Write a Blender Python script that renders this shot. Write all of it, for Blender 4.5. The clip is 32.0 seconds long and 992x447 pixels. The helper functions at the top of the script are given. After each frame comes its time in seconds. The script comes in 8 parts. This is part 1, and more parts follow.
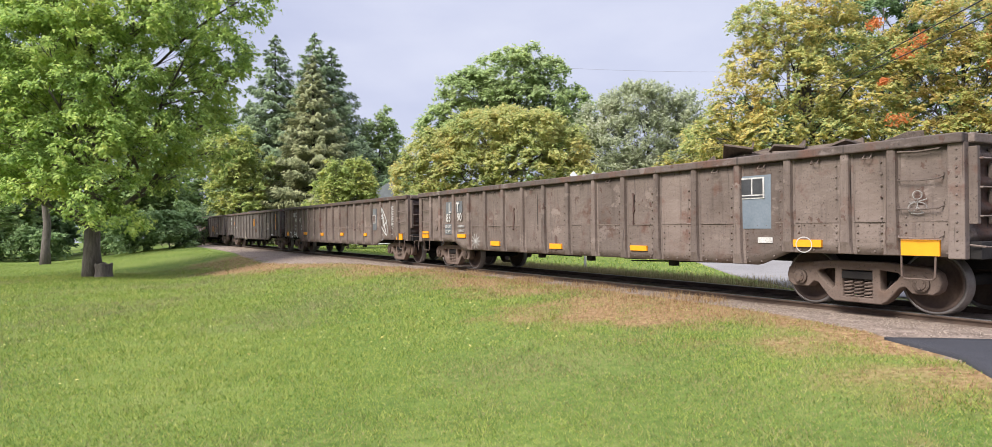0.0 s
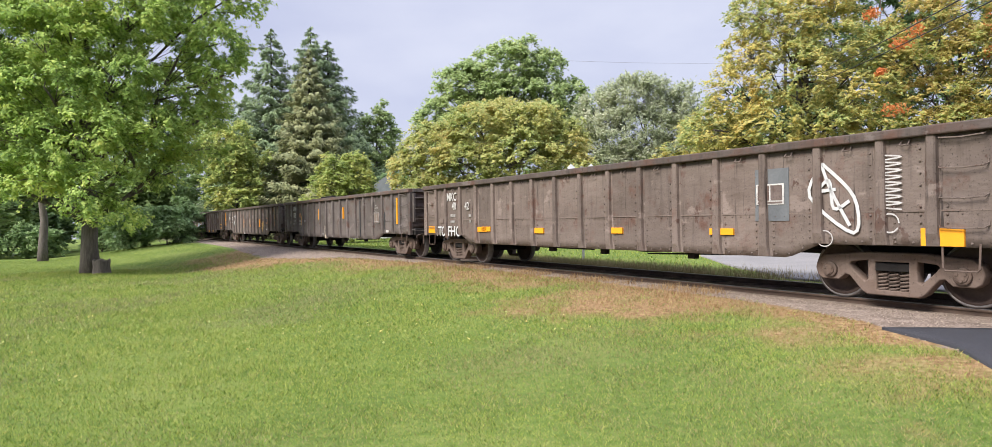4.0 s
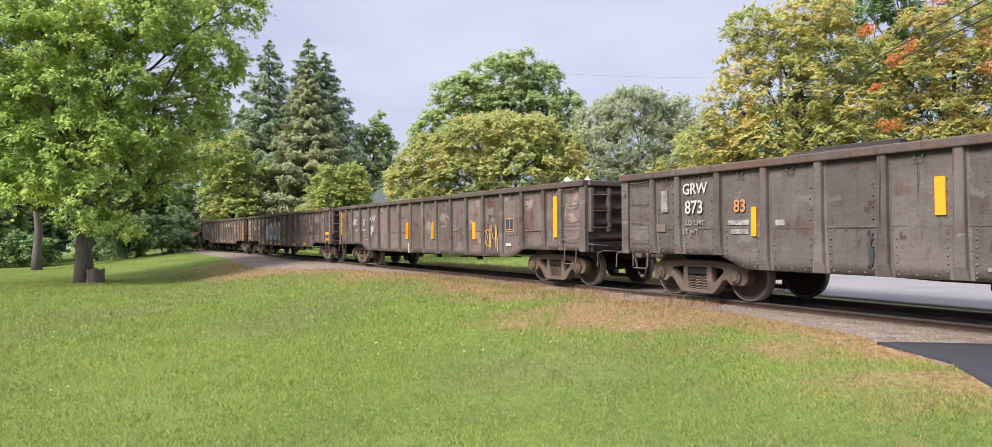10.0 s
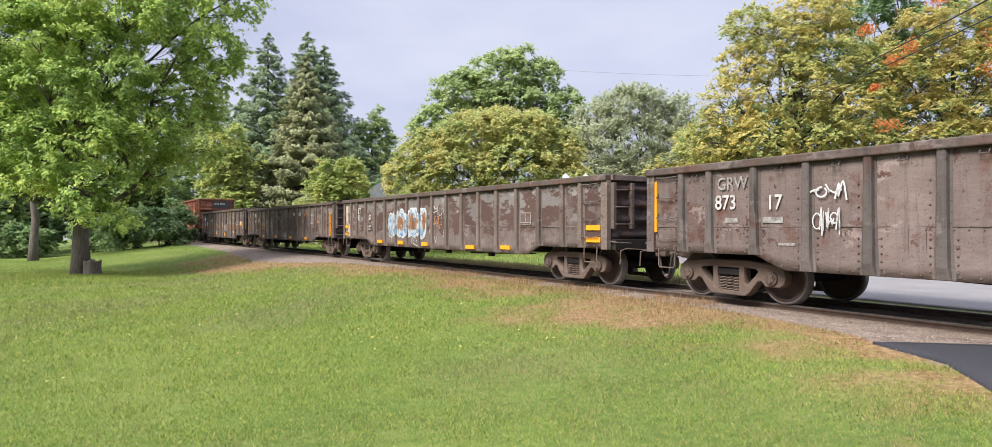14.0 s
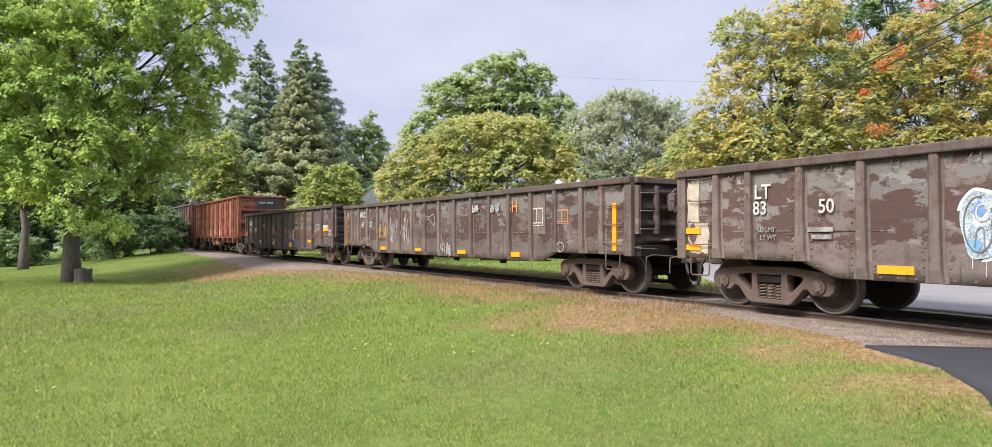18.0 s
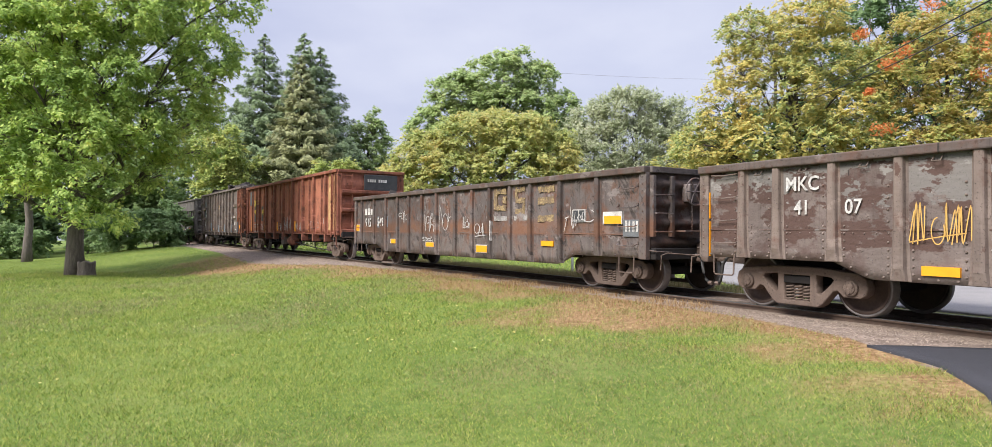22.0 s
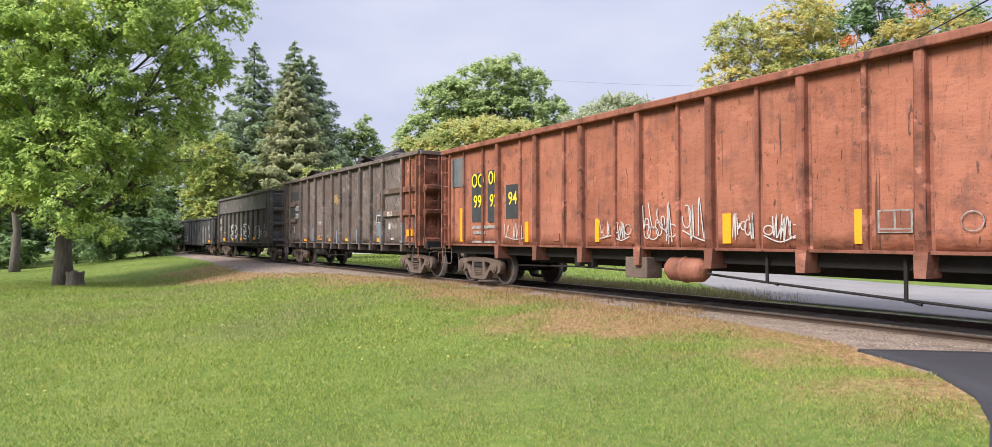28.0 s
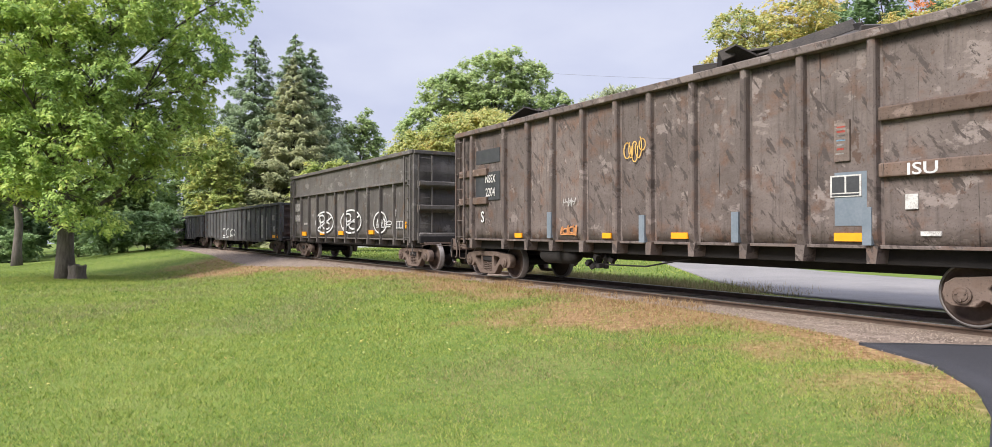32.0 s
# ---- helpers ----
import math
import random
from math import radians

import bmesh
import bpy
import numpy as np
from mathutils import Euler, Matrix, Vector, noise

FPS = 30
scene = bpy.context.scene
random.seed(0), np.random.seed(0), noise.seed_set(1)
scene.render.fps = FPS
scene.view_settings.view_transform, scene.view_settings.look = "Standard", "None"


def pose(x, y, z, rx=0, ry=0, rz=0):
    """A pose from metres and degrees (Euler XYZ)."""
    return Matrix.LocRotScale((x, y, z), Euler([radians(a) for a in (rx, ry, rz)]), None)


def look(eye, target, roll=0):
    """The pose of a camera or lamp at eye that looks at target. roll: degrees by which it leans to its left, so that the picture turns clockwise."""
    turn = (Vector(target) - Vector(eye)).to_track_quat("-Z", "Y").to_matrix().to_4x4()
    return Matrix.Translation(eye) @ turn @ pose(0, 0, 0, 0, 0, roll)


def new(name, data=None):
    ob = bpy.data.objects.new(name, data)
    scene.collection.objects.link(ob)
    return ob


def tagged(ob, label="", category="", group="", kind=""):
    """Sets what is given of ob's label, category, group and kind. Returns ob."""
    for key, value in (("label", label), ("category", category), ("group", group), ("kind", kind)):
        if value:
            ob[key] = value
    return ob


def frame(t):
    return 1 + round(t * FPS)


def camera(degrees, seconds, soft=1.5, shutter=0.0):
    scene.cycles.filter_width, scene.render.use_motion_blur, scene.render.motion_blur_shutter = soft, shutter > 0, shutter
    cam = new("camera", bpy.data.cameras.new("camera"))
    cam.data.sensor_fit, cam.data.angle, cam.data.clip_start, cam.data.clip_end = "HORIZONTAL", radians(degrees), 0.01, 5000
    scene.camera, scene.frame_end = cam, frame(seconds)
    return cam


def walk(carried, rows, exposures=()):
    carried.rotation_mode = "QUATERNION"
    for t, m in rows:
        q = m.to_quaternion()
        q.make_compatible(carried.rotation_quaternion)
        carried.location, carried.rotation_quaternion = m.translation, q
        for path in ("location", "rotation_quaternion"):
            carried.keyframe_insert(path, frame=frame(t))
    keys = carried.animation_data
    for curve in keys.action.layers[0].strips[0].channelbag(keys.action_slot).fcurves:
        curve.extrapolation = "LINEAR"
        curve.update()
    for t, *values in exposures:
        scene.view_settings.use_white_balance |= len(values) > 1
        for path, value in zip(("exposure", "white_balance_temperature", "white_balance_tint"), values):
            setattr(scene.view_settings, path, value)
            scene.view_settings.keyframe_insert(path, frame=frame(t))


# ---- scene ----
# ---------------------------------------------------------------- camera
EYE = 1.6
cam = camera(71.68, 32.0, soft=0.7)
LOOKS = [(0.0, 0.31, 1.1, 0.79), (0.5, 0.35, 0.87, 0.74), (1.0, 0.13, 0.57, 0.82), (1.5, 0.06, 0.61, 0.78), (2.0, 0.23, 0.75, 0.92), (2.5, 0.22, 0.45, 0.91), (3.0, 0.24, 0.71, 1.12), (3.5, 0.25, 0.54, 1.23), (5.5, -0.32, 0.52, 1.11), (6.0, -0.02, 0.45, 1.26), (6.5, -0.38, 0.45, 1.41), (7.0, -0.01, 0.51, 1.19), (7.5, -0.26, 0.38, 0.88), (8.0, -0.0, 0.41, 0.72), (8.5, 0.09, 0.48, 0.8), (9.0, 0.31, 0.89, 0.67), (9.5, 0.24, 1.19, 0.85), (10.0, -0.18, 1.53, 0.82), (10.5, -0.65, 1.83, 0.67), (11.0, -0.64, 2.02, 0.8), (11.5, -1.07, 2.17, 0.69), (12.0, -1.08, 1.72, 0.48), (12.5, -1.2, 1.63, 0.36), (13.0, -1.08, 1.73, 0.42), (13.5, -0.8, 1.22, 0.43), (14.0, -0.38, 1.18, 0.2), (14.5, -0.55, 1.35, 0.24), (16.5, -0.66, 1.47, 0.07), (17.0, -0.81, 1.63, 0.55), (17.5, -0.81, 1.54, 0.45), (18.0, -0.94, 1.67, 0.51), (18.5, -0.85, 1.73, 0.42), (19.0, -0.83, 1.79, 0.36), (19.5, -0.74, 1.63, 0.34), (20.0, -0.55, 1.51, 0.18), (20.5, -0.82, 1.25, -0.1), (21.0, -0.88, 1.22, -0.1), (21.5, -0.64, 1.27, -0.04), (22.0, -0.73, 1.37, 0.03), (22.5, -0.93, 1.37, 0.05), (23.0, -0.97, 1.61, 0.11), (23.5, -1.19, 1.67, 0.05), (24.0, -1.19, 1.63, 0.0), (24.5, -1.06, 1.47, 0.11), (26.5, -1.28, 1.64, 0.09), (27.0, -1.32, 1.82, 0.25), (27.5, -1.24, 2.18, 0.32), (28.0, -1.42, 1.96, 0.38), (28.5, -1.51, 1.96, 0.43), (29.0, -1.36, 2.02, 0.37), (29.5, -1.56, 1.85, 0.45), (30.0, -1.76, 1.92, 0.62), (30.5, -1.48, 1.72, 0.56), (31.0, -1.64, 1.38, 0.4), (31.5, -1.36, 1.36, 0.21), (32.0, -1.31, 1.42, 0.4)]
walk(cam, [(t, pose(0, 0, EYE, 90 + p, r, y)) for t, y, p, r in LOOKS])

# ---------------------------------------------------------------- sky and sun
world = bpy.data.worlds.new("world")
scene.world = world
world.use_nodes = True
wt = world.node_tree
wt.nodes.clear()
SUN_EL, SUN_AZ = 42, 230        # azimuth clockwise from the +y axis


def wnode(kind, **kw):
    n = wt.nodes.new(kind)
    for k, val in kw.items():
        n.inputs[k].default_value = val
    return n


sky = wt.nodes.new("ShaderNodeTexSky")
sky.sky_type = "NISHITA"
sky.sun_disc = False
sky.sun_elevation = radians(SUN_EL)
sky.sun_rotation = radians(SUN_AZ)
sky.dust_density = 3.0
coord = wt.nodes.new("ShaderNodeTexCoord")
stretch = wt.nodes.new("ShaderNodeMapping")
stretch.inputs["Scale"].default_value = (1.0, 1.0, 2.6)
clouds = wnode("ShaderNodeTexNoise", Scale=2.3, Detail=6.0, Roughness=0.5)
ramp = wt.nodes.new("ShaderNodeValToRGB")
ramp.color_ramp.elements[0].position, ramp.color_ramp.elements[0].color = 0.36, (0.60, 0.64, 0.87, 1)
ramp.color_ramp.elements[1].position, ramp.color_ramp.elements[1].color = 0.66, (0.79, 0.82, 1.0, 1)
dim = wt.nodes.new("ShaderNodeVectorMath")
dim.operation = "SCALE"
dim.inputs["Scale"].default_value = 0.09
mixs = wt.nodes.new("ShaderNodeMix")
mixs.data_type = "RGBA"
mixs.inputs["Factor"].default_value = 0.86
bg = wnode("ShaderNodeBackground", Strength=0.56)
wout = wt.nodes.new("ShaderNodeOutputWorld")
wt.links.new(coord.outputs["Generated"], stretch.inputs["Vector"])
wt.links.new(stretch.outputs["Vector"], clouds.inputs["Vector"])
wt.links.new(clouds.outputs["Fac"], ramp.inputs["Fac"])
wt.links.new(sky.outputs["Color"], dim.inputs[0])
wt.links.new(dim.outputs["Vector"], mixs.inputs["A"])
wt.links.new(ramp.outputs["Color"], mixs.inputs["B"])
# an overcast sky is about twice as bright overhead as near the horizon
height = wt.nodes.new("ShaderNodeSeparateXYZ")
lift = wnode("ShaderNodeMapRange", **{"From Min": 0.30, "From Max": 1.0, "To Min": 1.0, "To Max": 2.8})
lift.interpolation_type = "SMOOTHSTEP"
overhead = wt.nodes.new("ShaderNodeVectorMath")
overhead.operation = "SCALE"
wt.links.new(coord.outputs["Generated"], height.inputs["Vector"])
wt.links.new(height.outputs["Z"], lift.inputs["Value"])
wt.links.new(mixs.outputs["Result"], overhead.inputs[0])
wt.links.new(lift.outputs["Result"], overhead.inputs["Scale"])
wt.links.new(overhead.outputs["Vector"], bg.inputs["Color"])
wt.links.new(bg.outputs["Background"], wout.inputs["Surface"])

sun = new("sun", bpy.data.lights.new("sun", "SUN"))
sun.data.energy = 3.5
sun.data.angle = radians(26)
sun.data.color = (1.0, 0.963, 0.922)
_a, _e = radians(SUN_AZ), radians(SUN_EL)
sun.matrix_world = look((math.sin(_a) * math.cos(_e) * 100, math.cos(_a) * math.cos(_e) * 100, math.sin(_e) * 100), (0, 0, 0))
scene.view_settings.exposure = 0.88

# ---------------------------------------------------------------- the line of the track
S_STEP = 0.5
S_GRID = np.arange(-60, 220.01, S_STEP)
_k = np.interp(S_GRID, [-60, -31.5, 5.25, 26.25, 47.25, 73.5, 220], [0.529, 0.529, 0.125, -0.014, 0.066, -0.13, -0.13]) / 105
_h = np.concatenate([[0], np.cumsum((_k[1:] + _k[:-1]) / 2 * S_STEP)])
_i0 = int(round(60 / S_STEP))
_h = _h - _h[_i0] + radians(30.385)
_dx, _dy = -np.sin(_h), np.cos(_h)
TX = np.concatenate([[0], np.cumsum((_dx[1:] + _dx[:-1]) / 2 * S_STEP)])
TY = np.concatenate([[0], np.cumsum((_dy[1:] + _dy[:-1]) / 2 * S_STEP)])
TX, TY = TX - TX[_i0] + 3.474, TY - TY[_i0] + 15.49


def rail_z(s):
    """Height of the top of the rails."""
    return EYE - 1.068 + 0.0148 * np.clip(s, -35, 130)


def track(s, side=0.0, up=0.0):
    """A point beside the centre line; side counts towards the lawn."""
    x, y = np.interp(s, S_GRID, TX), np.interp(s, S_GRID, TY)
    a, b = np.interp(s, S_GRID, _dx), np.interp(s, S_GRID, _dy)
    return Vector((x - b * side, y + a * side, rail_z(s) + up))


def nearest(x, y):
    """Place along the track and signed distance (lawn side positive), for arrays."""
    x, y = np.asarray(x, float), np.asarray(y, float)
    s = np.zeros(x.shape)
    for it in range(6):
        px, py = np.interp(s, S_GRID, TX), np.interp(s, S_GRID, TY)
        ax, ay = np.interp(s, S_GRID, _dx), np.interp(s, S_GRID, _dy)
        s = np.clip(s + (x - px) * ax + (y - py) * ay, -59, 219)
    px, py = np.interp(s, S_GRID, TX), np.interp(s, S_GRID, TY)
    ax, ay = np.interp(s, S_GRID, _dx), np.interp(s, S_GRID, _dy)
    return s, -(x - px) * ay + (y - py) * ax


def smooth(a, b, v):
    t = np.clip((v - a) / (b - a), 0, 1)
    return t * t * (3 - 2 * t)


def ground_z(x, y):
    s, d = nearest(x, y)
    x, y = np.asarray(x, float), np.asarray(y, float)
    bed = rail_z(s) - 0.10
    lawn = 0.03 * np.sin(x * 0.35 + 1) * np.cos(y * 0.28) + 0.02 * np.sin(x * 0.9 + y * 0.6)
    wide = 10.2 - 2.4 * smooth(8, 20, s) + 6.5 * smooth(23, 42, s)
    near = bed + (lawn - bed) * smooth(2.0 - 0.6 * smooth(10, 24, s), wide, d)
    far = bed + (0.30 + 0.012 * np.clip(s, 0, 90) - bed) * smooth(2.2, 6.0, -d)
    return np.where(d > 0, near, far)


# ---------------------------------------------------------------- materials
def mat(name, colours, scale=4.0, rough=0.8, bump=0.2, metal=0.0, bscale=None, detail=6.0, stretch=(1, 1, 1), vary=0.0, island=0.0, coords="Object", spread=(0.3, 0.7), fine=0.35):
    """A surface of two noises: broad colour change and fine grain with relief."""
    m = bpy.data.materials.new(name)
    m.use_nodes = True
    nt = m.node_tree
    bsdf = nt.nodes["Principled BSDF"]
    tc = nt.nodes.new("ShaderNodeTexCoord")
    mp = nt.nodes.new("ShaderNodeMapping")
    mp.inputs["Scale"].default_value = stretch
    nt.links.new(tc.outputs[coords], mp.inputs["Vector"])
    vec = mp.outputs["Vector"]
    if vary:
        info = nt.nodes.new("ShaderNodeObjectInfo")
        mul = nt.nodes.new("ShaderNodeMath")
        mul.operation = "MULTIPLY"
        mul.inputs[1].default_value = 60.0
        add = nt.nodes.new("ShaderNodeVectorMath")
        nt.links.new(info.outputs["Random"], mul.inputs[0])
        nt.links.new(vec, add.inputs[0])
        nt.links.new(mul.outputs[0], add.inputs[1])
        vec = add.outputs[0]
    n1 = nt.nodes.new("ShaderNodeTexNoise")
    n1.inputs["Scale"].default_value = scale
    n1.inputs["Detail"].default_value = detail
    n1.inputs["Roughness"].default_value = 0.6
    nt.links.new(vec, n1.inputs["Vector"])
    n2 = nt.nodes.new("ShaderNodeTexNoise")
    n2.inputs["Scale"].default_value = bscale or scale * 9
    n2.inputs["Detail"].default_value = 4
    nt.links.new(vec, n2.inputs["Vector"])
    blend = nt.nodes.new("ShaderNodeMix")
    blend.inputs["Factor"].default_value = fine
    nt.links.new(n1.outputs["Fac"], blend.inputs["A"])
    nt.links.new(n2.outputs["Fac"], blend.inputs["B"])
    fac = blend.outputs["Result"]
    if island:
        geo = nt.nodes.new("ShaderNodeNewGeometry")
        b2 = nt.nodes.new("ShaderNodeMix")
        b2.inputs["Factor"].default_value = island
        nt.links.new(fac, b2.inputs["A"])
        nt.links.new(geo.outputs["Random Per Island"], b2.inputs["B"])
        fac = b2.outputs["Result"]
    rp = nt.nodes.new("ShaderNodeValToRGB")
    els = rp.color_ramp.elements
    while len(els) < len(colours):
        els.new(0.5)
    lo, hi = spread
    for i, col in enumerate(colours):
        els[i].position = lo + (hi - lo) * i / max(1, len(colours) - 1)
        els[i].color = (*col, 1)
    nt.links.new(fac, rp.inputs["Fac"])
    nt.links.new(rp.outputs["Color"], bsdf.inputs["Base Color"])
    bsdf.inputs["Roughness"].default_value = rough
    bsdf.inputs["Metallic"].default_value = metal
    if bump:
        bp = nt.nodes.new("ShaderNodeBump")
        bp.inputs["Strength"].default_value = bump
        bp.inputs["Distance"].default_value = 0.02
        nt.links.new(n2.outputs["Fac"], bp.inputs["Height"])
        nt.links.new(bp.outputs["Normal"], bsdf.inputs["Normal"])
    return m


def leaf_mat(name, colours, patch=0.5, island=0.3, glow=0.5, spread=(0.34, 0.68), bscale=None, fine=0.25):
    """Leaves: colour by patches of the crown and leaf by leaf; some light passes through."""
    m = mat(name, colours, scale=patch, rough=0.65, bump=0, island=island, fine=fine, spread=spread, bscale=bscale)
    nt = m.node_tree
    bsdf = nt.nodes["Principled BSDF"]
    out = nt.nodes["Material Output"]
    tr = nt.nodes.new("ShaderNodeBsdfTranslucent")
    mx = nt.nodes.new("ShaderNodeMixShader")
    mx.inputs["Fac"].default_value = glow
    rp = [n for n in nt.nodes if n.bl_idname == "ShaderNodeValToRGB"][0]
    nt.links.new(rp.outputs["Color"], tr.inputs["Color"])
    nt.links.new(bsdf.outputs["BSDF"], mx.inputs[1])
    nt.links.new(tr.outputs["BSDF"], mx.inputs[2])
    nt.links.new(mx.outputs["Shader"], out.inputs["Surface"])
    bsdf.inputs["Specular IOR Level"].default_value = 0.12
    return m


def weathered(name, paint, rust, dark, amount=0.5, rough=0.75, scars=0.0, tone=0.22, peel=0.0, wear=1.0, dashes=0.0, belt=0.0):
    """Old painted steel: paint, rust blotches and dark streaks that run down."""
    m = bpy.data.materials.new(name)
    m.use_nodes = True
    nt = m.node_tree
    bsdf = nt.nodes["Principled BSDF"]
    tc = nt.nodes.new("ShaderNodeTexCoord")
    info = nt.nodes.new("ShaderNodeObjectInfo")
    mul = nt.nodes.new("ShaderNodeMath")
    mul.operation = "MULTIPLY"
    mul.inputs[1].default_value = 90.0
    add = nt.nodes.new("ShaderNodeVectorMath")
    nt.links.new(info.outputs["Random"], mul.inputs[0])
    nt.links.new(tc.outputs["Object"], add.inputs[0])
    nt.links.new(mul.outputs[0], add.inputs[1])

    def noise_at(scale, detail, stretch=(1, 1, 1), lo=0.4, hi=0.65, src=add.outputs[0]):
        mp = nt.nodes.new("ShaderNodeMapping")
        mp.inputs["Scale"].default_value = stretch
        nt.links.new(src, mp.inputs["Vector"])
        n = nt.nodes.new("ShaderNodeTexNoise")
        n.inputs["Scale"].default_value = scale
        n.inputs["Detail"].default_value = detail
        n.inputs["Roughness"].default_value = 0.65
        nt.links.new(mp.outputs["Vector"], n.inputs["Vector"])
        r = nt.nodes.new("ShaderNodeMapRange")
        r.inputs["From Min"].default_value = lo
        r.inputs["From Max"].default_value = hi
        nt.links.new(n.outputs["Fac"], r.inputs["Value"])
        return n.outputs["Fac"], r.outputs["Result"]

    def mixc(fac, a, b):
        x = nt.nodes.new("ShaderNodeMix")
        x.data_type = "RGBA"
        for sock, val in (("Factor", fac), ("A", a), ("B", b)):
            if isinstance(val, tuple):
                x.inputs[sock].default_value = (*val, 1)
            elif isinstance(val, float):
                x.inputs[sock].default_value = val
            else:
                nt.links.new(val, x.inputs[sock])
        return x.outputs["Result"]

    _, broad = noise_at(0.9, 3, lo=0.3, hi=0.7)
    light = tuple(min(1, c * 1.45 + 0.015) for c in paint)
    col = mixc(broad, paint, light)
    _, blot = noise_at(2.2, 8, lo=0.62 - 0.2 * amount, hi=0.72 - 0.12 * amount)
    col = mixc(blot, col, rust)
    _, streak = noise_at(3.0, 5, stretch=(3.2, 3.2, 0.22), lo=0.52, hi=0.9)
    col = mixc(streak, col, dark)
    # worn lighter patches, chips down to rust, and drips that ran down from the chord
    _, worn = noise_at(1.5, 13, stretch=(1, 1, 1.5), lo=0.585, hi=0.625)
    col = mixc(worn, col, tuple(min(1, c * (1 + 0.22 * wear) + 0.012 * wear) for c in light))
    _, chip = noise_at(4.2, 13, stretch=(1, 1, 0.8), lo=0.645 - 0.05 * amount, hi=0.665 - 0.05 * amount)
    col = mixc(chip, col, tuple(0.6 * r + 0.4 * d for r, d in zip(rust, dark)))
    _, drip = noise_at(4.5, 3, stretch=(2.6, 2.6, 0.10), lo=0.665, hi=0.72)
    col = mixc(drip, col, tuple(0.8 * c for c in dark))
    # road dust on the foot of the side
    sep = nt.nodes.new("ShaderNodeSeparateXYZ")
    nt.links.new(tc.outputs["Object"], sep.inputs["Vector"])
    foot = nt.nodes.new("ShaderNodeMapRange")
    foot.inputs["From Min"].default_value, foot.inputs["From Max"].default_value = 1.12, 0.85
    foot.inputs["To Max"].default_value = 0.45
    nt.links.new(sep.outputs["Z"], foot.inputs["Value"])
    col = mixc(foot.outputs["Result"], col, tuple(0.55 * p + 0.45 * c for p, c in zip(light, (0.12, 0.10, 0.085))))
    if peel:
        # the top coat has come off in sheets: grey undercoat high up, brown primer below it
        def band(scale, z0, z1, cut):
            raw, _ = noise_at(scale, 12, stretch=(0.8, 0.8, 1.5))
            level = nt.nodes.new("ShaderNodeMapRange")
            level.inputs["From Min"].default_value, level.inputs["From Max"].default_value = z0, z1
            nt.links.new(sep.outputs["Z"], level.inputs["Value"])
            total = nt.nodes.new("ShaderNodeMath")
            total.operation = "MULTIPLY_ADD"
            total.inputs[1].default_value = 0.16
            nt.links.new(level.outputs["Result"], total.inputs[0])
            nt.links.new(raw, total.inputs[2])
            r = nt.nodes.new("ShaderNodeMapRange")
            r.inputs["From Min"].default_value, r.inputs["From Max"].default_value = cut, cut + 0.018
            nt.links.new(total.outputs[0], r.inputs["Value"])
            return r.outputs["Result"]

        col = mixc(band(1.3, 0.95, 1.2, 0.63), col, (0.080, 0.047, 0.038))
        col = mixc(band(1.7, 1.35, 2.1, 0.62), col, (0.158, 0.142, 0.130))
        col = mixc(band(2.4, 1.5, 2.2, 0.70), col, (0.215, 0.197, 0.182))
    fine_raw, fine = noise_at(38, 5, lo=0.58, hi=0.72)
    col = mixc(fine, col, tuple(c * 0.55 for c in dark))
    # scratches where the load scraped the plate
    _, scr = noise_at(2.6, 6, stretch=(1.2, 1.2, 3.0 if not scars else 1.2), lo=0.70, hi=0.76)
    col = mixc(scr, col, tuple(0.5 * (a + b) for a, b in zip(rust, light)))
    if scars:
        tilt = nt.nodes.new("ShaderNodeMapping")
        tilt.inputs["Rotation"].default_value = (0.2, 0.95, 0.0)
        nt.links.new(add.outputs[0], tilt.inputs["Vector"])
        _, cut = noise_at(2.6, 10, stretch=(0.8, 0.8, 2.4), lo=0.565, hi=0.60, src=tilt.outputs["Vector"])
        col = mixc(cut, col, tuple(0.5 * (a + b) for a, b in zip(dark, paint)))
        _, bare = noise_at(3.3, 10, stretch=(0.9, 0.9, 1.2), lo=0.63, hi=0.68, src=tilt.outputs["Vector"])
        col = mixc(bare, col, tuple(min(1, c * 1.25 + 0.01) for c in light))
    if belt:
        # the coat has burnt off in a rusty belt above the seam, with pale runs below it
        def between(z0, z1):
            r = nt.nodes.new("ShaderNodeMapRange")
            r.inputs["From Min"].default_value, r.inputs["From Max"].default_value = z0, z1
            nt.links.new(sep.outputs["Z"], r.inputs["Value"])
            return r.outputs["Result"]

        def times(a, b):
            x = nt.nodes.new("ShaderNodeMath")
            x.operation = "MULTIPLY"
            nt.links.new(a, x.inputs[0])
            nt.links.new(b, x.inputs[1])
            return x.outputs[0]

        _, broken = noise_at(1.1, 8, stretch=(1, 1, 1.6), lo=0.36, hi=0.56)
        _, runs = noise_at(4.0, 4, stretch=(3.4, 3.4, 0.15), lo=0.50, hi=0.72)
        col = mixc(times(times(between(1.12, 1.20), between(1.62, 1.40)), broken), col, (0.125, 0.062, 0.038))
        col = mixc(times(times(between(1.16, 1.02), runs), broken), col, (0.135, 0.115, 0.10))
    if dashes:
        # short upright scratches where scrap was dropped over the side, and a sooty foot
        _, dash = noise_at(5.0, 7, stretch=(3.2, 3.2, 0.62), lo=0.625, hi=0.665)
        col = mixc(dash, col, tuple(0.8 * d for d in dark))
        _, bleach = noise_at(0.45, 3, stretch=(1, 1, 0.7), lo=0.42, hi=0.62)
        pale = nt.nodes.new("ShaderNodeMath")
        pale.operation = "MULTIPLY"
        pale.inputs[1].default_value = 0.35
        nt.links.new(bleach, pale.inputs[0])
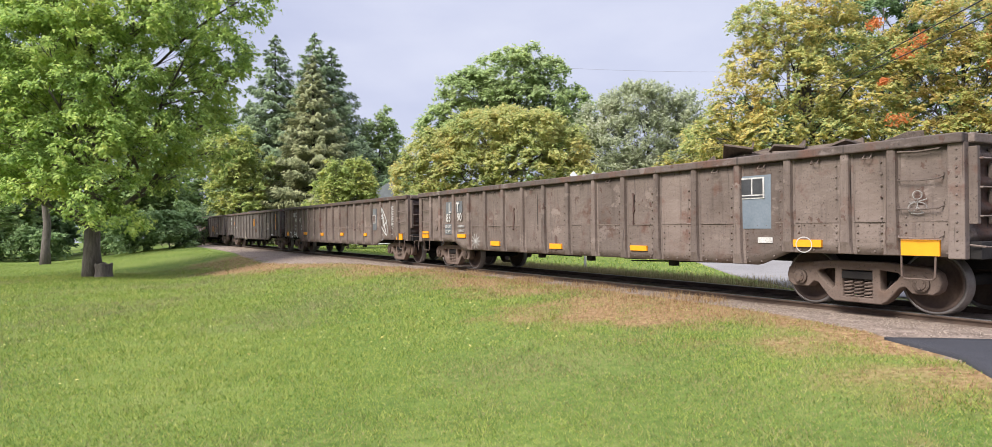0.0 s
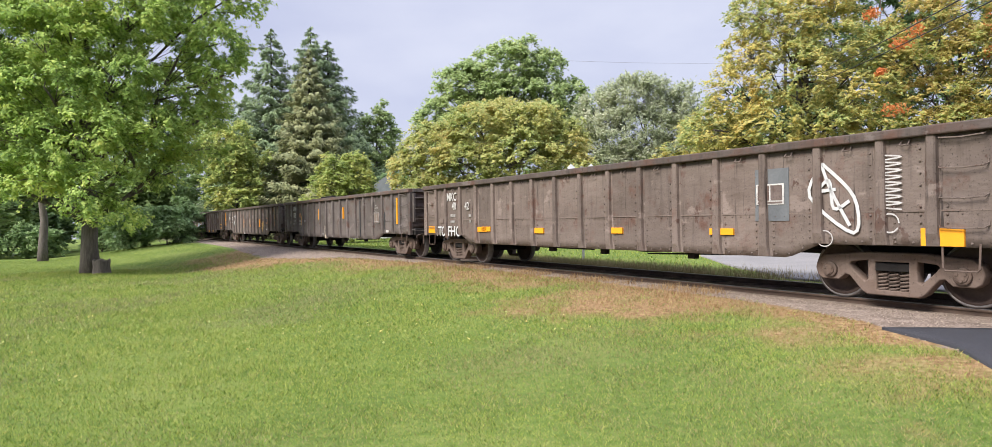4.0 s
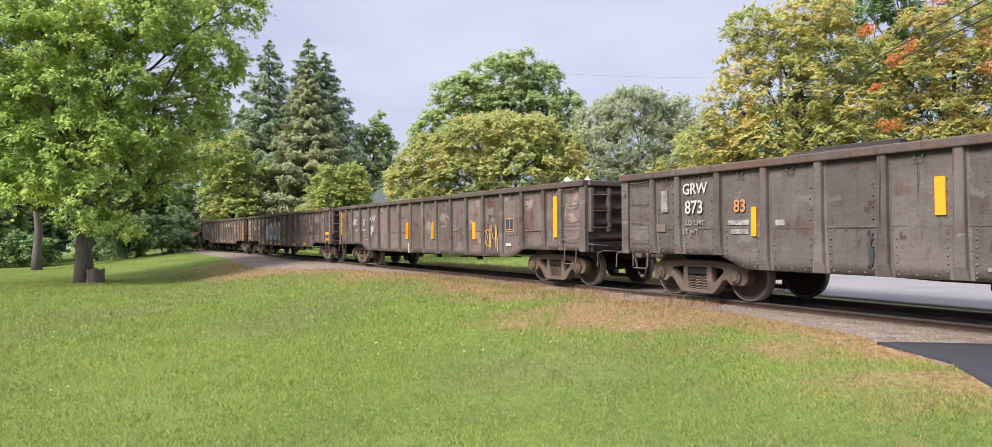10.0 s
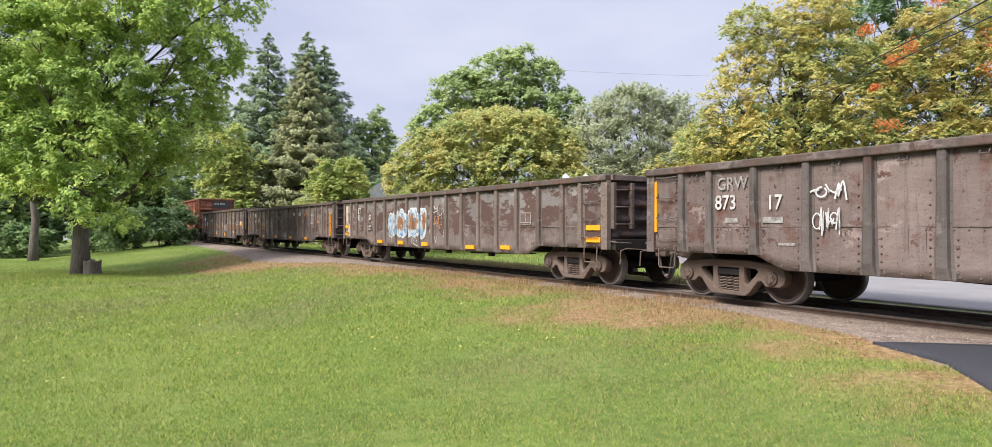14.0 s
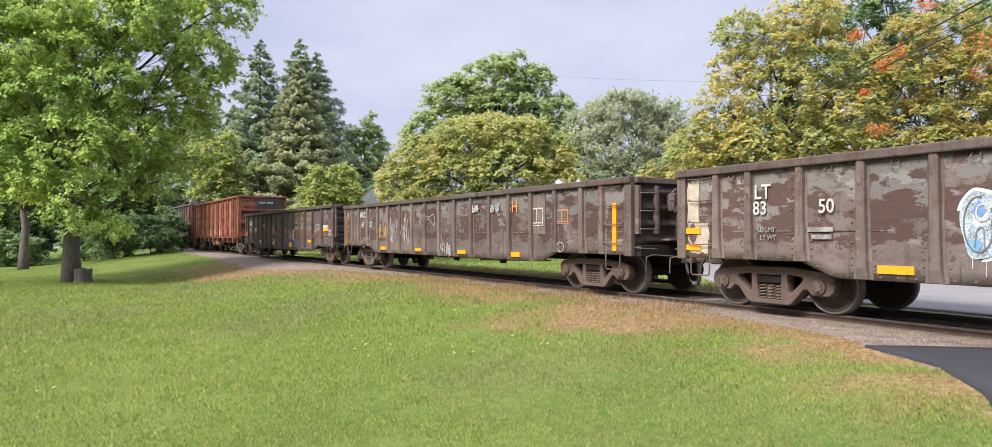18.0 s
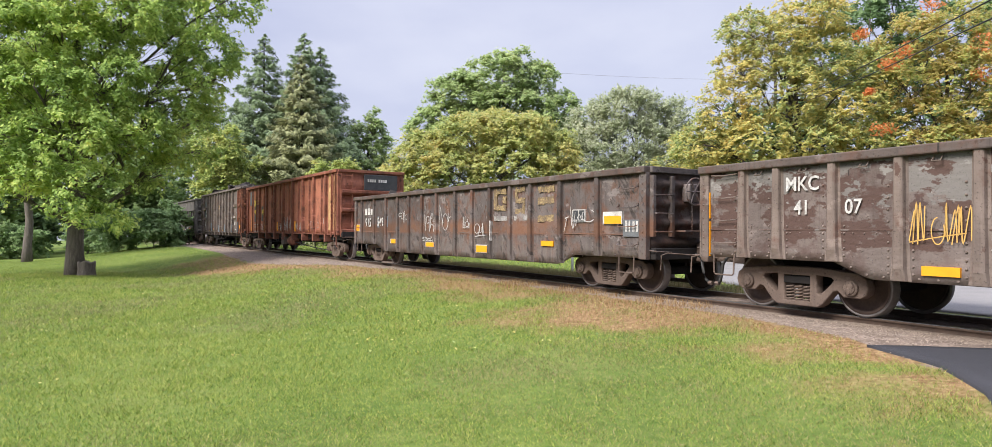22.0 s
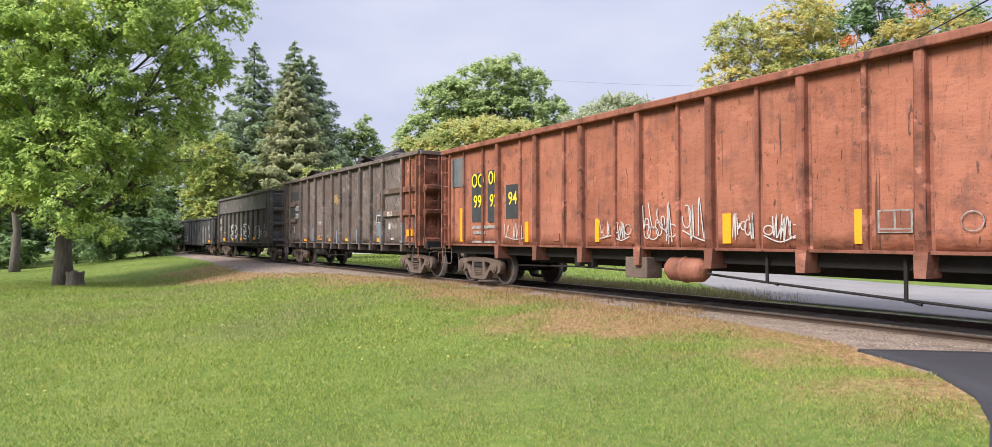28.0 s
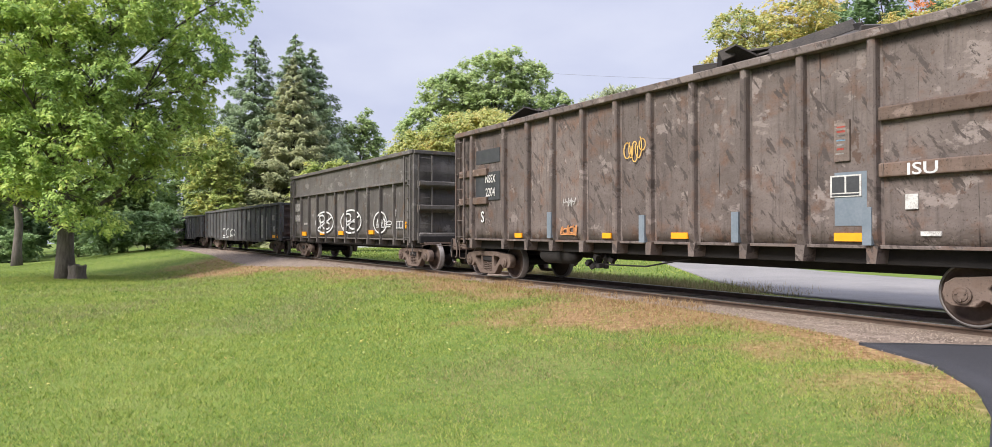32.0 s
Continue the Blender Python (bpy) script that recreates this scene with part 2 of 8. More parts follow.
        col = mixc(pale.outputs[0], col, (0.24, 0.105, 0.07))
    # every plate has weathered to a tone of its own
    shade = nt.nodes.new("ShaderNodeMapRange")
    shade.inputs["To Min"].default_value = 1.0 - tone
    shade.inputs["To Max"].default_value = 1.0 + tone
    nt.links.new(info.outputs["Random"], shade.inputs["Value"])
    toned = nt.nodes.new("ShaderNodeVectorMath")
    toned.operation = "SCALE"
    nt.links.new(col, toned.inputs[0])
    nt.links.new(shade.outputs["Result"], toned.inputs["Scale"])
    nt.links.new(toned.outputs["Vector"], bsdf.inputs["Base Color"])
    bsdf.inputs["Roughness"].default_value = rough
    bsdf.inputs["Specular IOR Level"].default_value = 0.3
    bp = nt.nodes.new("ShaderNodeBump")
    bp.inputs["Strength"].default_value = 0.3
    bp.inputs["Distance"].default_value = 0.01
    nt.links.new(fine_raw, bp.inputs["Height"])
    buckle, _ = noise_at(2.4 if not scars else 3.4, 3, stretch=(1, 1, 1.6 if not scars else 0.9))
    bp2 = nt.nodes.new("ShaderNodeBump")
    bp2.inputs["Strength"].default_value = 0.5 + 0.1 * scars
    bp2.inputs["Distance"].default_value = 0.05
    nt.links.new(buckle, bp2.inputs["Height"])
    nt.links.new(bp.outputs["Normal"], bp2.inputs["Normal"])
    nt.links.new(bp2.outputs["Normal"], bsdf.inputs["Normal"])
    return m


M_GREYBROWN = weathered("grey_brown_paint", (0.107, 0.080, 0.066), (0.108, 0.059, 0.044), (0.046, 0.034, 0.029), 0.35, wear=0.35, tone=0.18)
M_SLATE = weathered("slate_brown_paint", (0.082, 0.067, 0.060), (0.092, 0.052, 0.040), (0.040, 0.031, 0.027), 0.35, wear=0.35, tone=0.18)
M_BROWN = weathered("brown_paint", (0.105, 0.077, 0.067), (0.100, 0.047, 0.034), (0.043, 0.031, 0.028), 0.55)
M_BLACK = weathered("black_paint", (0.055, 0.053, 0.054), (0.090, 0.054, 0.036), (0.019, 0.018, 0.018), 0.3)
M_CHARCOAL = weathered("charcoal_paint", (0.070, 0.062, 0.056), (0.097, 0.067, 0.047), (0.034, 0.029, 0.025), 0.3)
M_ORANGE = weathered("orange_paint", (0.232, 0.078, 0.042), (0.172, 0.066, 0.044), (0.088, 0.040, 0.030), 0.5, tone=0.10, wear=-0.1, dashes=1.0)
M_PEELED = weathered("peeling_paint", (0.104, 0.080, 0.070), (0.084, 0.048, 0.041), (0.048, 0.036, 0.032), 0.6, tone=0.2, peel=1.0)
M_SOOT = weathered("dark_brown_paint", (0.094, 0.073, 0.064), (0.125, 0.077, 0.057), (0.032, 0.025, 0.023), 0.5, scars=1.0, tone=0.2)
M_BATTERED = weathered("battered_dark_paint", (0.069, 0.055, 0.050), (0.101, 0.048, 0.031), (0.029, 0.023, 0.021), 0.75, scars=1.0, tone=0.3, belt=1.0)
M_REDRUST = weathered("red_rust", (0.165, 0.055, 0.032), (0.103, 0.040, 0.025), (0.052, 0.025, 0.020), 0.55)
M_CHORD = weathered("worn_dark_chord", (0.070, 0.052, 0.044), (0.106, 0.058, 0.043), (0.026, 0.022, 0.019), 0.7, 0.75, tone=0.12)
M_TRUCK = weathered("truck_casting", (0.088, 0.059, 0.045), (0.104, 0.060, 0.039), (0.032, 0.024, 0.019), 0.5, 0.85, tone=0.15)
# rust-brown ends, coloured darker still for the shade between coupled cars
M_ENDRUSTSHADE = weathered("rusty_shaded_end_plate", (0.045, 0.031, 0.026), (0.070, 0.033, 0.022), (0.019, 0.014, 0.013), 0.6, 0.85, tone=0.15)
M_ENDORANGE = weathered("rusty_orange_end", (0.180, 0.062, 0.034), (0.102, 0.043, 0.029), (0.038, 0.024, 0.019), 0.95, 0.8, tone=0.2)
M_WHEEL = mat("wheel_rust", [(0.040, 0.026, 0.021), (0.074, 0.048, 0.037), (0.098, 0.067, 0.052)], 3.0, 0.75, 0.2, 0.2)
M_TREAD = mat("worn_tread", [(0.13, 0.11, 0.10), (0.24, 0.22, 0.21)], 8.0, 0.5, 0.05, 0.5)
# grime taken nearly black: the shade under the cars is put into this colour
M_UNDER = mat("underframe_grime_shade", [(0.006, 0.005, 0.005), (0.018, 0.014, 0.012)], 5.0, 0.9, 0.2)
M_RAIL = mat("rail_side_rust", [(0.05, 0.032, 0.024), (0.10, 0.065, 0.045)], 6.0, 0.8, 0.2)
M_RAILTOP = mat("rail_head_shine", [(0.25, 0.24, 0.23), (0.42, 0.41, 0.40)], 3.0, 0.3, 0.05, 0.9)
M_TIE = mat("creosote_timber", [(0.025, 0.02, 0.017), (0.06, 0.047, 0.038), (0.10, 0.08, 0.065)], 5.0, 0.9, 0.5, stretch=(6, 1, 1), vary=1)
M_YELLOW = mat("reflector_yellow", [(0.70, 0.27, 0.006), (0.80, 0.33, 0.010)], 6.0, 0.5, 0.02)
M_WHITE = mat("stencil_white", [(0.22, 0.20, 0.185), (0.52, 0.50, 0.47)], 7.0, 0.7, 0.02, fine=0.5, spread=(0.36, 0.55))
M_FADED = mat("faded_white", [(0.11, 0.095, 0.085), (0.34, 0.32, 0.30)], 9.0, 0.7, 0.02, fine=0.5, spread=(0.4, 0.6))
M_CHALK = mat("chalk_marks", [(0.26, 0.24, 0.22), (0.55, 0.53, 0.51)], 9.0, 0.8, 0.02, fine=0.5)
M_GRAFFITI = mat("spray_white", [(0.36, 0.35, 0.34), (0.60, 0.60, 0.59)], 6.0, 0.6, 0.02)
M_SPRAYBLUE = mat("spray_blue", [(0.10, 0.23, 0.36), (0.20, 0.36, 0.48)], 6.0, 0.6, 0.02)
M_SPRAYGOLD = mat("spray_gold", [(0.45, 0.25, 0.06), (0.58, 0.36, 0.10)], 6.0, 0.6, 0.02)
M_SPRAYORANGE = mat("spray_orange", [(0.42, 0.16, 0.05), (0.5, 0.24, 0.1)], 6.0, 0.6, 0.02)
M_LETTERYELLOW = mat("letter_yellow", [(0.62, 0.42, 0.02), (0.75, 0.53, 0.04)], 6.0, 0.6, 0.02)
M_PATCHGREY = mat("patch_grey_paint", [(0.075, 0.08, 0.085), (0.14, 0.145, 0.15)], 3.0, 0.6, 0.05)
M_PATCHBLUE = mat("patch_slate_paint", [(0.10, 0.125, 0.15), (0.17, 0.195, 0.22)], 3.0, 0.6, 0.05)
M_PATCHBLACK = mat("patch_black_paint", [(0.018, 0.019, 0.021), (0.05, 0.05, 0.053)], 4.0, 0.6, 0.05)
M_PATCHTAN = weathered("patch_tan_paint", (0.348, 0.204, 0.090), (0.228, 0.102, 0.054), (0.108, 0.054, 0.034), 0.7, tone=0.08)
M_PRIMER = mat("brown_primer", [(0.075, 0.042, 0.034), (0.105, 0.062, 0.05)], 2.0, 0.7, 0.05)
M_GOLDWORN = mat("worn_gold_paint", [(0.085, 0.062, 0.048), (0.17, 0.115, 0.06), (0.36, 0.26, 0.12)], 4.0, 0.7, 0.05, fine=0.5, spread=(0.38, 0.62))
M_RED = mat("red_stripe", [(0.25, 0.03, 0.02), (0.35, 0.05, 0.03)], 4.0, 0.6, 0.02)
M_HOSE = mat("rubber_hose", [(0.025, 0.024, 0.023), (0.06, 0.058, 0.055)], 6.0, 0.7, 0.1)
M_WOOD = mat("scrap_timber", [(0.05, 0.037, 0.03), (0.115, 0.085, 0.065), (0.18, 0.14, 0.11)], 3.0, 0.9, 0.5, stretch=(1, 7, 7), vary=1)
M_SCRAP = mat("scrap_steel", [(0.018, 0.016, 0.015), (0.06, 0.047, 0.04)], 4.0, 0.8, 0.3, vary=1)
M_BARK = mat("bark", [(0.055, 0.044, 0.036), (0.12, 0.10, 0.085), (0.19, 0.165, 0.145)], 3.0, 0.95, 0.9, stretch=(4, 4, 0.7), bscale=16)
M_BARKDARK = mat("dark_bark", [(0.03, 0.025, 0.02), (0.075, 0.062, 0.052)], 3.0, 0.95, 0.6, stretch=(4, 4, 0.8), bscale=16)
M_ASPHALT = mat("road_asphalt", [(0.137, 0.129, 0.124), (0.201, 0.189, 0.181), (0.250, 0.233, 0.218)], 0.7, 0.9, 0.3, bscale=120, fine=0.45)
M_DRIVE = mat("new_asphalt", [(0.018, 0.018, 0.022), (0.039, 0.038, 0.043)], 1.5, 0.8, 0.5, bscale=160, fine=0.4)
M_STONE = mat("ballast_stone", [(0.119, 0.088, 0.067), (0.227, 0.173, 0.133), (0.346, 0.272, 0.212)], 1.2, 0.9, 0.2, island=0.7, spread=(0.15, 0.85))
M_GALV = mat("galvanised", [(0.30, 0.30, 0.30), (0.45, 0.45, 0.45)], 5.0, 0.5, 0.05, 0.6)
M_CABLEGREY = mat("cable_grey", [(0.20, 0.20, 0.21), (0.30, 0.30, 0.31)], 5.0, 0.7, 0.05)
M_SIGN = mat("sign_white", [(0.62, 0.63, 0.64), (0.72, 0.72, 0.72)], 5.0, 0.5, 0.02)
M_WIRE = mat("cable_black", [(0.015, 0.015, 0.016), (0.03, 0.03, 0.03)], 5.0, 0.7, 0.05)

# ---------------------------------------------------------------- mesh helpers
def part(name, bm, material, parent=None, label="", smooth_faces=False):
    """Links a bmesh as one mesh object, under a thing or part."""
    me = bpy.data.meshes.new(name)
    bm.to_mesh(me)
    bm.free()
    if smooth_faces:
        me.polygons.foreach_set("use_smooth", np.ones(len(me.polygons), bool))
    return part_of(name, me, material, parent, label)


def part_of(name, me, material, parent=None, label=""):
    if material and not me.materials:
        me.materials.append(material)
    ob = new(name, me)
    if parent:
        ob.parent = parent
    if label:
        ob["label"] = label
    return ob


def empty(name, label, category, group="", m=None):
    ob = new(name)
    ob.empty_display_size = 0.3
    if m is not None:
        ob.matrix_basis = m
    return tagged(ob, label, category, group)


def box(bm, x0, x1, y0, y1, z0, z1, bevel=0.0):
    x0, x1 = min(x0, x1), max(x0, x1)
    y0, y1 = min(y0, y1), max(y0, y1)
    vs = [bm.verts.new((x, y, z)) for z in (z0, z1) for x, y in ((x0, y0), (x1, y0), (x1, y1), (x0, y1))]
    fs = [bm.faces.new([vs[i] for i in f]) for f in ((3, 2, 1, 0), (4, 5, 6, 7), (0, 1, 5, 4), (1, 2, 6, 5), (2, 3, 7, 6), (3, 0, 4, 7))]
    if bevel:
        edges = list({e for f in fs for e in f.edges})
        bmesh.ops.bevel(bm, geom=edges, offset=bevel, segments=2, affect="EDGES", profile=0.5)


def obox(bm, m, sx, sy, sz, bevel=0.0):
    """A box of full sizes sx, sy, sz in the pose m."""
    old = set(bm.verts)
    box(bm, -sx / 2, sx / 2, -sy / 2, sy / 2, -sz / 2, sz / 2, bevel)
    for vert in bm.verts:
        if vert not in old:
            vert.co = m @ vert.co


def prism(bm, outline, y0, y1):
    """An outline of (x, z), drawn out along y."""
    a = [bm.verts.new((x, y0, z)) for x, z in outline]
    b = [bm.verts.new((x, y1, z)) for x, z in outline]
    n = len(outline)
    bm.faces.new(a)
    bm.faces.new(b[::-1])
    for i in range(n):
        bm.faces.new([a[(i + 1) % n], a[i], b[i], b[(i + 1) % n]])


def tube(bm, pts, r, seg=6, caps=True):
    """A round bar along points; r a number or one for each point."""
    pts = [Vector(p) for p in pts]
    rs = r if isinstance(r, (list, tuple)) else [r] * len(pts)
    rings = []
    for i, p in enumerate(pts):
        d = (pts[min(i + 1, len(pts) - 1)] - pts[max(i - 1, 0)]).normalized()
        side = d.cross(Vector((0, 0, 1)) if abs(d.z) < 0.9 else Vector((1, 0, 0))).normalized()
        up = side.cross(d)
        rings.append([bm.verts.new(p + (side * math.cos(k * math.tau / seg) + up * math.sin(k * math.tau / seg)) * rs[i]) for k in range(seg)])
    for a, b in zip(rings, rings[1:]):
        for k in range(seg):
            bm.faces.new([a[k], a[(k + 1) % seg], b[(k + 1) % seg], b[k]])
    if caps:
        bm.faces.new(rings[0][::-1])
        bm.faces.new(rings[-1])


def lathe(bm, profile, seg=24, centre=(0, 0, 0), axis="y", caps=True):
    """A turned body: profile of (along, radius) about an axis."""
    rings = []
    c = Vector(centre)
    for a, r in profile:
        ring = []
        for k in range(seg):
            u, w = r * math.cos(k * math.tau / seg), r * math.sin(k * math.tau / seg)
            ring.append(bm.verts.new(c + (Vector((u, a, w)) if axis == "y" else Vector((a, u, w)) if axis == "x" else Vector((u, w, a)))))
        rings.append(ring)
    for p, q in zip(rings, rings[1:]):
        for k in range(seg):
            bm.faces.new([p[k], p[(k + 1) % seg], q[(k + 1) % seg], q[k]])
    if caps:
        bm.faces.new(rings[0][::-1])
        bm.faces.new(rings[-1])
    else:
        for k in range(seg):
            bm.faces.new([rings[-1][k], rings[-1][(k + 1) % seg], rings[0][(k + 1) % seg], rings[0][k]])
    bmesh.ops.recalc_face_normals(bm, faces=bm.faces[:])


def raw_mesh(name, verts, faces, smooth_faces=False):
    """A mesh from numpy arrays; every face has the same number of corners."""
    me = bpy.data.meshes.new(name)
    nv, (nf, k) = len(verts), faces.shape
    me.vertices.add(nv)
    me.vertices.foreach_set("co", np.ascontiguousarray(verts, np.float32).ravel())
    me.loops.add(nf * k)
    me.loops.foreach_set("vertex_index", np.ascontiguousarray(faces, np.int32).ravel())
    me.polygons.add(nf)
    me.polygons.foreach_set("loop_start", np.arange(0, nf * k, k, dtype=np.int32))
    if smooth_faces:
        me.polygons.foreach_set("use_smooth", np.ones(nf, bool))
    me.update(calc_edges=True)
    return me


def filled(name, loops, depth, bevel=0.0):
    """A flat plate from closed outlines (the later ones are holes), as a mesh in x and y, depth along z."""
    cu = bpy.data.curves.new(name, "CURVE")
    cu.dimensions, cu.fill_mode, cu.extrude, cu.bevel_depth, cu.bevel_resolution = "2D", "BOTH", depth / 2, bevel, 1
    for lp in loops:
        sp = cu.splines.new("POLY")
        sp.points.add(len(lp) - 1)
        for p, (x, y) in zip(sp.points, lp):
            p.co = (x, y, 0, 1)
        sp.use_cyclic_u = True
    return from_curve(name, cu)


def from_curve(name, cu):
    ob = new(name + "_outline", cu)
    me = bpy.data.meshes.new_from_object(ob.evaluated_get(bpy.context.evaluated_depsgraph_get()))
    me.materials.clear()
    bpy.data.objects.remove(ob)
    me.name = name
    return me


# letters stand on the side that faces the lawn: read from +x towards -x
FACE = Matrix(((-1, 0, 0, 0), (0, 0, 1, 0), (0, 1, 0, 0), (0, 0, 0, 1)))
LETTERS = {}


def letters(parent, text, x, y, z, height, material, width=0.9, name="lettering", label=""):
    key = (text, round(height, 3), round(width, 2))
    if key not in LETTERS:
        cu = bpy.data.curves.new("lettering", "FONT")
        cu.body, cu.size, cu.extrude, cu.offset, cu.resolution_u = text, height * 1.38, 0.002, height * 0.018, 3
        cu.align_x = "CENTER"
        LETTERS[key] = from_curve("lettering", cu)
        LETTERS[key].transform(Matrix.Diagonal((width, 1, 1, 1)))
    me = LETTERS[key]
    if me.materials and me.materials[0] != material:
        me = me.copy()
        me.materials.clear()
    ob = part_of(name, me, material, parent, label)
    ob.matrix_basis = Matrix.Translation((x, y, z)) @ FACE
    return ob


def plate(parent, x0, x1, z0, z1, y, material, name="marking", label="", skew=0.0, thick=0.006):
    """A flat marking on a side, from x0 to x1 and z0 to z1, proud of the steel."""
    bm = bmesh.new()
    prism(bm, [(x0, z0), (x1, z0), (x1 + skew, z1), (x0 + skew, z1)], y, y + thick)
    bmesh.ops.recalc_face_normals(bm, faces=bm.faces[:])
    return part(name, bm, material, parent, label)


def scrawl(parent, strokes, x, y, z, size, material, width=0.025, name="graffiti", label=""):
    """Painted strokes: lists of (u, v), u to the reader's right, as flat ribbons."""
    bm = bmesh.new()
    for stroke in strokes:
        pts = [Vector((x - u * size, y, z + v * size)) for u, v in stroke]
        fine_pts = []
        for i in range(len(pts) - 1):
            p0, p1, p2, p3 = pts[max(i - 1, 0)], pts[i], pts[i + 1], pts[min(i + 2, len(pts) - 1)]
            for k in range(5):
                t = k / 5
                fine_pts.append(0.5 * (2 * p1 + (p2 - p0) * t + (2 * p0 - 5 * p1 + 4 * p2 - p3) * t * t + (3 * p1 - p0 - 3 * p2 + p3) * t ** 3))
        fine_pts.append(pts[-1])
        prev = None
        for i, p in enumerate(fine_pts):
            d = (fine_pts[min(i + 1, len(fine_pts) - 1)] - fine_pts[max(i - 1, 0)])
            if d.length < 1e-6:
                continue
            d.normalize()
            n = Vector((-d.z, 0, d.x)) * width / 2
            cur = (bm.verts.new(p + n), bm.verts.new(p - n))
            if prev:
                bm.faces.new([prev[0], prev[1], cur[1], cur[0]])
            prev = cur
    bmesh.ops.recalc_face_normals(bm, faces=bm.faces[:])
    return part(name, bm, material, parent, label)


# ---------------------------------------------------------------- ground
def axis_steps(lo, hi, fine_lo, fine_hi, step, grow=1.18):
    out = list(np.arange(fine_lo, fine_hi + 1e-6, step))
    w, p = step, fine_hi
    while p < hi:
        w *= grow
        p += w
        out.append(p)
    w, p = step, fine_lo
    while p > lo:
        w *= grow
        p -= w
        out.insert(0, p)
    return np.array(out)


def gravel_width(s):
    """How far from the centre line bare gravel reaches on the lawn side."""
    return np.interp(s, [-40, -8, -6.6, -5, -3, 0, 9, 13, 17, 22, 32, 60, 120], [4.2, 3.3, 2.4, 1.9, 1.6, 1.45, 1.5, 2.0, 3.3, 3.8, 3.2, 2.6, 2.6])


_LATTICE = np.random.default_rng(404).uniform(0, 1, (128, 128))


def vnoise(x, y, size, shift=0):
    """Soft patches between 0 and 1, about size metres across."""
    u, v = x / size + shift * 7.3 + 500, y / size + shift * 3.1 + 500
    i, j = np.floor(u).astype(int), np.floor(v).astype(int)
    f, g = u - i, v - j
    f, g = f * f * (3 - 2 * f), g * g * (3 - 2 * g)
    t = lambda p, q: _LATTICE[p % 128, q % 128]
    return (t(i, j) * (1 - f) + t(i + 1, j) * f) * (1 - g) + (t(i, j + 1) * (1 - f) + t(i + 1, j + 1) * f) * g


def drive_edge(y):
    return np.interp(y, [3.0, 4.3, 5.2, 5.9, 7.0, 8.15], [2.0, 3.2, 3.9, 4.3, 4.62, 4.52])


def dryness(x, y, s, d):
    """How parched the lawn is: worst beside the track, in broken patches."""
    base = np.interp(d - (gravel_width(s) - 1.5) * smooth(7, 15, s), [1.5, 2.4, 3.4, 4.6, 6.2, 9.0], [0.95, 0.86, 0.60, 0.22, 0.02, -0.08])
    base = base + 0.10 * smooth(1, -2, s) * np.interp(d, [1.8, 4.2, 5.6], [1, 1, 0])
    close = (drive_edge(y) - x < 0.9) & (y < 8.2)
    base = np.where(close, np.maximum(base, 0.24), base)
    p = base + ((vnoise(x, y, 1.9, 1) - 0.5) * 0.75 + (vnoise(x, y, 0.6, 2) - 0.5) * 0.55 + (vnoise(x, y, 0.22, 3) - 0.5) * 0.3) * np.clip(0.3 + base * 2, 0.3, 1)
    return np.clip(p, 0, 1) * (1 - 0.85 * smooth(26, 34, s))


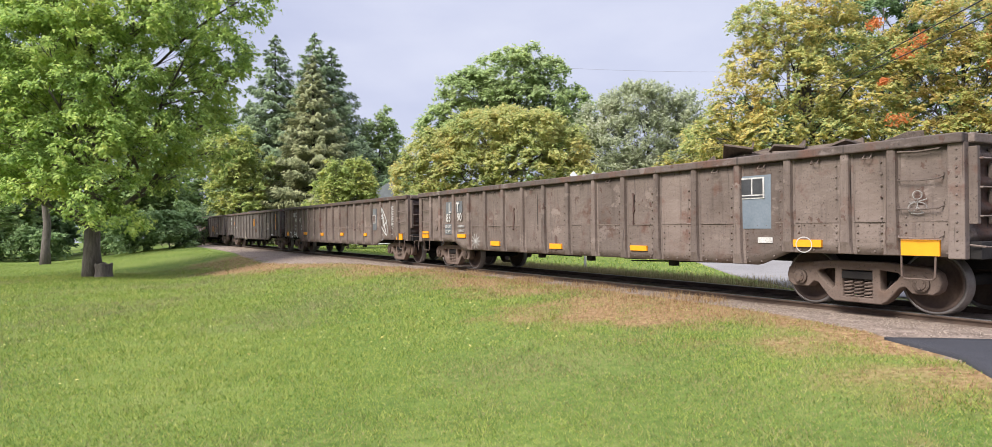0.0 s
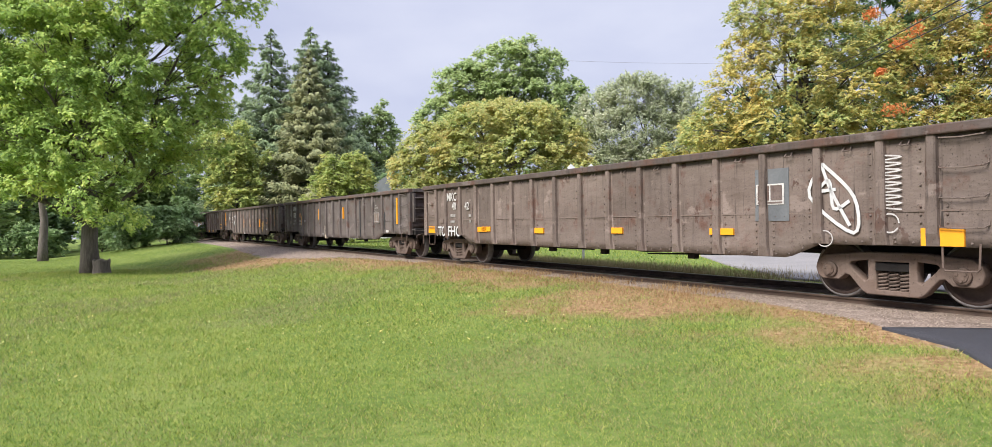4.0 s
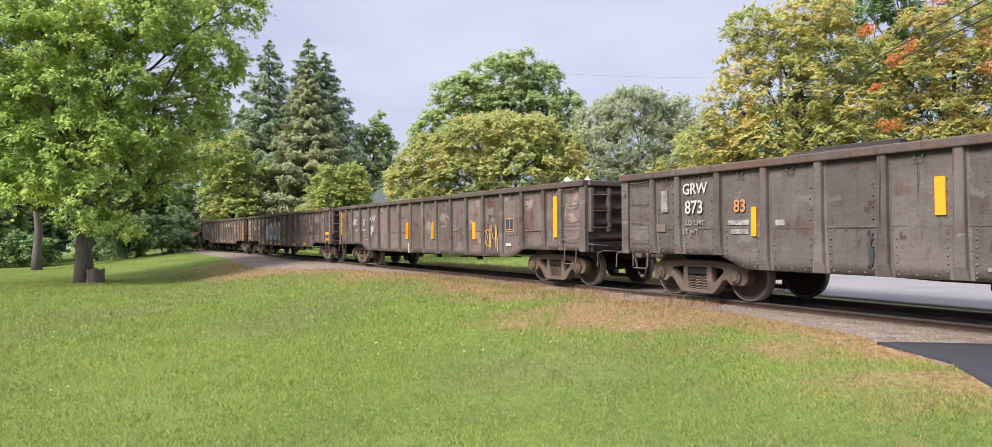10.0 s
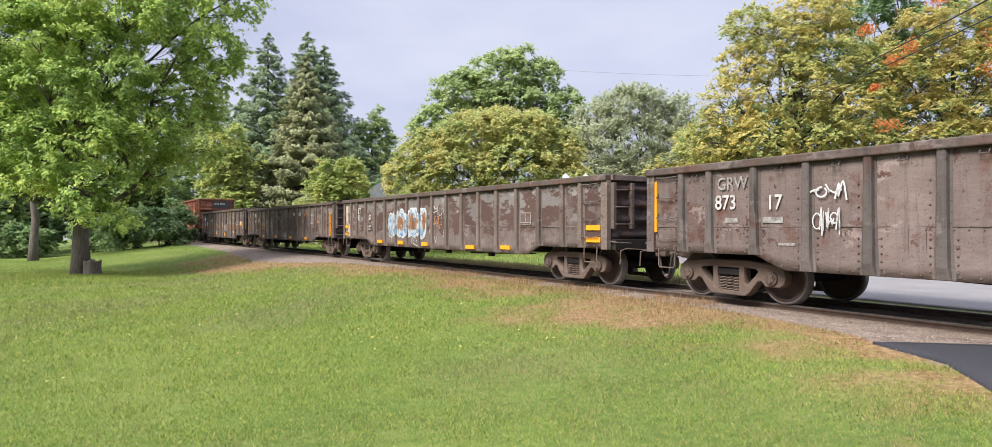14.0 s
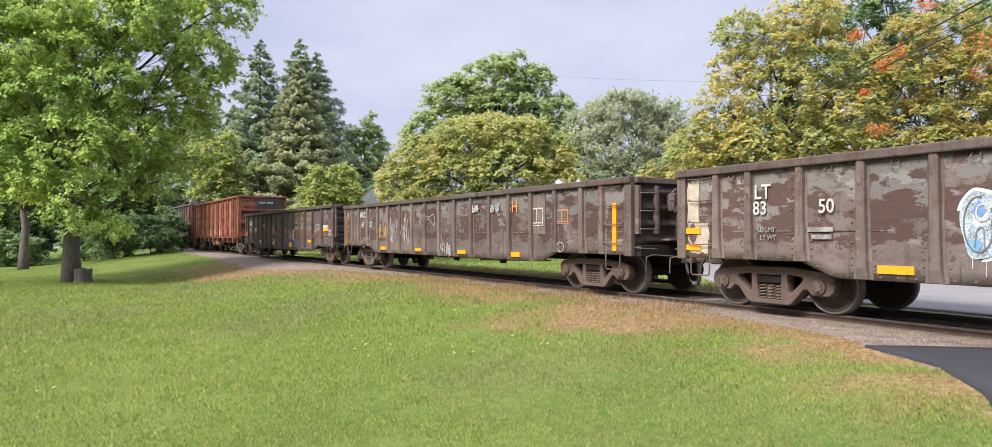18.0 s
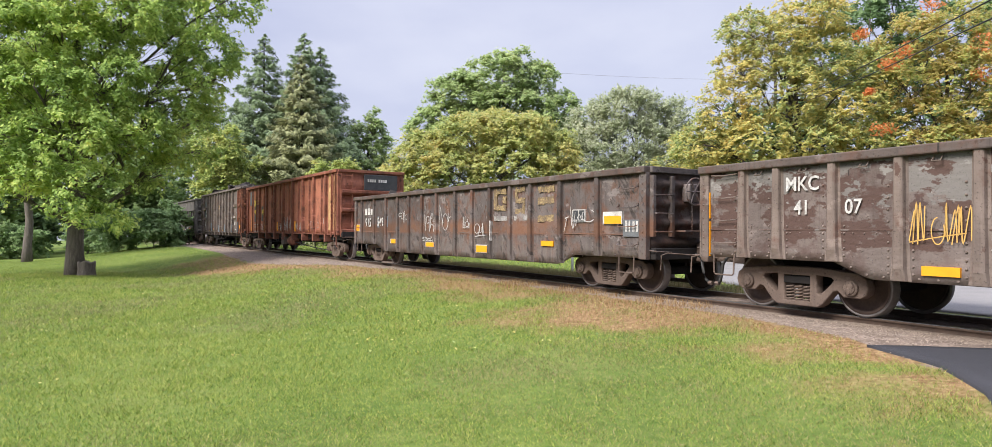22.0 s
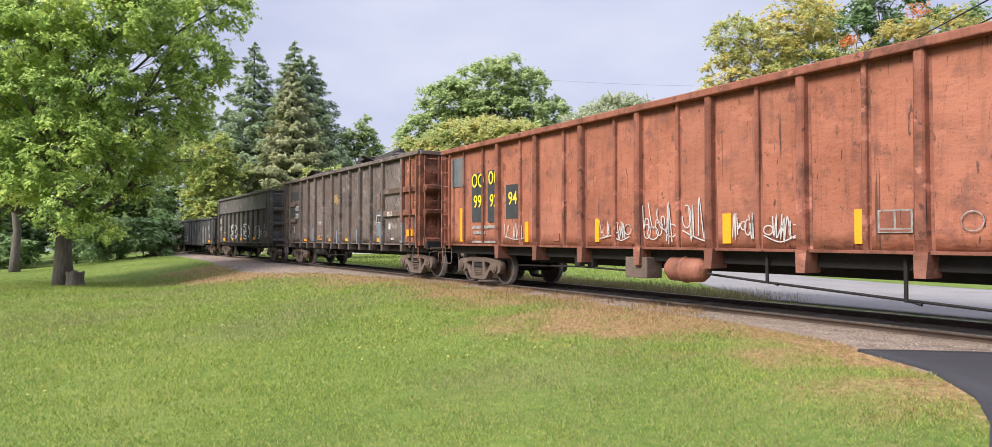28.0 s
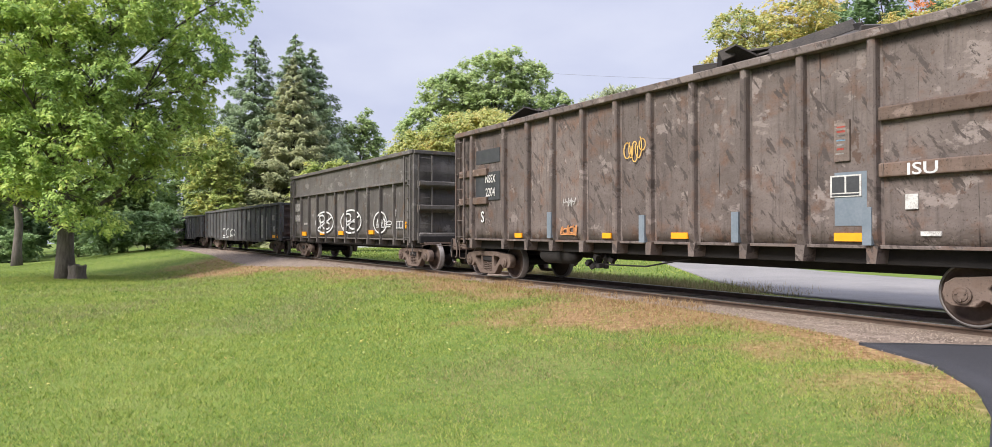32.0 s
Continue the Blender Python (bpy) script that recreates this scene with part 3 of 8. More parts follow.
def build_ground():
    gx = axis_steps(-1800, 1800, -22, 20, 0.3)
    gy = axis_steps(-1200, 3000, 3, 48, 0.3)
    X, Y = np.meshgrid(gx, gy)
    x, y = X.ravel(), Y.ravel()
    z = ground_z(x, y)
    nx, ny = len(gx), len(gy)
    i = np.arange(nx * ny).reshape(ny, nx)
    faces = np.stack([i[:-1, :-1], i[:-1, 1:], i[1:, 1:], i[1:, :-1]], -1).reshape(-1, 4)
    me = raw_mesh("ground", np.stack([x, y, z], 1), faces, True)
    s, d = nearest(x, y)
    # width of bare gravel beside the track, place by place
    wide = gravel_width(s)
    gravel = np.where(d > 0, 1 - smooth(wide - 0.25, wide + 0.3, d), 1 - smooth(1.5, 2.0, -d))
    dry = np.where(d > 0, dryness(x, y, s, d), 0.15)
    for name, val in (("gravel", gravel), ("dry", dry)):
        at = me.attributes.new(name, "FLOAT", "POINT")
        at.data.foreach_set("value", val.astype(np.float32))
    m = bpy.data.materials.new("lawn_and_gravel")
    m.use_nodes = True
    nt = m.node_tree
    bsdf = nt.nodes["Principled BSDF"]
    bsdf.inputs["Roughness"].default_value = 0.95
    bsdf.inputs["Specular IOR Level"].default_value = 0.15
    tc = nt.nodes.new("ShaderNodeTexCoord")

    def noise_tex(scale, detail=5):
        n = nt.nodes.new("ShaderNodeTexNoise")
        n.inputs["Scale"].default_value = scale
        n.inputs["Detail"].default_value = detail
        nt.links.new(tc.outputs["Object"], n.inputs["Vector"])
        return n.outputs["Fac"]

    def ramp_of(fac, stops):
        r = nt.nodes.new("ShaderNodeValToRGB")
        els = r.color_ramp.elements
        while len(els) < len(stops):
            els.new(0.5)
        for e, (p, c) in zip(els, stops):
            e.position, e.color = p, (*c, 1)
        nt.links.new(fac, r.inputs["Fac"])
        return r.outputs["Color"]

    def mix_of(fac, a, b, rgb=True):
        x = nt.nodes.new("ShaderNodeMix")
        x.data_type = "RGBA" if rgb else "FLOAT"
        for sock, val in (("Factor", fac), ("A", a), ("B", b)):
            if isinstance(val, float):
                x.inputs[sock].default_value = val
            else:
                nt.links.new(val, x.inputs[sock])
        return x.outputs["Result"]

    def edge(name, scale, soft):
        a = nt.nodes.new("ShaderNodeAttribute")
        a.attribute_name = name
        add = nt.nodes.new("ShaderNodeMath")
        add.operation = "ADD"
        nt.links.new(a.outputs["Fac"], add.inputs[0])
        nt.links.new(noise_tex(scale, 7), add.inputs[1])
        r = nt.nodes.new("ShaderNodeMapRange")
        r.inputs["From Min"].default_value = 1.0 - soft
        r.inputs["From Max"].default_value = 1.0 + soft
        nt.links.new(add.outputs[0], r.inputs["Value"])
        return r.outputs["Result"]

    green = ramp_of(mix_of(0.5, noise_tex(0.35, 4), noise_tex(9, 6), False), [(0.34, (0.066, 0.108, 0.020)), (0.5, (0.118, 0.164, 0.033)), (0.66, (0.175, 0.200, 0.055))])
    straw = ramp_of(noise_tex(14, 6), [(0.35, (0.15, 0.088, 0.042)), (0.52, (0.25, 0.155, 0.075)), (0.68, (0.37, 0.255, 0.13))])
    gcol = ramp_of(mix_of(0.6, noise_tex(30, 6), noise_tex(3, 4), False), [(0.35, (0.125, 0.095, 0.076)), (0.5, (0.225, 0.174, 0.138)), (0.65, (0.34, 0.272, 0.22))])
    col = mix_of(edge("dry", 2.2, 0.28), green, straw)
    col = mix_of(edge("gravel", 5.0, 0.12), col, gcol)
    nt.links.new(col, bsdf.inputs["Base Color"])
    bp = nt.nodes.new("ShaderNodeBump")
    bp.inputs["Strength"].default_value = 0.6
    bp.inputs["Distance"].default_value = 0.03
    nt.links.new(noise_tex(40, 6), bp.inputs["Height"])
    nt.links.new(bp.outputs["Normal"], bsdf.inputs["Normal"])
    me.materials.append(m)
    return tagged(new("ground", me), "mown green lawn with dry brown grass beside the gravel", "ground", kind="structure")


ground = build_ground()


def sheet(name, material, outline_fn, us, vs, up, label, category):
    """A thin slab that follows the ground; outline_fn(u, v) gives x and y."""
    U, V = np.meshgrid(us, vs)
    x, y = outline_fn(U.ravel(), V.ravel())
    z = ground_z(x, y) + up
    nx, ny = len(us), len(vs)
    i = np.arange(nx * ny).reshape(ny, nx)
    top = np.stack([i[:-1, :-1], i[:-1, 1:], i[1:, 1:], i[1:, :-1]], -1).reshape(-1, 4)
    n = nx * ny
    rim = np.concatenate([i[0, :], i[1:, -1], i[-1, -2::-1], i[-2:0:-1, 0]])
    nxt = np.roll(rim, -1)
    skirt = np.stack([rim, rim + n, nxt + n, nxt], 1)
    verts = np.concatenate([np.stack([x, y, z], 1), np.stack([x, y, z - 0.12], 1)])
    me = raw_mesh(name, verts, np.concatenate([top, skirt]), False)
    me.materials.append(material)
    return tagged(new(name, me), label, category, kind="structure")


def along(s, side):
    x, y = np.interp(s, S_GRID, TX), np.interp(s, S_GRID, TY)
    a, b = np.interp(s, S_GRID, _dx), np.interp(s, S_GRID, _dy)
    return x - b * side, y + a * side


def edges(left, right):
    """A patch between two edges, each a line of points from near to far."""
    le, ri = np.array(left), np.array(right)
    tl, tr = np.linspace(0, 1, len(le)), np.linspace(0, 1, len(ri))

    def place(u, v):
        lx, ly, rx, ry = np.interp(v, tl, le[:, 0]), np.interp(v, tl, le[:, 1]), np.interp(v, tr, ri[:, 0]), np.interp(v, tr, ri[:, 1])
        return lx + (rx - lx) * u, ly + (ry - ly) * u
    return place


# the road that crosses the line and runs off behind it, and the driveway before it
road = sheet("road", M_ASPHALT, edges([(13.2, 2.3), (9.5, 8.6), (6.15, 14.9), (7.2, 22.0), (8.4, 30.0), (11.5, 50.0)], [(21.0, -2.0), (18.0, 7.0), (15.0, 15.0), (12.8, 25.0), (12.6, 31.0), (15.5, 50.0)]),
             np.linspace(0, 1, 24), np.linspace(0, 1, 60), 0.03, "worn light grey asphalt road beyond the track", "road")
drive = sheet("driveway", M_DRIVE, edges([(4.52, 8.15), (4.62, 7.0), (4.3, 5.9), (3.9, 5.2), (3.2, 4.3), (2.0, 3.0)], [(11.0, 6.85), (11.5, 5.4), (11.6, 4.0), (11.6, 3.0), (11.6, 2.0), (11.6, 1.0)]),
              np.linspace(0, 1, 30), np.linspace(0, 1, 30), 0.03, "fresh black asphalt driveway at the edge of the lawn", "driveway")


# ---------------------------------------------------------------- track
def build_track():
    ss = np.arange(-45, 175, 1.0)
    for side in (0.755, -0.755):
        rail = tagged(empty("rail", "worn steel rail with a rusty web and shiny head", "rail", "rails of the track"), kind="")
        for name, prof, material in (("rail_web", [(-0.07, -0.17), (0.07, -0.17), (0.07, -0.155), (0.012, -0.13), (0.012, -0.045), (0.036, -0.035), (0.036, -0.008), (-0.036, -0.008), (-0.036, -0.035), (-0.012, -0.045), (-0.012, -0.13), (-0.07, -0.155)], M_RAIL),
                                     ("rail_head", [(-0.034, -0.008), (0.034, -0.008), (0.03, 0.0), (-0.03, 0.0)], M_RAILTOP)):
            n = len(prof)
            vs = np.array([track(s, side + a, b) for s in ss for a, b in prof])
            i = np.arange(len(ss) * n).reshape(len(ss), n)
            f = np.stack([i[:-1], i[1:], np.roll(i, -1, 1)[1:], np.roll(i, -1, 1)[:-1]], -1).reshape(-1, 4)
            part_of(name, raw_mesh(name, vs, f), material, rail)
    # ties, sunk in the ballast
    bm = bmesh.new()
    box(bm, -0.11, 0.11, -1.25, 1.25, -0.18, 0.0, 0.015)
    tie_me = bpy.data.meshes.new("tie")
    bm.to_mesh(tie_me)
    bm.free()
    tie_me.materials.append(M_TIE)
    rnd = random.Random(3)
    first = True
    for k in range(160):
        s = -30 + k * 0.56
        p = track(s, rnd.uniform(-0.04, 0.04), -0.108 + rnd.uniform(-0.020, 0.016))
        h = float(np.interp(s, S_GRID, _h))
        ob = new("railway_tie", tie_me)
        ob.matrix_basis = Matrix.Translation(p) @ Matrix.Rotation(h + math.pi / 2 + rnd.uniform(-0.02, 0.02), 4, "Z")
        tagged(ob, "dark creosoted timber tie sunk in the ballast", "railway tie", "ties under the rails")


build_track()

# ---------------------------------------------------------------- trees
UP = np.array([0, 0, 1.0])
TOWARDS = (math.sin(_a) * math.cos(_e), math.cos(_a) * math.cos(_e), math.sin(_e))    # leaves turn to the light


def cards(name, centres, length, width, rng, out_dir=None, droop=0.25, jitter=0.35, flat=0.5, face=None):
    """Many small pointed leaves as folded diamonds, one mesh."""
    n = len(centres)
    d = rng.normal(size=(n, 3))
    if out_dir is not None:
        d = d * 0.75 + out_dir * 1.0
    d[:, 2] -= droop
    d /= np.linalg.norm(d, axis=1)[:, None] + 1e-9
    nrm = rng.normal(size=(n, 3)) * (1 - flat) + UP * flat * 1.6
    if face is not None:
        nrm = face + rng.normal(size=(n, 3)) * 0.34
    side = np.cross(d, nrm)
    side /= np.linalg.norm(side, axis=1)[:, None] + 1e-9
    nrm = np.cross(side, d)
    L = length * (1 + jitter * rng.uniform(-1, 1, n))[:, None]
    Wd = width * (1 + jitter * rng.uniform(-1, 1, n))[:, None]
    a = centres - d * L * 0.5
    b = centres + side * Wd * 0.5 - d * L * 0.08 + nrm * Wd * 0.12
    c = centres + d * L * 0.5
    e = centres - side * Wd * 0.5 - d * L * 0.08 + nrm * Wd * 0.12
    verts = np.stack([a, b, c, e], 1).reshape(-1, 3)
    return raw_mesh(name, verts, np.arange(n * 4).reshape(-1, 4))


def limb_pts(p0, p1, rng, sag=0.0, steps=5, wob=0.06):
    p0, p1 = np.array(p0, float), np.array(p1, float)
    L = np.linalg.norm(p1 - p0)
    out = []
    for i in range(steps + 1):
        t = i / steps
        q = p0 + (p1 - p0) * t + rng.normal(size=3) * wob * L * math.sin(math.pi * t) * 0.6
        q[2] += sag * L * math.sin(math.pi * t)
        out.append(tuple(q))
    return out


def leaf_cards(name, pos, d, face, length, width, rng, slim=False):
    """Leaves as folded diamonds, or slim pointed ones, that point along d and face along face."""
    n = len(pos)
    d = d / (np.linalg.norm(d, axis=1)[:, None] + 1e-9)
    side = np.cross(d, face)
    side /= np.linalg.norm(side, axis=1)[:, None] + 1e-9
    nrm = np.cross(side, d)
    L = length * rng.uniform(0.65, 1.3, n)[:, None]
    Wd = width * rng.uniform(0.7, 1.3, n)[:, None]
    if slim:
        verts = np.stack([pos - d * L * 0.5 + side * Wd * 0.5, pos - d * L * 0.5 - side * Wd * 0.5, pos + d * L * 0.5], 1).reshape(-1, 3)
        return raw_mesh(name, verts, np.arange(n * 3).reshape(-1, 3))
    verts = np.stack([pos - d * L * 0.5, pos + side * Wd * 0.5 - nrm * Wd * 0.10, pos + d * L * 0.5 - nrm * L * 0.08, pos - side * Wd * 0.5 - nrm * Wd * 0.10], 1).reshape(-1, 3)
    return raw_mesh(name, verts, np.arange(n * 4).reshape(-1, 4))


def unit(a):
    return a / (np.linalg.norm(a, axis=-1, keepdims=True) + 1e-9)


def broadleaf(label, base, height, trunk_r, lobes, leaves, leaf, material, seed, tuft=0.8, bark=None, fork=0.35, droop=0.35, name="tree", lean=(0, 0), category="tree", limbs=1.0, group="", accents=(), accent_mat=None, sprays=13, per=11, gap=0.72, slim=True, hang=0.0):
    """A tree: lobes are (x, y, z, rx, ry, rz) from the foot; on each sit tufts of leafy sprays."""
    rng = np.random.default_rng(seed)
    base = np.array(base, float)
    thing = empty(name, label, category, group, Matrix.Translation(base))
    bm = bmesh.new()
    top = np.array([lean[0], lean[1], height * 0.8])
    axis = limb_pts((0, 0, -0.3), top, rng, steps=8, wob=0.015)
    tube(bm, axis, [trunk_r * (1.28 if i == 0 else 1.0 - 0.82 * i / 8) for i in range(9)], 10)
    axis = np.array(axis)
    lob = np.array(lobes, float)
    vol = (lob[:, 3] * lob[:, 4] + lob[:, 3] * lob[:, 5] + lob[:, 4] * lob[:, 5]) ** 0.9
    want = max(8, int(leaves / (sprays * per)))
    # tufts keep their distance from one another, and few sit inside the crown
    tries = want * 6
    pick = rng.choice(len(lobes), tries, p=vol / vol.sum())
    v = unit(rng.normal(size=(tries, 3)))
    v[:, 2] = np.where(v[:, 2] < -0.8, -v[:, 2], v[:, 2])
    r = 1 - 0.42 * rng.uniform(0, 1, tries) ** 1.8
    cand = lob[pick, :3] + v * r[:, None] * lob[pick, 3:6]
    inside = np.zeros(tries)
    for l in lob:
        inside += (((cand - l[:3]) / l[3:6]) ** 2).sum(1) < 0.45
    keep, kept = [], np.zeros((0, 3))
    near = (gap * tuft) ** 2
    for k in range(tries):
        if len(keep) >= want:
            break
        if inside[k] and k % 3:
            continue
        if len(keep) and (((kept - cand[k]) * (1, 1, 1.1)) ** 2).sum(1).min() < near:
            continue
        keep.append(k)
        kept = cand[keep]
    cc, pick, v = cand[keep], pick[keep], v[keep]
    n_t = len(cc)
    # limbs run from the trunk to each lobe, twigs from there to the tufts
    for j, l in enumerate(lobes):
        t = fork + (0.95 - fork) * min(1, max(0, (l[2] - height * fork) / (height * (0.95 - fork)) - 0.18))
        start = np.array([np.interp(t, np.linspace(0, 1, 9), axis[:, k]) for k in range(3)])
        rr = min(0.11, trunk_r * (1.0 - 0.75 * t) * 0.4)
        path = limb_pts(start, l[:3], rng, 0.05, wob=0.09)
        tube(bm, path, [rr * (1 - 0.6 * i / 5) for i in range(6)], 6)
        mine = np.where(pick == j)[0]
        for k in mine[:int(14 * limbs)]:
            st = path[int(rng.integers(2, 6))]
            tube(bm, limb_pts(st, cc[k], rng, 0.05, 3), [rr * 0.26, rr * 0.19, rr * 0.12, 0.007], 3)
    part("trunk", bm, bark or M_BARK, thing, "", True)
    out = unit(v / lob[pick, 3:6] + UP * 0.15)
    R = (tuft * rng.uniform(0.6, 1.35, n_t))
    ti = np.repeat(np.arange(n_t), sprays)
    n_s = len(ti)
    sd = unit(unit(rng.normal(size=(n_s, 3))) + out[ti] * 0.75 + UP * 0.45)
    sp = cc[ti] + sd * (R[ti] * rng.uniform(0.3, 1.05, n_s))[:, None] * (1, 1, 0.88)
    ax = sd * (1, 1, 0.35) + rng.normal(size=(n_s, 3)) * 0.35
    ax[:, 2] -= droop
    ax = unit(ax)
    si = np.repeat(np.arange(n_s), per)
    n = len(si)
    u = rng.uniform(-0.5, 0.5, n)
    hand = np.where(rng.random(n) < 0.5, -1.0, 1.0)
    side = unit(np.cross(ax, UP))[si]
    q = hand * rng.uniform(0.1, 1.0, n) * (0.55 - u * 0.5) * leaf[0] * 1.25
    pos = sp[si] + ax[si] * (u * leaf[0] * 3.6)[:, None] + side * q[:, None] + rng.normal(size=(n, 3)) * leaf[0] * 0.16
    pos[:, 2] -= np.abs(q) * 0.3
    d = ax[si] * 0.7 + side * hand[:, None] * 0.75 + rng.normal(size=(n, 3)) * 0.3
    d[:, 2] -= 0.3 * max(droop, 0)
    face = UP * (0.60 - 0.2 * hang) + sd[si] * 0.42 + np.array(TOWARDS) * 0.30 + rng.normal(size=(n, 3)) * 0.26
    pos[:, 2] -= hang * leaf[0] * 2.2 * rng.uniform(0, 1, n) ** 2
    d[:, 2] -= hang * 0.8
    part_of("crown", leaf_cards("crown", pos, d, face, leaf[0], leaf[1] * (1.3 if slim else 1), rng, slim), material, thing)
    if accents:
        P = np.concatenate([np.array(l[:3]) + np.clip(rng.normal(size=(110, 3)), -1.8, 1.8) * np.array(l[3:]) * 0.55 for l in accents])
        part_of("coloured_spray", leaf_cards("coloured_spray", P, rng.normal(size=P.shape), UP + rng.normal(size=P.shape) * 0.5, leaf[0] * 1.2, leaf[1] * 1.4, rng, True), accent_mat, thing, "bright orange leaves")
    return thing


def spruce(label, base, height, radius, material, seed, density=1.0, bare=0.06, card=0.40, power=0.84):
    """Tiers of boughs that sink and lift their tips, thick with hanging twigs."""
    rng = np.random.default_rng(seed)
    thing = empty("spruce_tree", label, "spruce tree", "spruces behind the track", Matrix.Translation(base))
    bm = bmesh.new()
    tube(bm, [(0, 0, -0.3), (0.05, 0, height * 0.5), (0, 0, height)], [height * 0.018, height * 0.011, 0.02], 8)
    P, D, F = [], [], []
    z = height * bare
    while z < height * 0.995:
        f = 1 - z / height
        n = int(6 + 9 * f)
        a0 = rng.uniform(0, math.tau)
        for k in range(n):
            a = a0 + (k + rng.uniform(-0.4, 0.4)) * math.tau / n
            ca, sa = math.cos(a), math.sin(a)
            # the side turned from the lawn is never seen: a thinner crown does there
            thin = 0.45 if sa > 0.35 else 1.0
            R = 0.16 + radius * f ** power * rng.uniform(0.66, 1.12)
            zz = z + rng.uniform(-0.4, 0.4)
            m = int(max(14, 34 * R * density * thin))
            t = rng.uniform(0.12, 1, m) ** 0.55
            wide = 0.26 * R * (1.06 - t) ** 0.5 + 0.10
            w = wide * rng.uniform(-1, 1, m)
            dz = -0.40 * R * t + 0.30 * R * t ** 2.4 - np.abs(w) * 0.3 - (0.15 + 0.08 * R) * rng.uniform(0, 1, m) ** 1.5
            P.append(np.stack([ca * t * R - sa * w, sa * t * R + ca * w, zz + dz], 1))
            sg = np.sign(w) * 0.6
            D.append(np.stack([ca - sa * sg, sa + ca * sg, np.full(m, -0.65)], 1) + rng.normal(size=(m, 3)) * 0.35)
            F.append(np.stack([np.full(m, ca * 0.7), np.full(m, sa * 0.7), np.full(m, 0.7)], 1) + np.array(TOWARDS) * 0.3 + rng.normal(size=(m, 3)) * 0.28)
            if k % 3 == 0:
                tube(bm, [(0, 0, zz), (ca * R * 0.5, sa * R * 0.5, zz - 0.16 * R), (ca * R * 0.93, sa * R * 0.93, zz - 0.16 * R)], [0.05, 0.03, 0.008], 3)
        z += height * 0.0205 * rng.uniform(0.7, 1.3)
    part("trunk", bm, M_BARKDARK, thing)
    P, D, F = np.concatenate(P), np.concatenate(D), np.concatenate(F)
    part_of("crown", leaf_cards("crown", P, D, F, card * 1.15, card * 0.46, rng, True), material, thing)
    return thing


def at_foot(x, y):
    return (x, y, float(ground_z(x, y)) - 0.05)


L_MAPLE = leaf_mat("maple_leaves", [(0.169, 0.255, 0.088), (0.345, 0.477, 0.136), (0.549, 0.653, 0.200), (0.758, 0.759, 0.231)], 0.45, island=0.2, glow=0.5)
L_GREEN = leaf_mat("green_leaves", [(0.152, 0.232, 0.092), (0.287, 0.389, 0.150), (0.421, 0.499, 0.199)], 0.3, island=0.2)
L_YELLOW = leaf_mat("yellowing_leaves", [(0.316, 0.393, 0.151), (0.475, 0.513, 0.195), (0.592, 0.550, 0.223), (0.693, 0.554, 0.218)], 0.55, island=0.2)
L_OLIVE = leaf_mat("olive_leaves", [(0.287, 0.331, 0.208), (0.476, 0.510, 0.330), (0.683, 0.673, 0.522)], 0.3, island=0.2)
L_GOLD = leaf_mat("gold_green_leaves", [(0.243, 0.354, 0.143), (0.463, 0.498, 0.194), (0.659, 0.561, 0.208), (0.740, 0.579, 0.203)], 0.4, island=0.2)
L_ORANGE = leaf_mat("orange_leaves", [(0.50, 0.22, 0.07), (0.66, 0.24, 0.09), (0.74, 0.36, 0.17)], 0.6, island=0.2)
L_PEACH = leaf_mat("turning_leaves", [(0.266, 0.357, 0.126), (0.470, 0.485, 0.153), (0.611, 0.455, 0.187), (0.524, 0.475, 0.151)], 0.5, island=0.2)
L_DARK = leaf_mat("dark_leaves", [(0.104, 0.168, 0.086), (0.207, 0.304, 0.138), (0.348, 0.447, 0.208)], 0.35, island=0.2)
L_SHRUB = leaf_mat("shrub_leaves", [(0.130, 0.205, 0.085), (0.265, 0.375, 0.165), (0.450, 0.535, 0.260)], 0.6, island=0.2)
# far leaves and spruce needles are lightened: distance haze is put into these colours
L_GREENB = leaf_mat("bright_green_leaves", [(0.232, 0.307, 0.146), (0.427, 0.522, 0.238), (0.634, 0.667, 0.323)], 0.3, island=0.2)
L_LIME = leaf_mat("yellow_green_leaves", [(0.200, 0.280, 0.096), (0.370, 0.450, 0.144), (0.540, 0.560, 0.192), (0.640, 0.540, 0.204)], 0.45, island=0.2)
L_SPRUCE = leaf_mat("spruce_needles", [(0.144, 0.200, 0.114), (0.244, 0.315, 0.169), (0.350, 0.413, 0.215)], 0.35, island=0.2, glow=0.25)
L_SPRUCE2 = leaf_mat("pale_spruce_needles", [(0.206, 0.231, 0.124), (0.331, 0.344, 0.176), (0.456, 0.444, 0.234)], 0.35, island=0.2, glow=0.25)


def lobes_round(w, d, z0, z1, n, seed, top=0.5):
    """Lobes that fill a rounded crown w wide and d deep between two heights."""
    rng = np.random.default_rng(seed)
    out = []
    n = int(n * 1.9)
    for i in range(n):
        t = (i + rng.uniform(0.2, 0.8)) / n
        a = i * 2.4 + rng.uniform(-0.4, 0.4)
        prof = math.sin(math.pi * (0.16 + 0.76 * t)) ** 0.6 * (1 - top * max(0, t - 0.55))
        rad = rng.uniform(0.25, 0.80) * prof
        size = (0.15 + 0.09 * rng.random()) * prof ** 0.5
        out.append((math.cos(a) * rad * w / 2, math.sin(a) * rad * d / 2, z0 + (z1 - z0) * (0.08 + 0.85 * t), w * size, d * size, (z1 - z0) * 0.11 * rng.uniform(0.75, 1.3)))
    return out


def sc(lobes, f, g=None):
    g = g or f
    return [(x * f, y * f, z * g, a * f, b * f, c * g) for x, y, z, a, b, c in lobes]


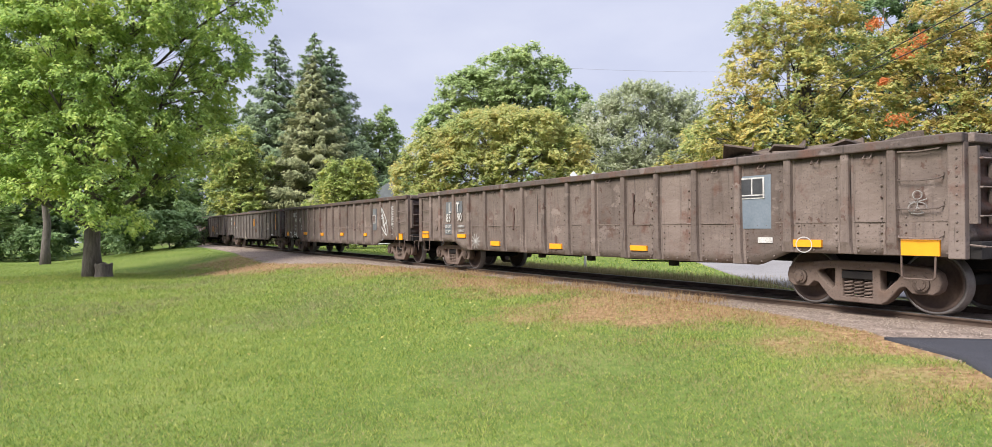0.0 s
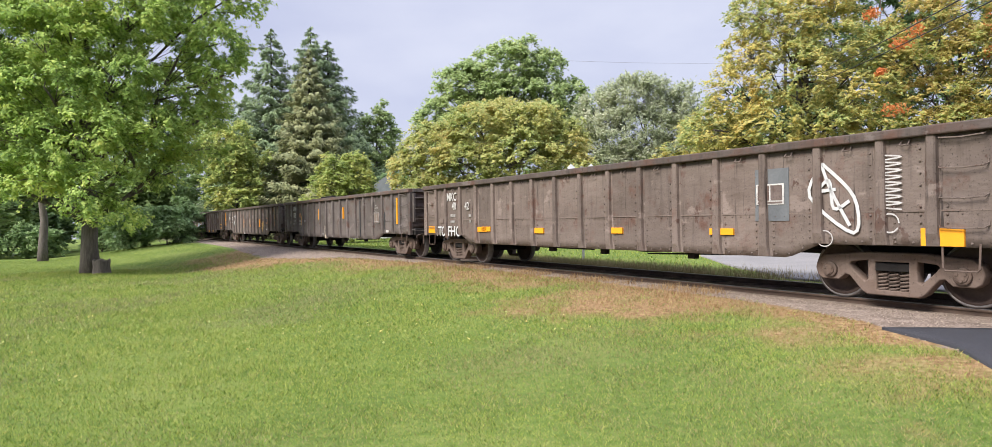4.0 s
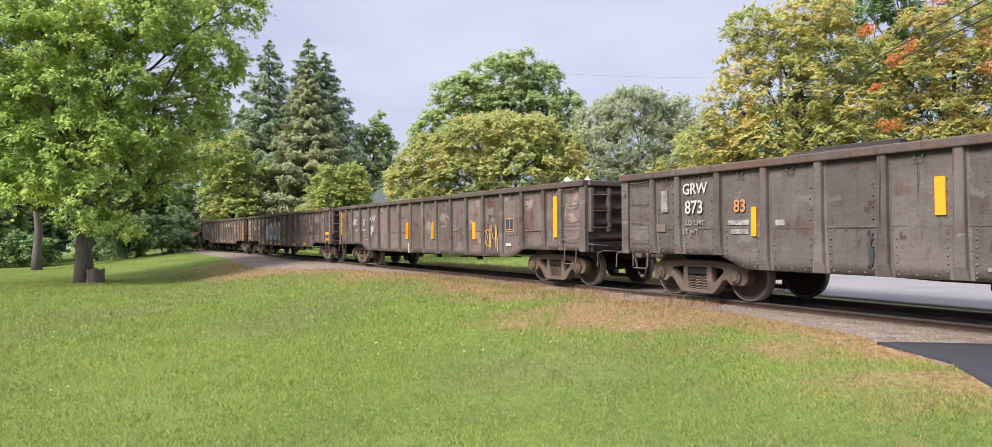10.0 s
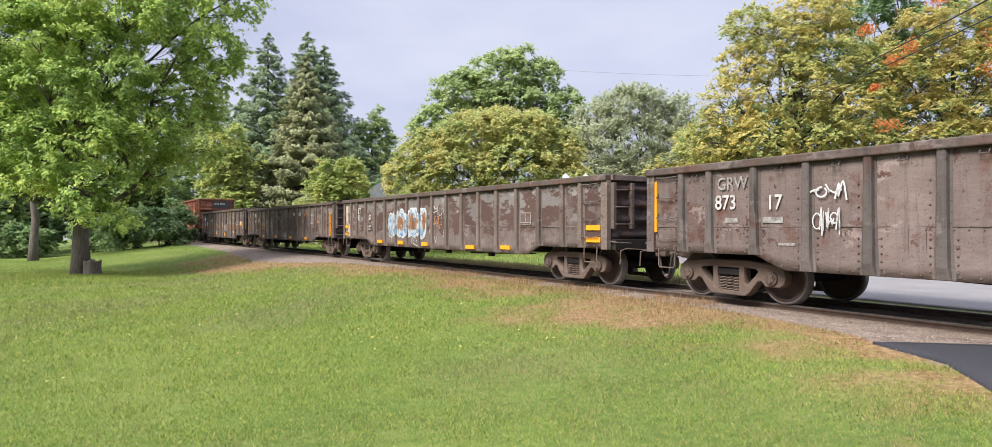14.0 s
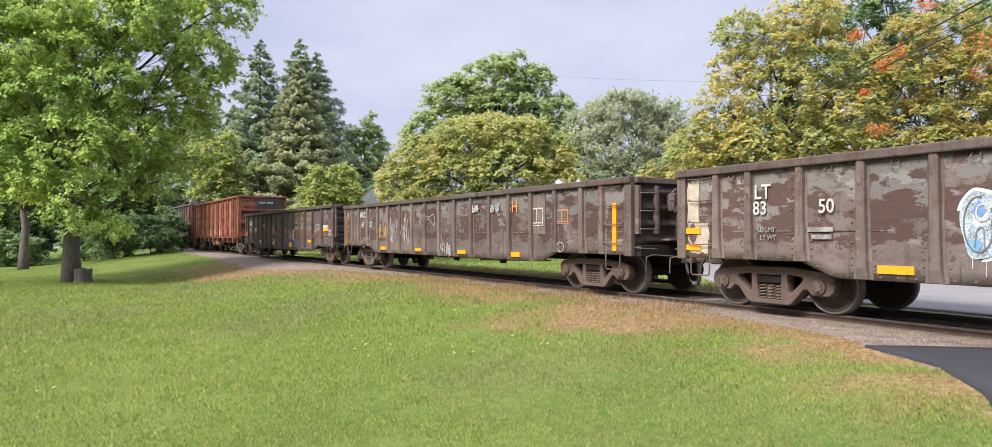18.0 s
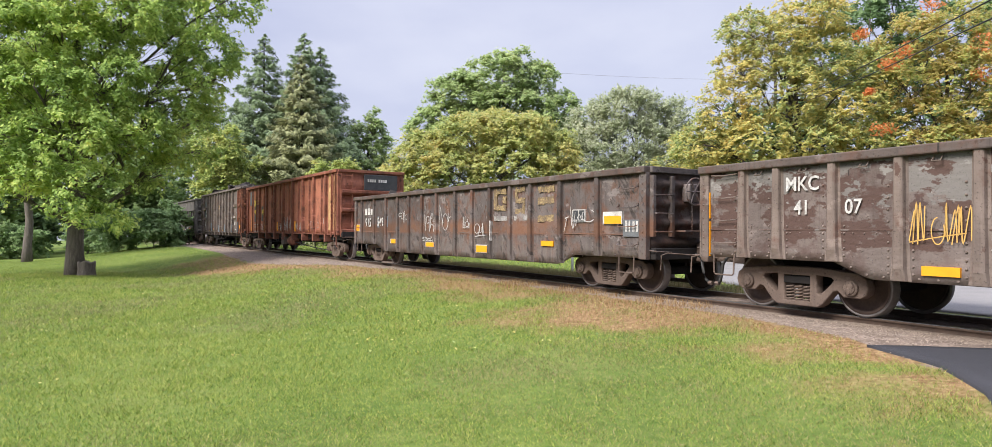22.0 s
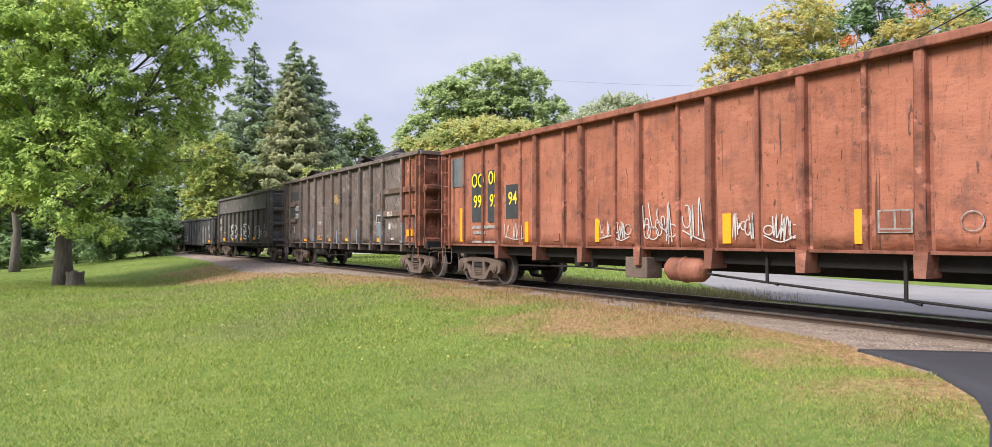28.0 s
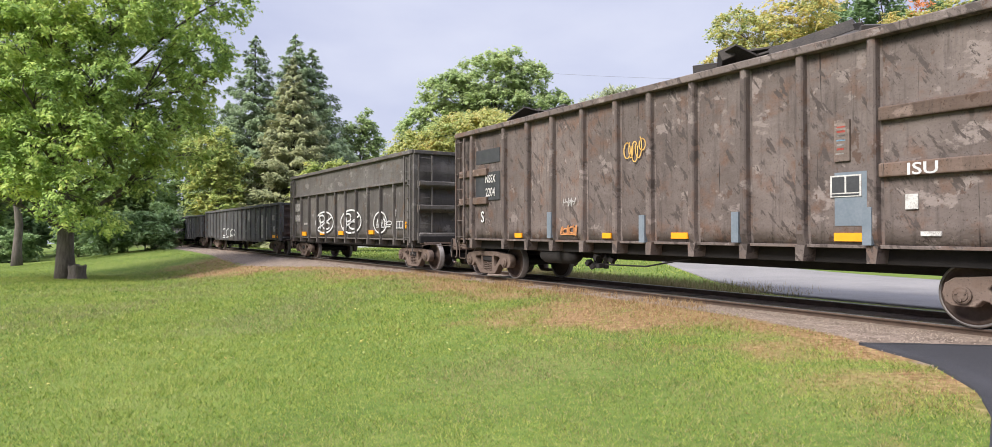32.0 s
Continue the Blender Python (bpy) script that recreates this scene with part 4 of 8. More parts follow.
def build_trees():
    # the big maple on the lawn
    lob = [(0.2, 0.6, 13.6, 4.4, 3.8, 2.4), (-4.4, 0.5, 12.0, 3.6, 3.4, 2.4), (4.2, 0.3, 13.6, 2.6, 2.4, 1.6), (6.9, -0.2, 12.7, 1.3, 1.5, 0.8), (-0.6, -2.2, 10.2, 3.2, 2.4, 1.5), (2.6, 1.6, 10.6, 2.4, 2.2, 1.3), (-3.4, 2.2, 9.0, 3.0, 2.4, 1.6),
           (6.0, 0.2, 10.6, 1.4, 1.6, 0.8), (6.5, -0.4, 9.0, 0.7, 0.9, 0.45), (-5.6, -0.8, 8.6, 2.8, 2.8, 1.7), (3.9, 0.8, 8.4, 1.9, 2.0, 1.0), (5.3, 0.3, 7.2, 1.0, 1.2, 0.5), (1.0, 1.8, 7.6, 1.8, 1.8, 1.1), (1.4, -3.2, 5.9, 2.0, 1.6, 1.2), (-1.6, -3.0, 6.2, 2.0, 1.5, 1.3), (3.3, -1.5, 6.2, 1.7, 1.7, 1.1), (0.2, -3.4, 8.0, 2.2, 1.4, 1.3), (2.4, -2.4, 8.6, 1.8, 1.5, 1.2), (-2.4, -3.0, 8.4, 2.0, 1.4, 1.3), (0.4, -2.4, 12.0, 2.6, 1.8, 1.3), (3.0, -2.0, 11.6, 1.8, 1.5, 1.1),
           (3.6, 0.6, 4.7, 1.2, 1.4, 0.8), (1.9, -3.2, 3.7, 1.8, 1.3, 0.9), (-0.4, -3.4, 4.2, 1.6, 1.2, 0.8), (-3.6, -1.8, 6.4, 1.8, 1.8, 1.1), (-5.8, 0.8, 5.6, 2.2, 2.2, 1.5), (2.6, -2.6, 2.7, 1.1, 0.9, 0.5), (-2.6, -2.6, 4.4, 1.6, 1.2, 0.8), (5.2, 1.0, 5.8, 0.7, 0.8, 0.4)]
    broadleaf("large green maple with a thick grey trunk on the lawn", at_foot(-18.9, 31.8), 15.5, 0.40, lob, 200000, (0.170, 0.085), L_MAPLE, 11, tuft=0.62, name="maple_tree", fork=0.2, lean=(-0.3, 0.3), limbs=0.6, gap=0.60, hang=0.45)
    broadleaf("tree with a slim pale trunk behind the maple", at_foot(-33.2, 50), 16.0, 0.33, lobes_round(12, 10, 6, 16, 8, 21), 16000, (0.34, 0.19), L_MAPLE, 22, tuft=0.9, fork=0.35)
    # woods that close the view on the lawn side
    for i, (x, y, h, w) in enumerate([(-46, 62, 15, 14), (-56, 74, 17, 15), (-50, 92, 18, 14), (-64, 96, 20, 16), (-70, 60, 16, 15), (-58, 118, 20, 15), (-40, 78, 9, 11), (-48, 72, 8, 12), (-60, 66, 9, 13)]):
        broadleaf("dense dark green tree at the wood's edge", at_foot(x, y), h, 0.3, lobes_round(w, w * 0.8, 0.6, h, 8, 30 + i), 13000, (0.50, 0.29), L_DARK if i % 2 else L_GREEN, 40 + i, tuft=1.3, group="trees at the wood's edge")
    for i, (x, y, h, w) in enumerate([(-30.5, 57, 3.4, 5.0), (-27.0, 56, 3.0, 4.6), (-34.6, 60, 3.2, 5.0), (-39, 58, 2.6, 5.0), (-44, 58, 3.0, 6), (-27.3, 60, 3.6, 4.0)]):
        broadleaf("low dark green shrub at the edge of the lawn", at_foot(x, y), h, 0.06, lobes_round(w, w * 0.8, 0.1, h, 7, 60 + i, 0.2), 7000, (0.26, 0.13), L_SHRUB, 70 + i, tuft=0.5, name="shrub", category="shrub", group="shrubs beside the track", fork=0.08)
    # spruces behind the track
    spruce("tall dark green spruce with drooping branches", at_foot(-28.0, 86), 26.3, 10.6, L_SPRUCE, 1)
    spruce("tall dark green spruce with drooping branches", at_foot(-23.0, 86), 26.6, 11.0, L_SPRUCE, 2)
    spruce("pale olive spruce standing before darker ones", at_foot(-20.6, 76), 21.0, 7.8, L_SPRUCE2, 3)
    spruce("dark green spruce behind a paler one", at_foot(-21.4, 88), 25.4, 10.2, L_SPRUCE, 4)
    spruce("dark green spruce half hidden by leafy trees", at_foot(-33.5, 92), 19.0, 7.6, L_SPRUCE, 5)
    # leafy trees behind the track
    broadleaf("leafy tree turning yellow beside the spruces", at_foot(-27.4, 72), 12.0, 0.2, lobes_round(8.4, 7, 1.5, 12, 8, 81), 30000, (0.26, 0.16), L_LIME, 82, tuft=0.8)
    broadleaf("tall green tree beyond the spruces", at_foot(-43.5, 104), 21, 0.35, lobes_round(12, 10, 3, 21, 9, 83), 13000, (0.46, 0.26), L_GREEN, 84, tuft=1.3)
    broadleaf("green tree beyond the spruces", at_foot(-34.5, 98), 17, 0.3, lobes_round(10, 9, 2, 17, 8, 85), 12000, (0.44, 0.26), L_DARK, 86, tuft=1.2)
    broadleaf("rounded bright green bushy tree", at_foot(-12.2, 55), 7.0, 0.14, lobes_round(7.2, 6.0, 0.4, 6.9, 10, 87, 0.3), 40000, (0.17, 0.105), L_LIME, 88, tuft=0.6, gap=0.6)
    broadleaf("dark leafy tree beside the spruces", at_foot(-16.0, 92), 17.5, 0.3, lobes_round(9, 8, 2, 17.5, 9, 89), 24000, (0.38, 0.22), L_GREENB, 90, tuft=1.0, gap=0.55)
    lob = [(-0.5, 0, 15.3, 3.6, 3.4, 2.0), (3.5, 0.4, 15.4, 1.5, 1.8, 1.2), (-4.2, -0.4, 13.9, 2.4, 2.4, 1.5), (-6.8, 0, 11.0, 1.8, 2.2, 1.4), (5.0, 0.4, 12.2, 2.0, 2.4, 2.0), (0.7, -1.6, 11.9, 4.2, 2.6, 2.2), (6.2, 0.2, 10.2, 1.6, 2.0, 2.0),
           (-2.9, -1.2, 9.6, 4.2, 3.0, 1.9), (2.6, 0, 8.4, 4.6, 3.4, 2.2), (-6.4, 0.6, 7.6, 1.8, 2.0, 1.6), (1.8, -0.6, 16.9, 1.2, 1.2, 0.7), (-4.4, 0, 11.4, 2.6, 2.2, 1.5), (0.2, 0.6, 13.2, 3.2, 2.4, 1.5), (4.6, -0.8, 9.6, 2.4, 2.2, 1.5)]
    broadleaf("tall spreading green maple", at_foot(1.4, 62), 17.6, 0.42, lob, 110000, (0.24, 0.145), L_GREENB, 92, tuft=0.72, name="maple_tree", limbs=0.8, gap=0.55)
    lob = [(-3.4, -0.4, 6.6, 2.2, 2.4, 1.4), (-0.4, -0.6, 7.8, 2.3, 2.4, 1.3), (3.0, -0.4, 8.1, 2.3, 2.4, 1.2), (5.4, 0, 6.9, 1.5, 2.0, 1.4), (-5.0, 0.2, 4.9, 1.5, 1.8, 1.4), (-1.8, -1.8, 5.2, 2.6, 2.2, 1.5), (2.2, -2.0, 5.6, 2.7, 2.2, 1.6), (5.4, -0.6, 4.6, 1.8, 2.0, 1.5),
           (-3.8, -1.2, 3.0, 2.2, 2.0, 1.3), (0.6, -2.2, 3.0, 2.8, 2.0, 1.4), (4.6, -1.2, 2.8, 2.2, 2.0, 1.3), (1.2, 0.4, 8.9, 1.4, 1.6, 0.7)]
    broadleaf("rounded yellow-green tree in early autumn colour", at_foot(-0.7, 47), 9.9, 0.28, lob, 120000, (0.17, 0.105), L_YELLOW, 94, tuft=0.60, gap=0.62)
    lob = [(-0.8, 0, 11.6, 2.6, 2.4, 1.9), (-3.7, 0, 10.2, 1.9, 2.0, 1.8), (2.1, 0, 10.6, 2.0, 2.0, 1.6), (3.7, 0.2, 11.6, 1.1, 1.2, 1.0), (-1.1, -1.4, 8.6, 3.6, 2.4, 2.0), (-4.9, 0, 7.4, 1.6, 1.8, 1.7), (3.0, -0.2, 8.3, 2.0, 2.0, 1.8), (-2.0, -0.6, 5.4, 3.2, 2.6, 1.8), (2.0, -0.6, 5.0, 3.0, 2.6, 1.8), (0.6, 0.2, 12.8, 1.2, 1.2, 0.8), (-0.4, -1.6, 3.2, 3.6, 2.2, 1.6), (0.2, -1.4, 6.8, 2.8, 1.8, 1.6), (4.4, -0.6, 5.0, 2.0, 1.8, 1.8)]
    broadleaf("grey-olive tree with upswept branches", at_foot(12.6, 58), 14.6, 0.3, lob, 80000, (0.28, 0.10), L_OLIVE, 96, tuft=0.70, gap=0.6, droop=-0.55, limbs=1.4)
    # autumn trees beyond the road
    lob = [(-0.9, 0, 11.6, 2.2, 2.0, 1.7), (-3.3, -0.3, 10.4, 1.1, 1.3, 1.0), (-4.1, -0.2, 8.2, 1.3, 1.4, 1.3), (-1.2, -1.2, 8.9, 2.0, 1.8, 1.5), (1.5, 0, 10.9, 1.9, 1.8, 1.7), (-2.6, 0.2, 12.6, 1.3, 1.4, 0.9), (0.8, 0, 13.3, 1.8, 1.8, 1.1), (2.2, -0.8, 7.8, 1.8, 1.8, 1.5), (-5.0, 0.2, 6.4, 1.2, 1.3, 1.1),
           (-2.4, -1.2, 6.2, 1.8, 1.7, 1.3), (0.4, -1.6, 6.2, 1.8, 1.6, 1.3), (3.9, 0, 9.9, 1.5, 1.6, 1.5), (3.4, -1.0, 6.0, 1.5, 1.6, 1.3), (-4.2, 0.3, 4.0, 1.6, 1.6, 1.4), (-1.0, -1.2, 3.8, 2.2, 1.8, 1.4), (2.2, -1.2, 3.8, 2.2, 1.8, 1.4)]
    broadleaf("tall golden-green tree in autumn colour", at_foot(16.8, 37), 14.6, 0.3, lob, 120000, (0.135, 0.085), L_GOLD, 98, tuft=0.55, limbs=1.6, bark=M_BARKDARK, gap=0.8)
    broadleaf("low golden-green tree beyond the road", at_foot(12.8, 40), 7.5, 0.2, lobes_round(7.5, 7, 0.5, 7.4, 8, 99, 0.3), 30000, (0.17, 0.095), L_GOLD, 100, tuft=0.6)
    lob = [(-1.6, 0, 11.4, 1.9, 1.8, 1.6), (0.7, 0, 12.1, 1.9, 1.8, 1.4), (-2.6, -0.4, 9.4, 1.4, 1.5, 1.2), (0.4, -1.2, 9.4, 2.0, 1.8, 1.4), (-2.0, -0.8, 7.4, 1.7, 1.6, 1.2), (0.9, -1.2, 7.4, 1.8, 1.6, 1.1), (-0.6, -1.0, 5.6, 2.4, 2.0, 1.4), (3.2, 0, 10.2, 2.2, 2.2, 2.2), (3.4, -0.4, 6.2, 2.2, 2.2, 1.9), (-2.6, -0.4, 4.4, 2.0, 2.0, 1.4), (1.0, -0.8, 3.6, 2.6, 2.0, 1.6)]
    broadleaf("green and orange maple turning in autumn", at_foot(24.4, 36), 13.6, 0.3, lob, 90000, (0.14, 0.088), L_PEACH, 102, tuft=0.58, limbs=2.0, name="maple_tree", bark=M_BARKDARK, gap=0.75,
              accents=[(-6.0, -2.6, 11.4, 0.35, 0.4, 0.22), (-4.6, -2.6, 9.9, 0.5, 0.4, 0.32), (-3.8, -2.6, 10.6, 0.32, 0.4, 0.38), (-4.9, -2.6, 6.7, 0.55, 0.4, 0.28), (-5.5, -2.4, 8.6, 0.2, 0.3, 0.15), (-0.1, -2.6, 9.4, 0.5, 0.4, 0.35), (-2.4, -2.6, 12.9, 0.6, 0.4, 0.4), (0.4, -2.6, 11.0, 0.7, 0.4, 0.7)], accent_mat=L_ORANGE)
    broadleaf("tall dark green tree behind the autumn trees", at_foot(31, 52), 23, 0.4, lobes_round(17, 13, 5, 23, 10, 103, 0.3), 24000, (0.38, 0.23), L_DARK, 104, tuft=1.1)
    broadleaf("dark green tree behind the autumn trees", at_foot(22, 55), 12, 0.3, lobes_round(16, 12, 0.5, 12, 10, 105, 0.3), 20000, (0.38, 0.23), L_DARK, 106, tuft=1.1)
    # low growth far behind
    for i, (x, y, w, h) in enumerate([(-8, 75, 14, 7), (6, 78, 16, 7), (18, 74, 16, 8), (32, 66, 16, 9), (-24, 100, 16, 9), (44, 52, 18, 14), (40, 40, 12, 11), (-47, 101, 18, 8)]):
        broadleaf("dense green thicket behind the trees", at_foot(x, y), h, 0.15, lobes_round(w, w * 0.6, 0.2, h, 8, 110 + i, 0.2), 11000, (0.45, 0.27), L_GREEN if i % 2 else L_DARK, 120 + i, tuft=1.2, name="thicket", category="thicket", group="thickets behind the trees", fork=0.1)


build_trees()

# ---------------------------------------------------------------- railway cars
# A car's own space: x along it towards its trailing end, +y towards the lawn, z from the rail tops.
WHEEL_R, BASE = 0.44, 0.925
KIT = {}


def ring_pts(cx, cz, rx, rz, n, a0=0, a1=math.tau):
    return [(cx + rx * math.cos(a0 + (a1 - a0) * k / n), cz + rz * math.sin(a0 + (a1 - a0) * k / n)) for k in range(n)]


def truck_kit():
    """Meshes shared by all trucks."""
    up_arch = [(-1.13, 0.36), (-1.16, 0.46), (-1.13, 0.57), (-1.03, 0.64), (-0.80, 0.66), (-0.42, 0.70), (0.42, 0.70), (0.80, 0.66), (1.03, 0.64), (1.13, 0.57), (1.16, 0.46), (1.13, 0.36), (1.06, 0.31),
               (0.80, 0.31), (0.70, 0.40), (0.62, 0.38), (0.44, 0.17), (0.36, 0.12), (-0.36, 0.12), (-0.44, 0.17), (-0.62, 0.38), (-0.70, 0.40), (-0.80, 0.31), (-1.06, 0.31)]
    holes = [[(0.33, 0.62), (0.60, 0.59), (0.66, 0.54), (0.60, 0.46), (0.40, 0.27), (0.33, 0.32)], [(-0.33, 0.62), (-0.60, 0.59), (-0.66, 0.54), (-0.60, 0.46), (-0.40, 0.27), (-0.33, 0.32)], [(-0.25, 0.165), (0.25, 0.165), (0.25, 0.60), (-0.25, 0.60)]]
    me = filled("side_frame", [up_arch] + holes, 0.15, 0.018)
    me.transform(Matrix(((1, 0, 0, 0), (0, 0, 1, 0), (0, 1, 0, 0), (0, 0, 0, 1))))
    me.flip_normals()
    KIT["side_frame"] = me
    bm = bmesh.new()
    lathe(bm, [(-0.02, 0.115), (0.09, 0.115), (0.10, 0.10), (0.10, 0.085), (0.115, 0.08), (0.125, 0.05), (0.125, 0.0001)], 16)
    for k in range(3):
        a = k * math.tau / 3 + 0.5
        lathe(bm, [(0.10, 0.022), (0.135, 0.022), (0.135, 0.0001)], 6, (0.058 * math.cos(a), 0, 0.058 * math.sin(a)))
    KIT["bearing_cap"] = to_mesh(bm, "bearing_cap")
    for k, sx in enumerate((-0.155, 0.0, 0.155)):
        bm = bmesh.new()
        n = 44
        tube(bm, [(sx + 0.062 * math.cos(i * math.tau * 5 / n), 0.062 * math.sin(i * math.tau * 5 / n), 0.185 + 0.25 * i / n) for i in range(n + 1)], 0.018, 5)
        KIT["spring", k] = to_mesh(bm, "spring")
    bm = bmesh.new()
    box(bm, -0.245, 0.245, -1.12, 1.12, 0.45, 0.56, 0.015)
    box(bm, -0.17, 0.17, -1.02, 1.02, 0.46, 0.62, 0.02)
    KIT["bolster"] = to_mesh(bm, "bolster")
    for name, prof, seg in (("wheel", [(-0.067, 0.13), (-0.067, 0.36), (-0.075, 0.37), (-0.072, 0.405), (0.055, 0.405), (0.066, 0.40), (0.066, 0.355), (0.03, 0.34), (0.005, 0.25), (0.02, 0.15), (0.07, 0.13), (0.07, 0.08)], 40),
                            ("tread", [(-0.076, 0.405), (-0.078, 0.458), (-0.058, 0.466), (-0.035, 0.443), (0.06, 0.437), (0.067, 0.428), (0.068, 0.400)], 40)):
        bm = bmesh.new()
        lathe(bm, prof, seg, caps=name == "wheel")
        KIT[name] = to_mesh(bm, name, True)
    bm = bmesh.new()
    lathe(bm, [(-1.05, 0.07), (-0.85, 0.07), (-0.8, 0.095), (-0.6, 0.085), (0.6, 0.085), (0.8, 0.095), (0.85, 0.07), (1.05, 0.07)], 12)
    KIT["axle"] = to_mesh(bm, "axle", True)
    bm = bmesh.new()
    box(bm, -0.05, 0.05, -0.85, 0.85, 0.33, 0.45, 0.01)
    for y in (-0.76, 0.76):
        box(bm, -0.11, 0.0, y - 0.05, y + 0.05, 0.30, 0.52, 0.01)
    KIT["brake_beam"] = to_mesh(bm, "brake_beam")


def to_mesh(bm, name, smooth_faces=False):
    me = bpy.data.meshes.new(name)
    bm.to_mesh(me)
    bm.free()
    if smooth_faces:
        me.polygons.foreach_set("use_smooth", np.ones(len(me.polygons), bool))
    return me


def shared(name, key, material, parent, m=None, label=""):
    me = KIT[key]
    if not me.materials:
        me.materials.append(material)
    ob = new(name, me)
    ob.parent = parent
    if m is not None:
        ob.matrix_basis = m
    if label:
        ob["label"] = label
    return ob


def add_truck(car, x):
    """A two-axle truck; its wheelsets turn."""
    for side in (1, -1):
        fr = shared("side_frame", "side_frame", M_TRUCK, car, Matrix.Translation((x, side * 1.03, 0)))
        for dx in (-BASE, BASE):
            cap = shared("bearing_cap", "bearing_cap", M_TRUCK, fr, Matrix.Translation((dx, side * 0.04, WHEEL_R)) @ Matrix.Rotation(0 if side > 0 else math.pi, 4, "Z"))
        if side > 0:
            for k in range(3):
                shared("spring", ("spring", k), M_TRUCK, fr, Matrix.Translation((0, 0.02, 0)))
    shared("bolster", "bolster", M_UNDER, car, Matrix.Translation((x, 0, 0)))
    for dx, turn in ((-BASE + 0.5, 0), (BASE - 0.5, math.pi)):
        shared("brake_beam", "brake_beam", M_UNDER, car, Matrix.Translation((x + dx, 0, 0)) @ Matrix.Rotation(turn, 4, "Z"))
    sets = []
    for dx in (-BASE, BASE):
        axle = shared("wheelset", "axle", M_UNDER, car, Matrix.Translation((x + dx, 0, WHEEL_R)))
        for side in (1, -1):
            turn = Matrix.Translation((0, side * 0.755, 0)) @ Matrix.Rotation(0 if side > 0 else math.pi, 4, "Z")
            shared("wheel", "wheel", M_WHEEL, axle, turn)
            shared("tread", "tread", M_TREAD, axle, turn, "worn bright wheel tread")
        sets.append((axle, x + dx))
    return sets


def dented(x0, x1, zs, y, thick, rnd, amount):
    """One side panel between two ribs: a thin plate with shallow dents. zs(x) gives its lower and upper edge."""
    nx, nz = 8, 10
    bm = bmesh.new()
    cx = [(rnd.uniform(0.2, 0.8), rnd.uniform(0.15, 0.85), rnd.uniform(0.12, 0.3), rnd.uniform(-1, 1) * amount) for _ in range(5)]
    grid = []
    for k, yy in enumerate((y, y - thick)):
        rows = []
        for j in range(nz + 1):
            row = []
            for i in range(nx + 1):
                u, v = i / nx, j / nz
                x = x0 + (x1 - x0) * u
                lo, hi = zs(x)
                z = lo + (hi - lo) * v
                dy = sum(a * math.exp(-((u - p) ** 2 + (v - q) ** 2) / (2 * w * w)) for p, q, w, a in cx) * math.sin(math.pi * u) ** 0.5 * math.sin(math.pi * v) ** 0.5
                row.append(bm.verts.new((x, yy + dy, z)))
            rows.append(row)
        grid.append(rows)
    for k, rows in enumerate(grid):
        for j in range(nz):
            for i in range(nx):
                q = [rows[j][i], rows[j][i + 1], rows[j + 1][i + 1], rows[j + 1][i]]
                bm.faces.new(q if k else q[::-1])
    a, b = grid
    rim_a = a[0][:] + [r[-1] for r in a[1:]] + a[-1][-2::-1] + [r[0] for r in a[-2:0:-1]]
    rim_b = b[0][:] + [r[-1] for r in b[1:]] + b[-1][-2::-1] + [r[0] for r in b[-2:0:-1]]
    for i in range(len(rim_a)):
        j = (i + 1) % len(rim_a)
        bm.faces.new([rim_a[i], rim_a[j], rim_b[j], rim_b[i]])
    return to_mesh(bm, "side_panel", True)


def rivets(bm, pts, y, r=0.017):
    """Rivet heads on a side, as low six-sided domes."""
    for x, z in pts:
        ring = [bm.verts.new((x + r * math.cos(k * math.tau / 6), y, z + r * math.sin(k * math.tau / 6))) for k in range(6)]
        top = [bm.verts.new((x + r * 0.55 * math.cos(k * math.tau / 6), y + 0.012, z + r * 0.55 * math.sin(k * math.tau / 6))) for k in range(6)]
        for k in range(6):
            bm.faces.new([ring[(k + 1) % 6], ring[k], top[k], top[(k + 1) % 6]])
        bm.faces.new(top[::-1])


def rib_mesh(key, z0, z1, w, d, foot=0.0, drop=0.0):
    """A pressed vertical post: hat section, flared at its foot; drop lets it run on below the side as a bracket."""
    if key in KIT:
        return
    bm = bmesh.new()
    prof = [(-w * 0.72, 0), (-w * 0.5, 0.012), (-w * 0.42, d * 0.8), (-w * 0.28, d), (w * 0.28, d), (w * 0.42, d * 0.8), (w * 0.5, 0.012), (w * 0.72, 0)]
    rings = []
    for z, f, g in ((z0, 1 + foot, 0.55), (z0 + 0.16, 1 + foot * 0.5, 1.0), (z0 + (z1 - z0) * 0.5, 1.0, 1.0), (z1, 0.95, 0.95)):
        rings.append([bm.verts.new((x * f, y * g, z)) for x, y in prof])
    for a, b in zip(rings, rings[1:]):
        for k in range(len(prof) - 1):
            bm.faces.new([a[k], b[k], b[k + 1], a[k + 1]])
    bm.faces.new(rings[0])
    if drop:
        prism(bm, [(-w * 0.55, z0), (w * 0.55, z0), (w * 0.5, z0 - drop), (-w * 0.35, z0 - drop)], -0.30, d * 0.8)
    bmesh.ops.recalc_face_normals(bm, faces=bm.faces[:])
    KIT[key] = to_mesh(bm, "rib")


def grab_iron(parent, x0, x1, y, z, material, out=0.07, sag=0.03):
    bm = bmesh.new()
    tube(bm, [(x0, y, z + 0.05), (x0, y, z), (x0 + 0.02, y + out, z - sag), ((x0 + x1) / 2, y + out, z - sag * 1.5), (x1 - 0.02, y + out, z - sag), (x1, y, z), (x1, y, z + 0.05)], 0.011, 5)
    return part("grab_iron", bm, material, parent)


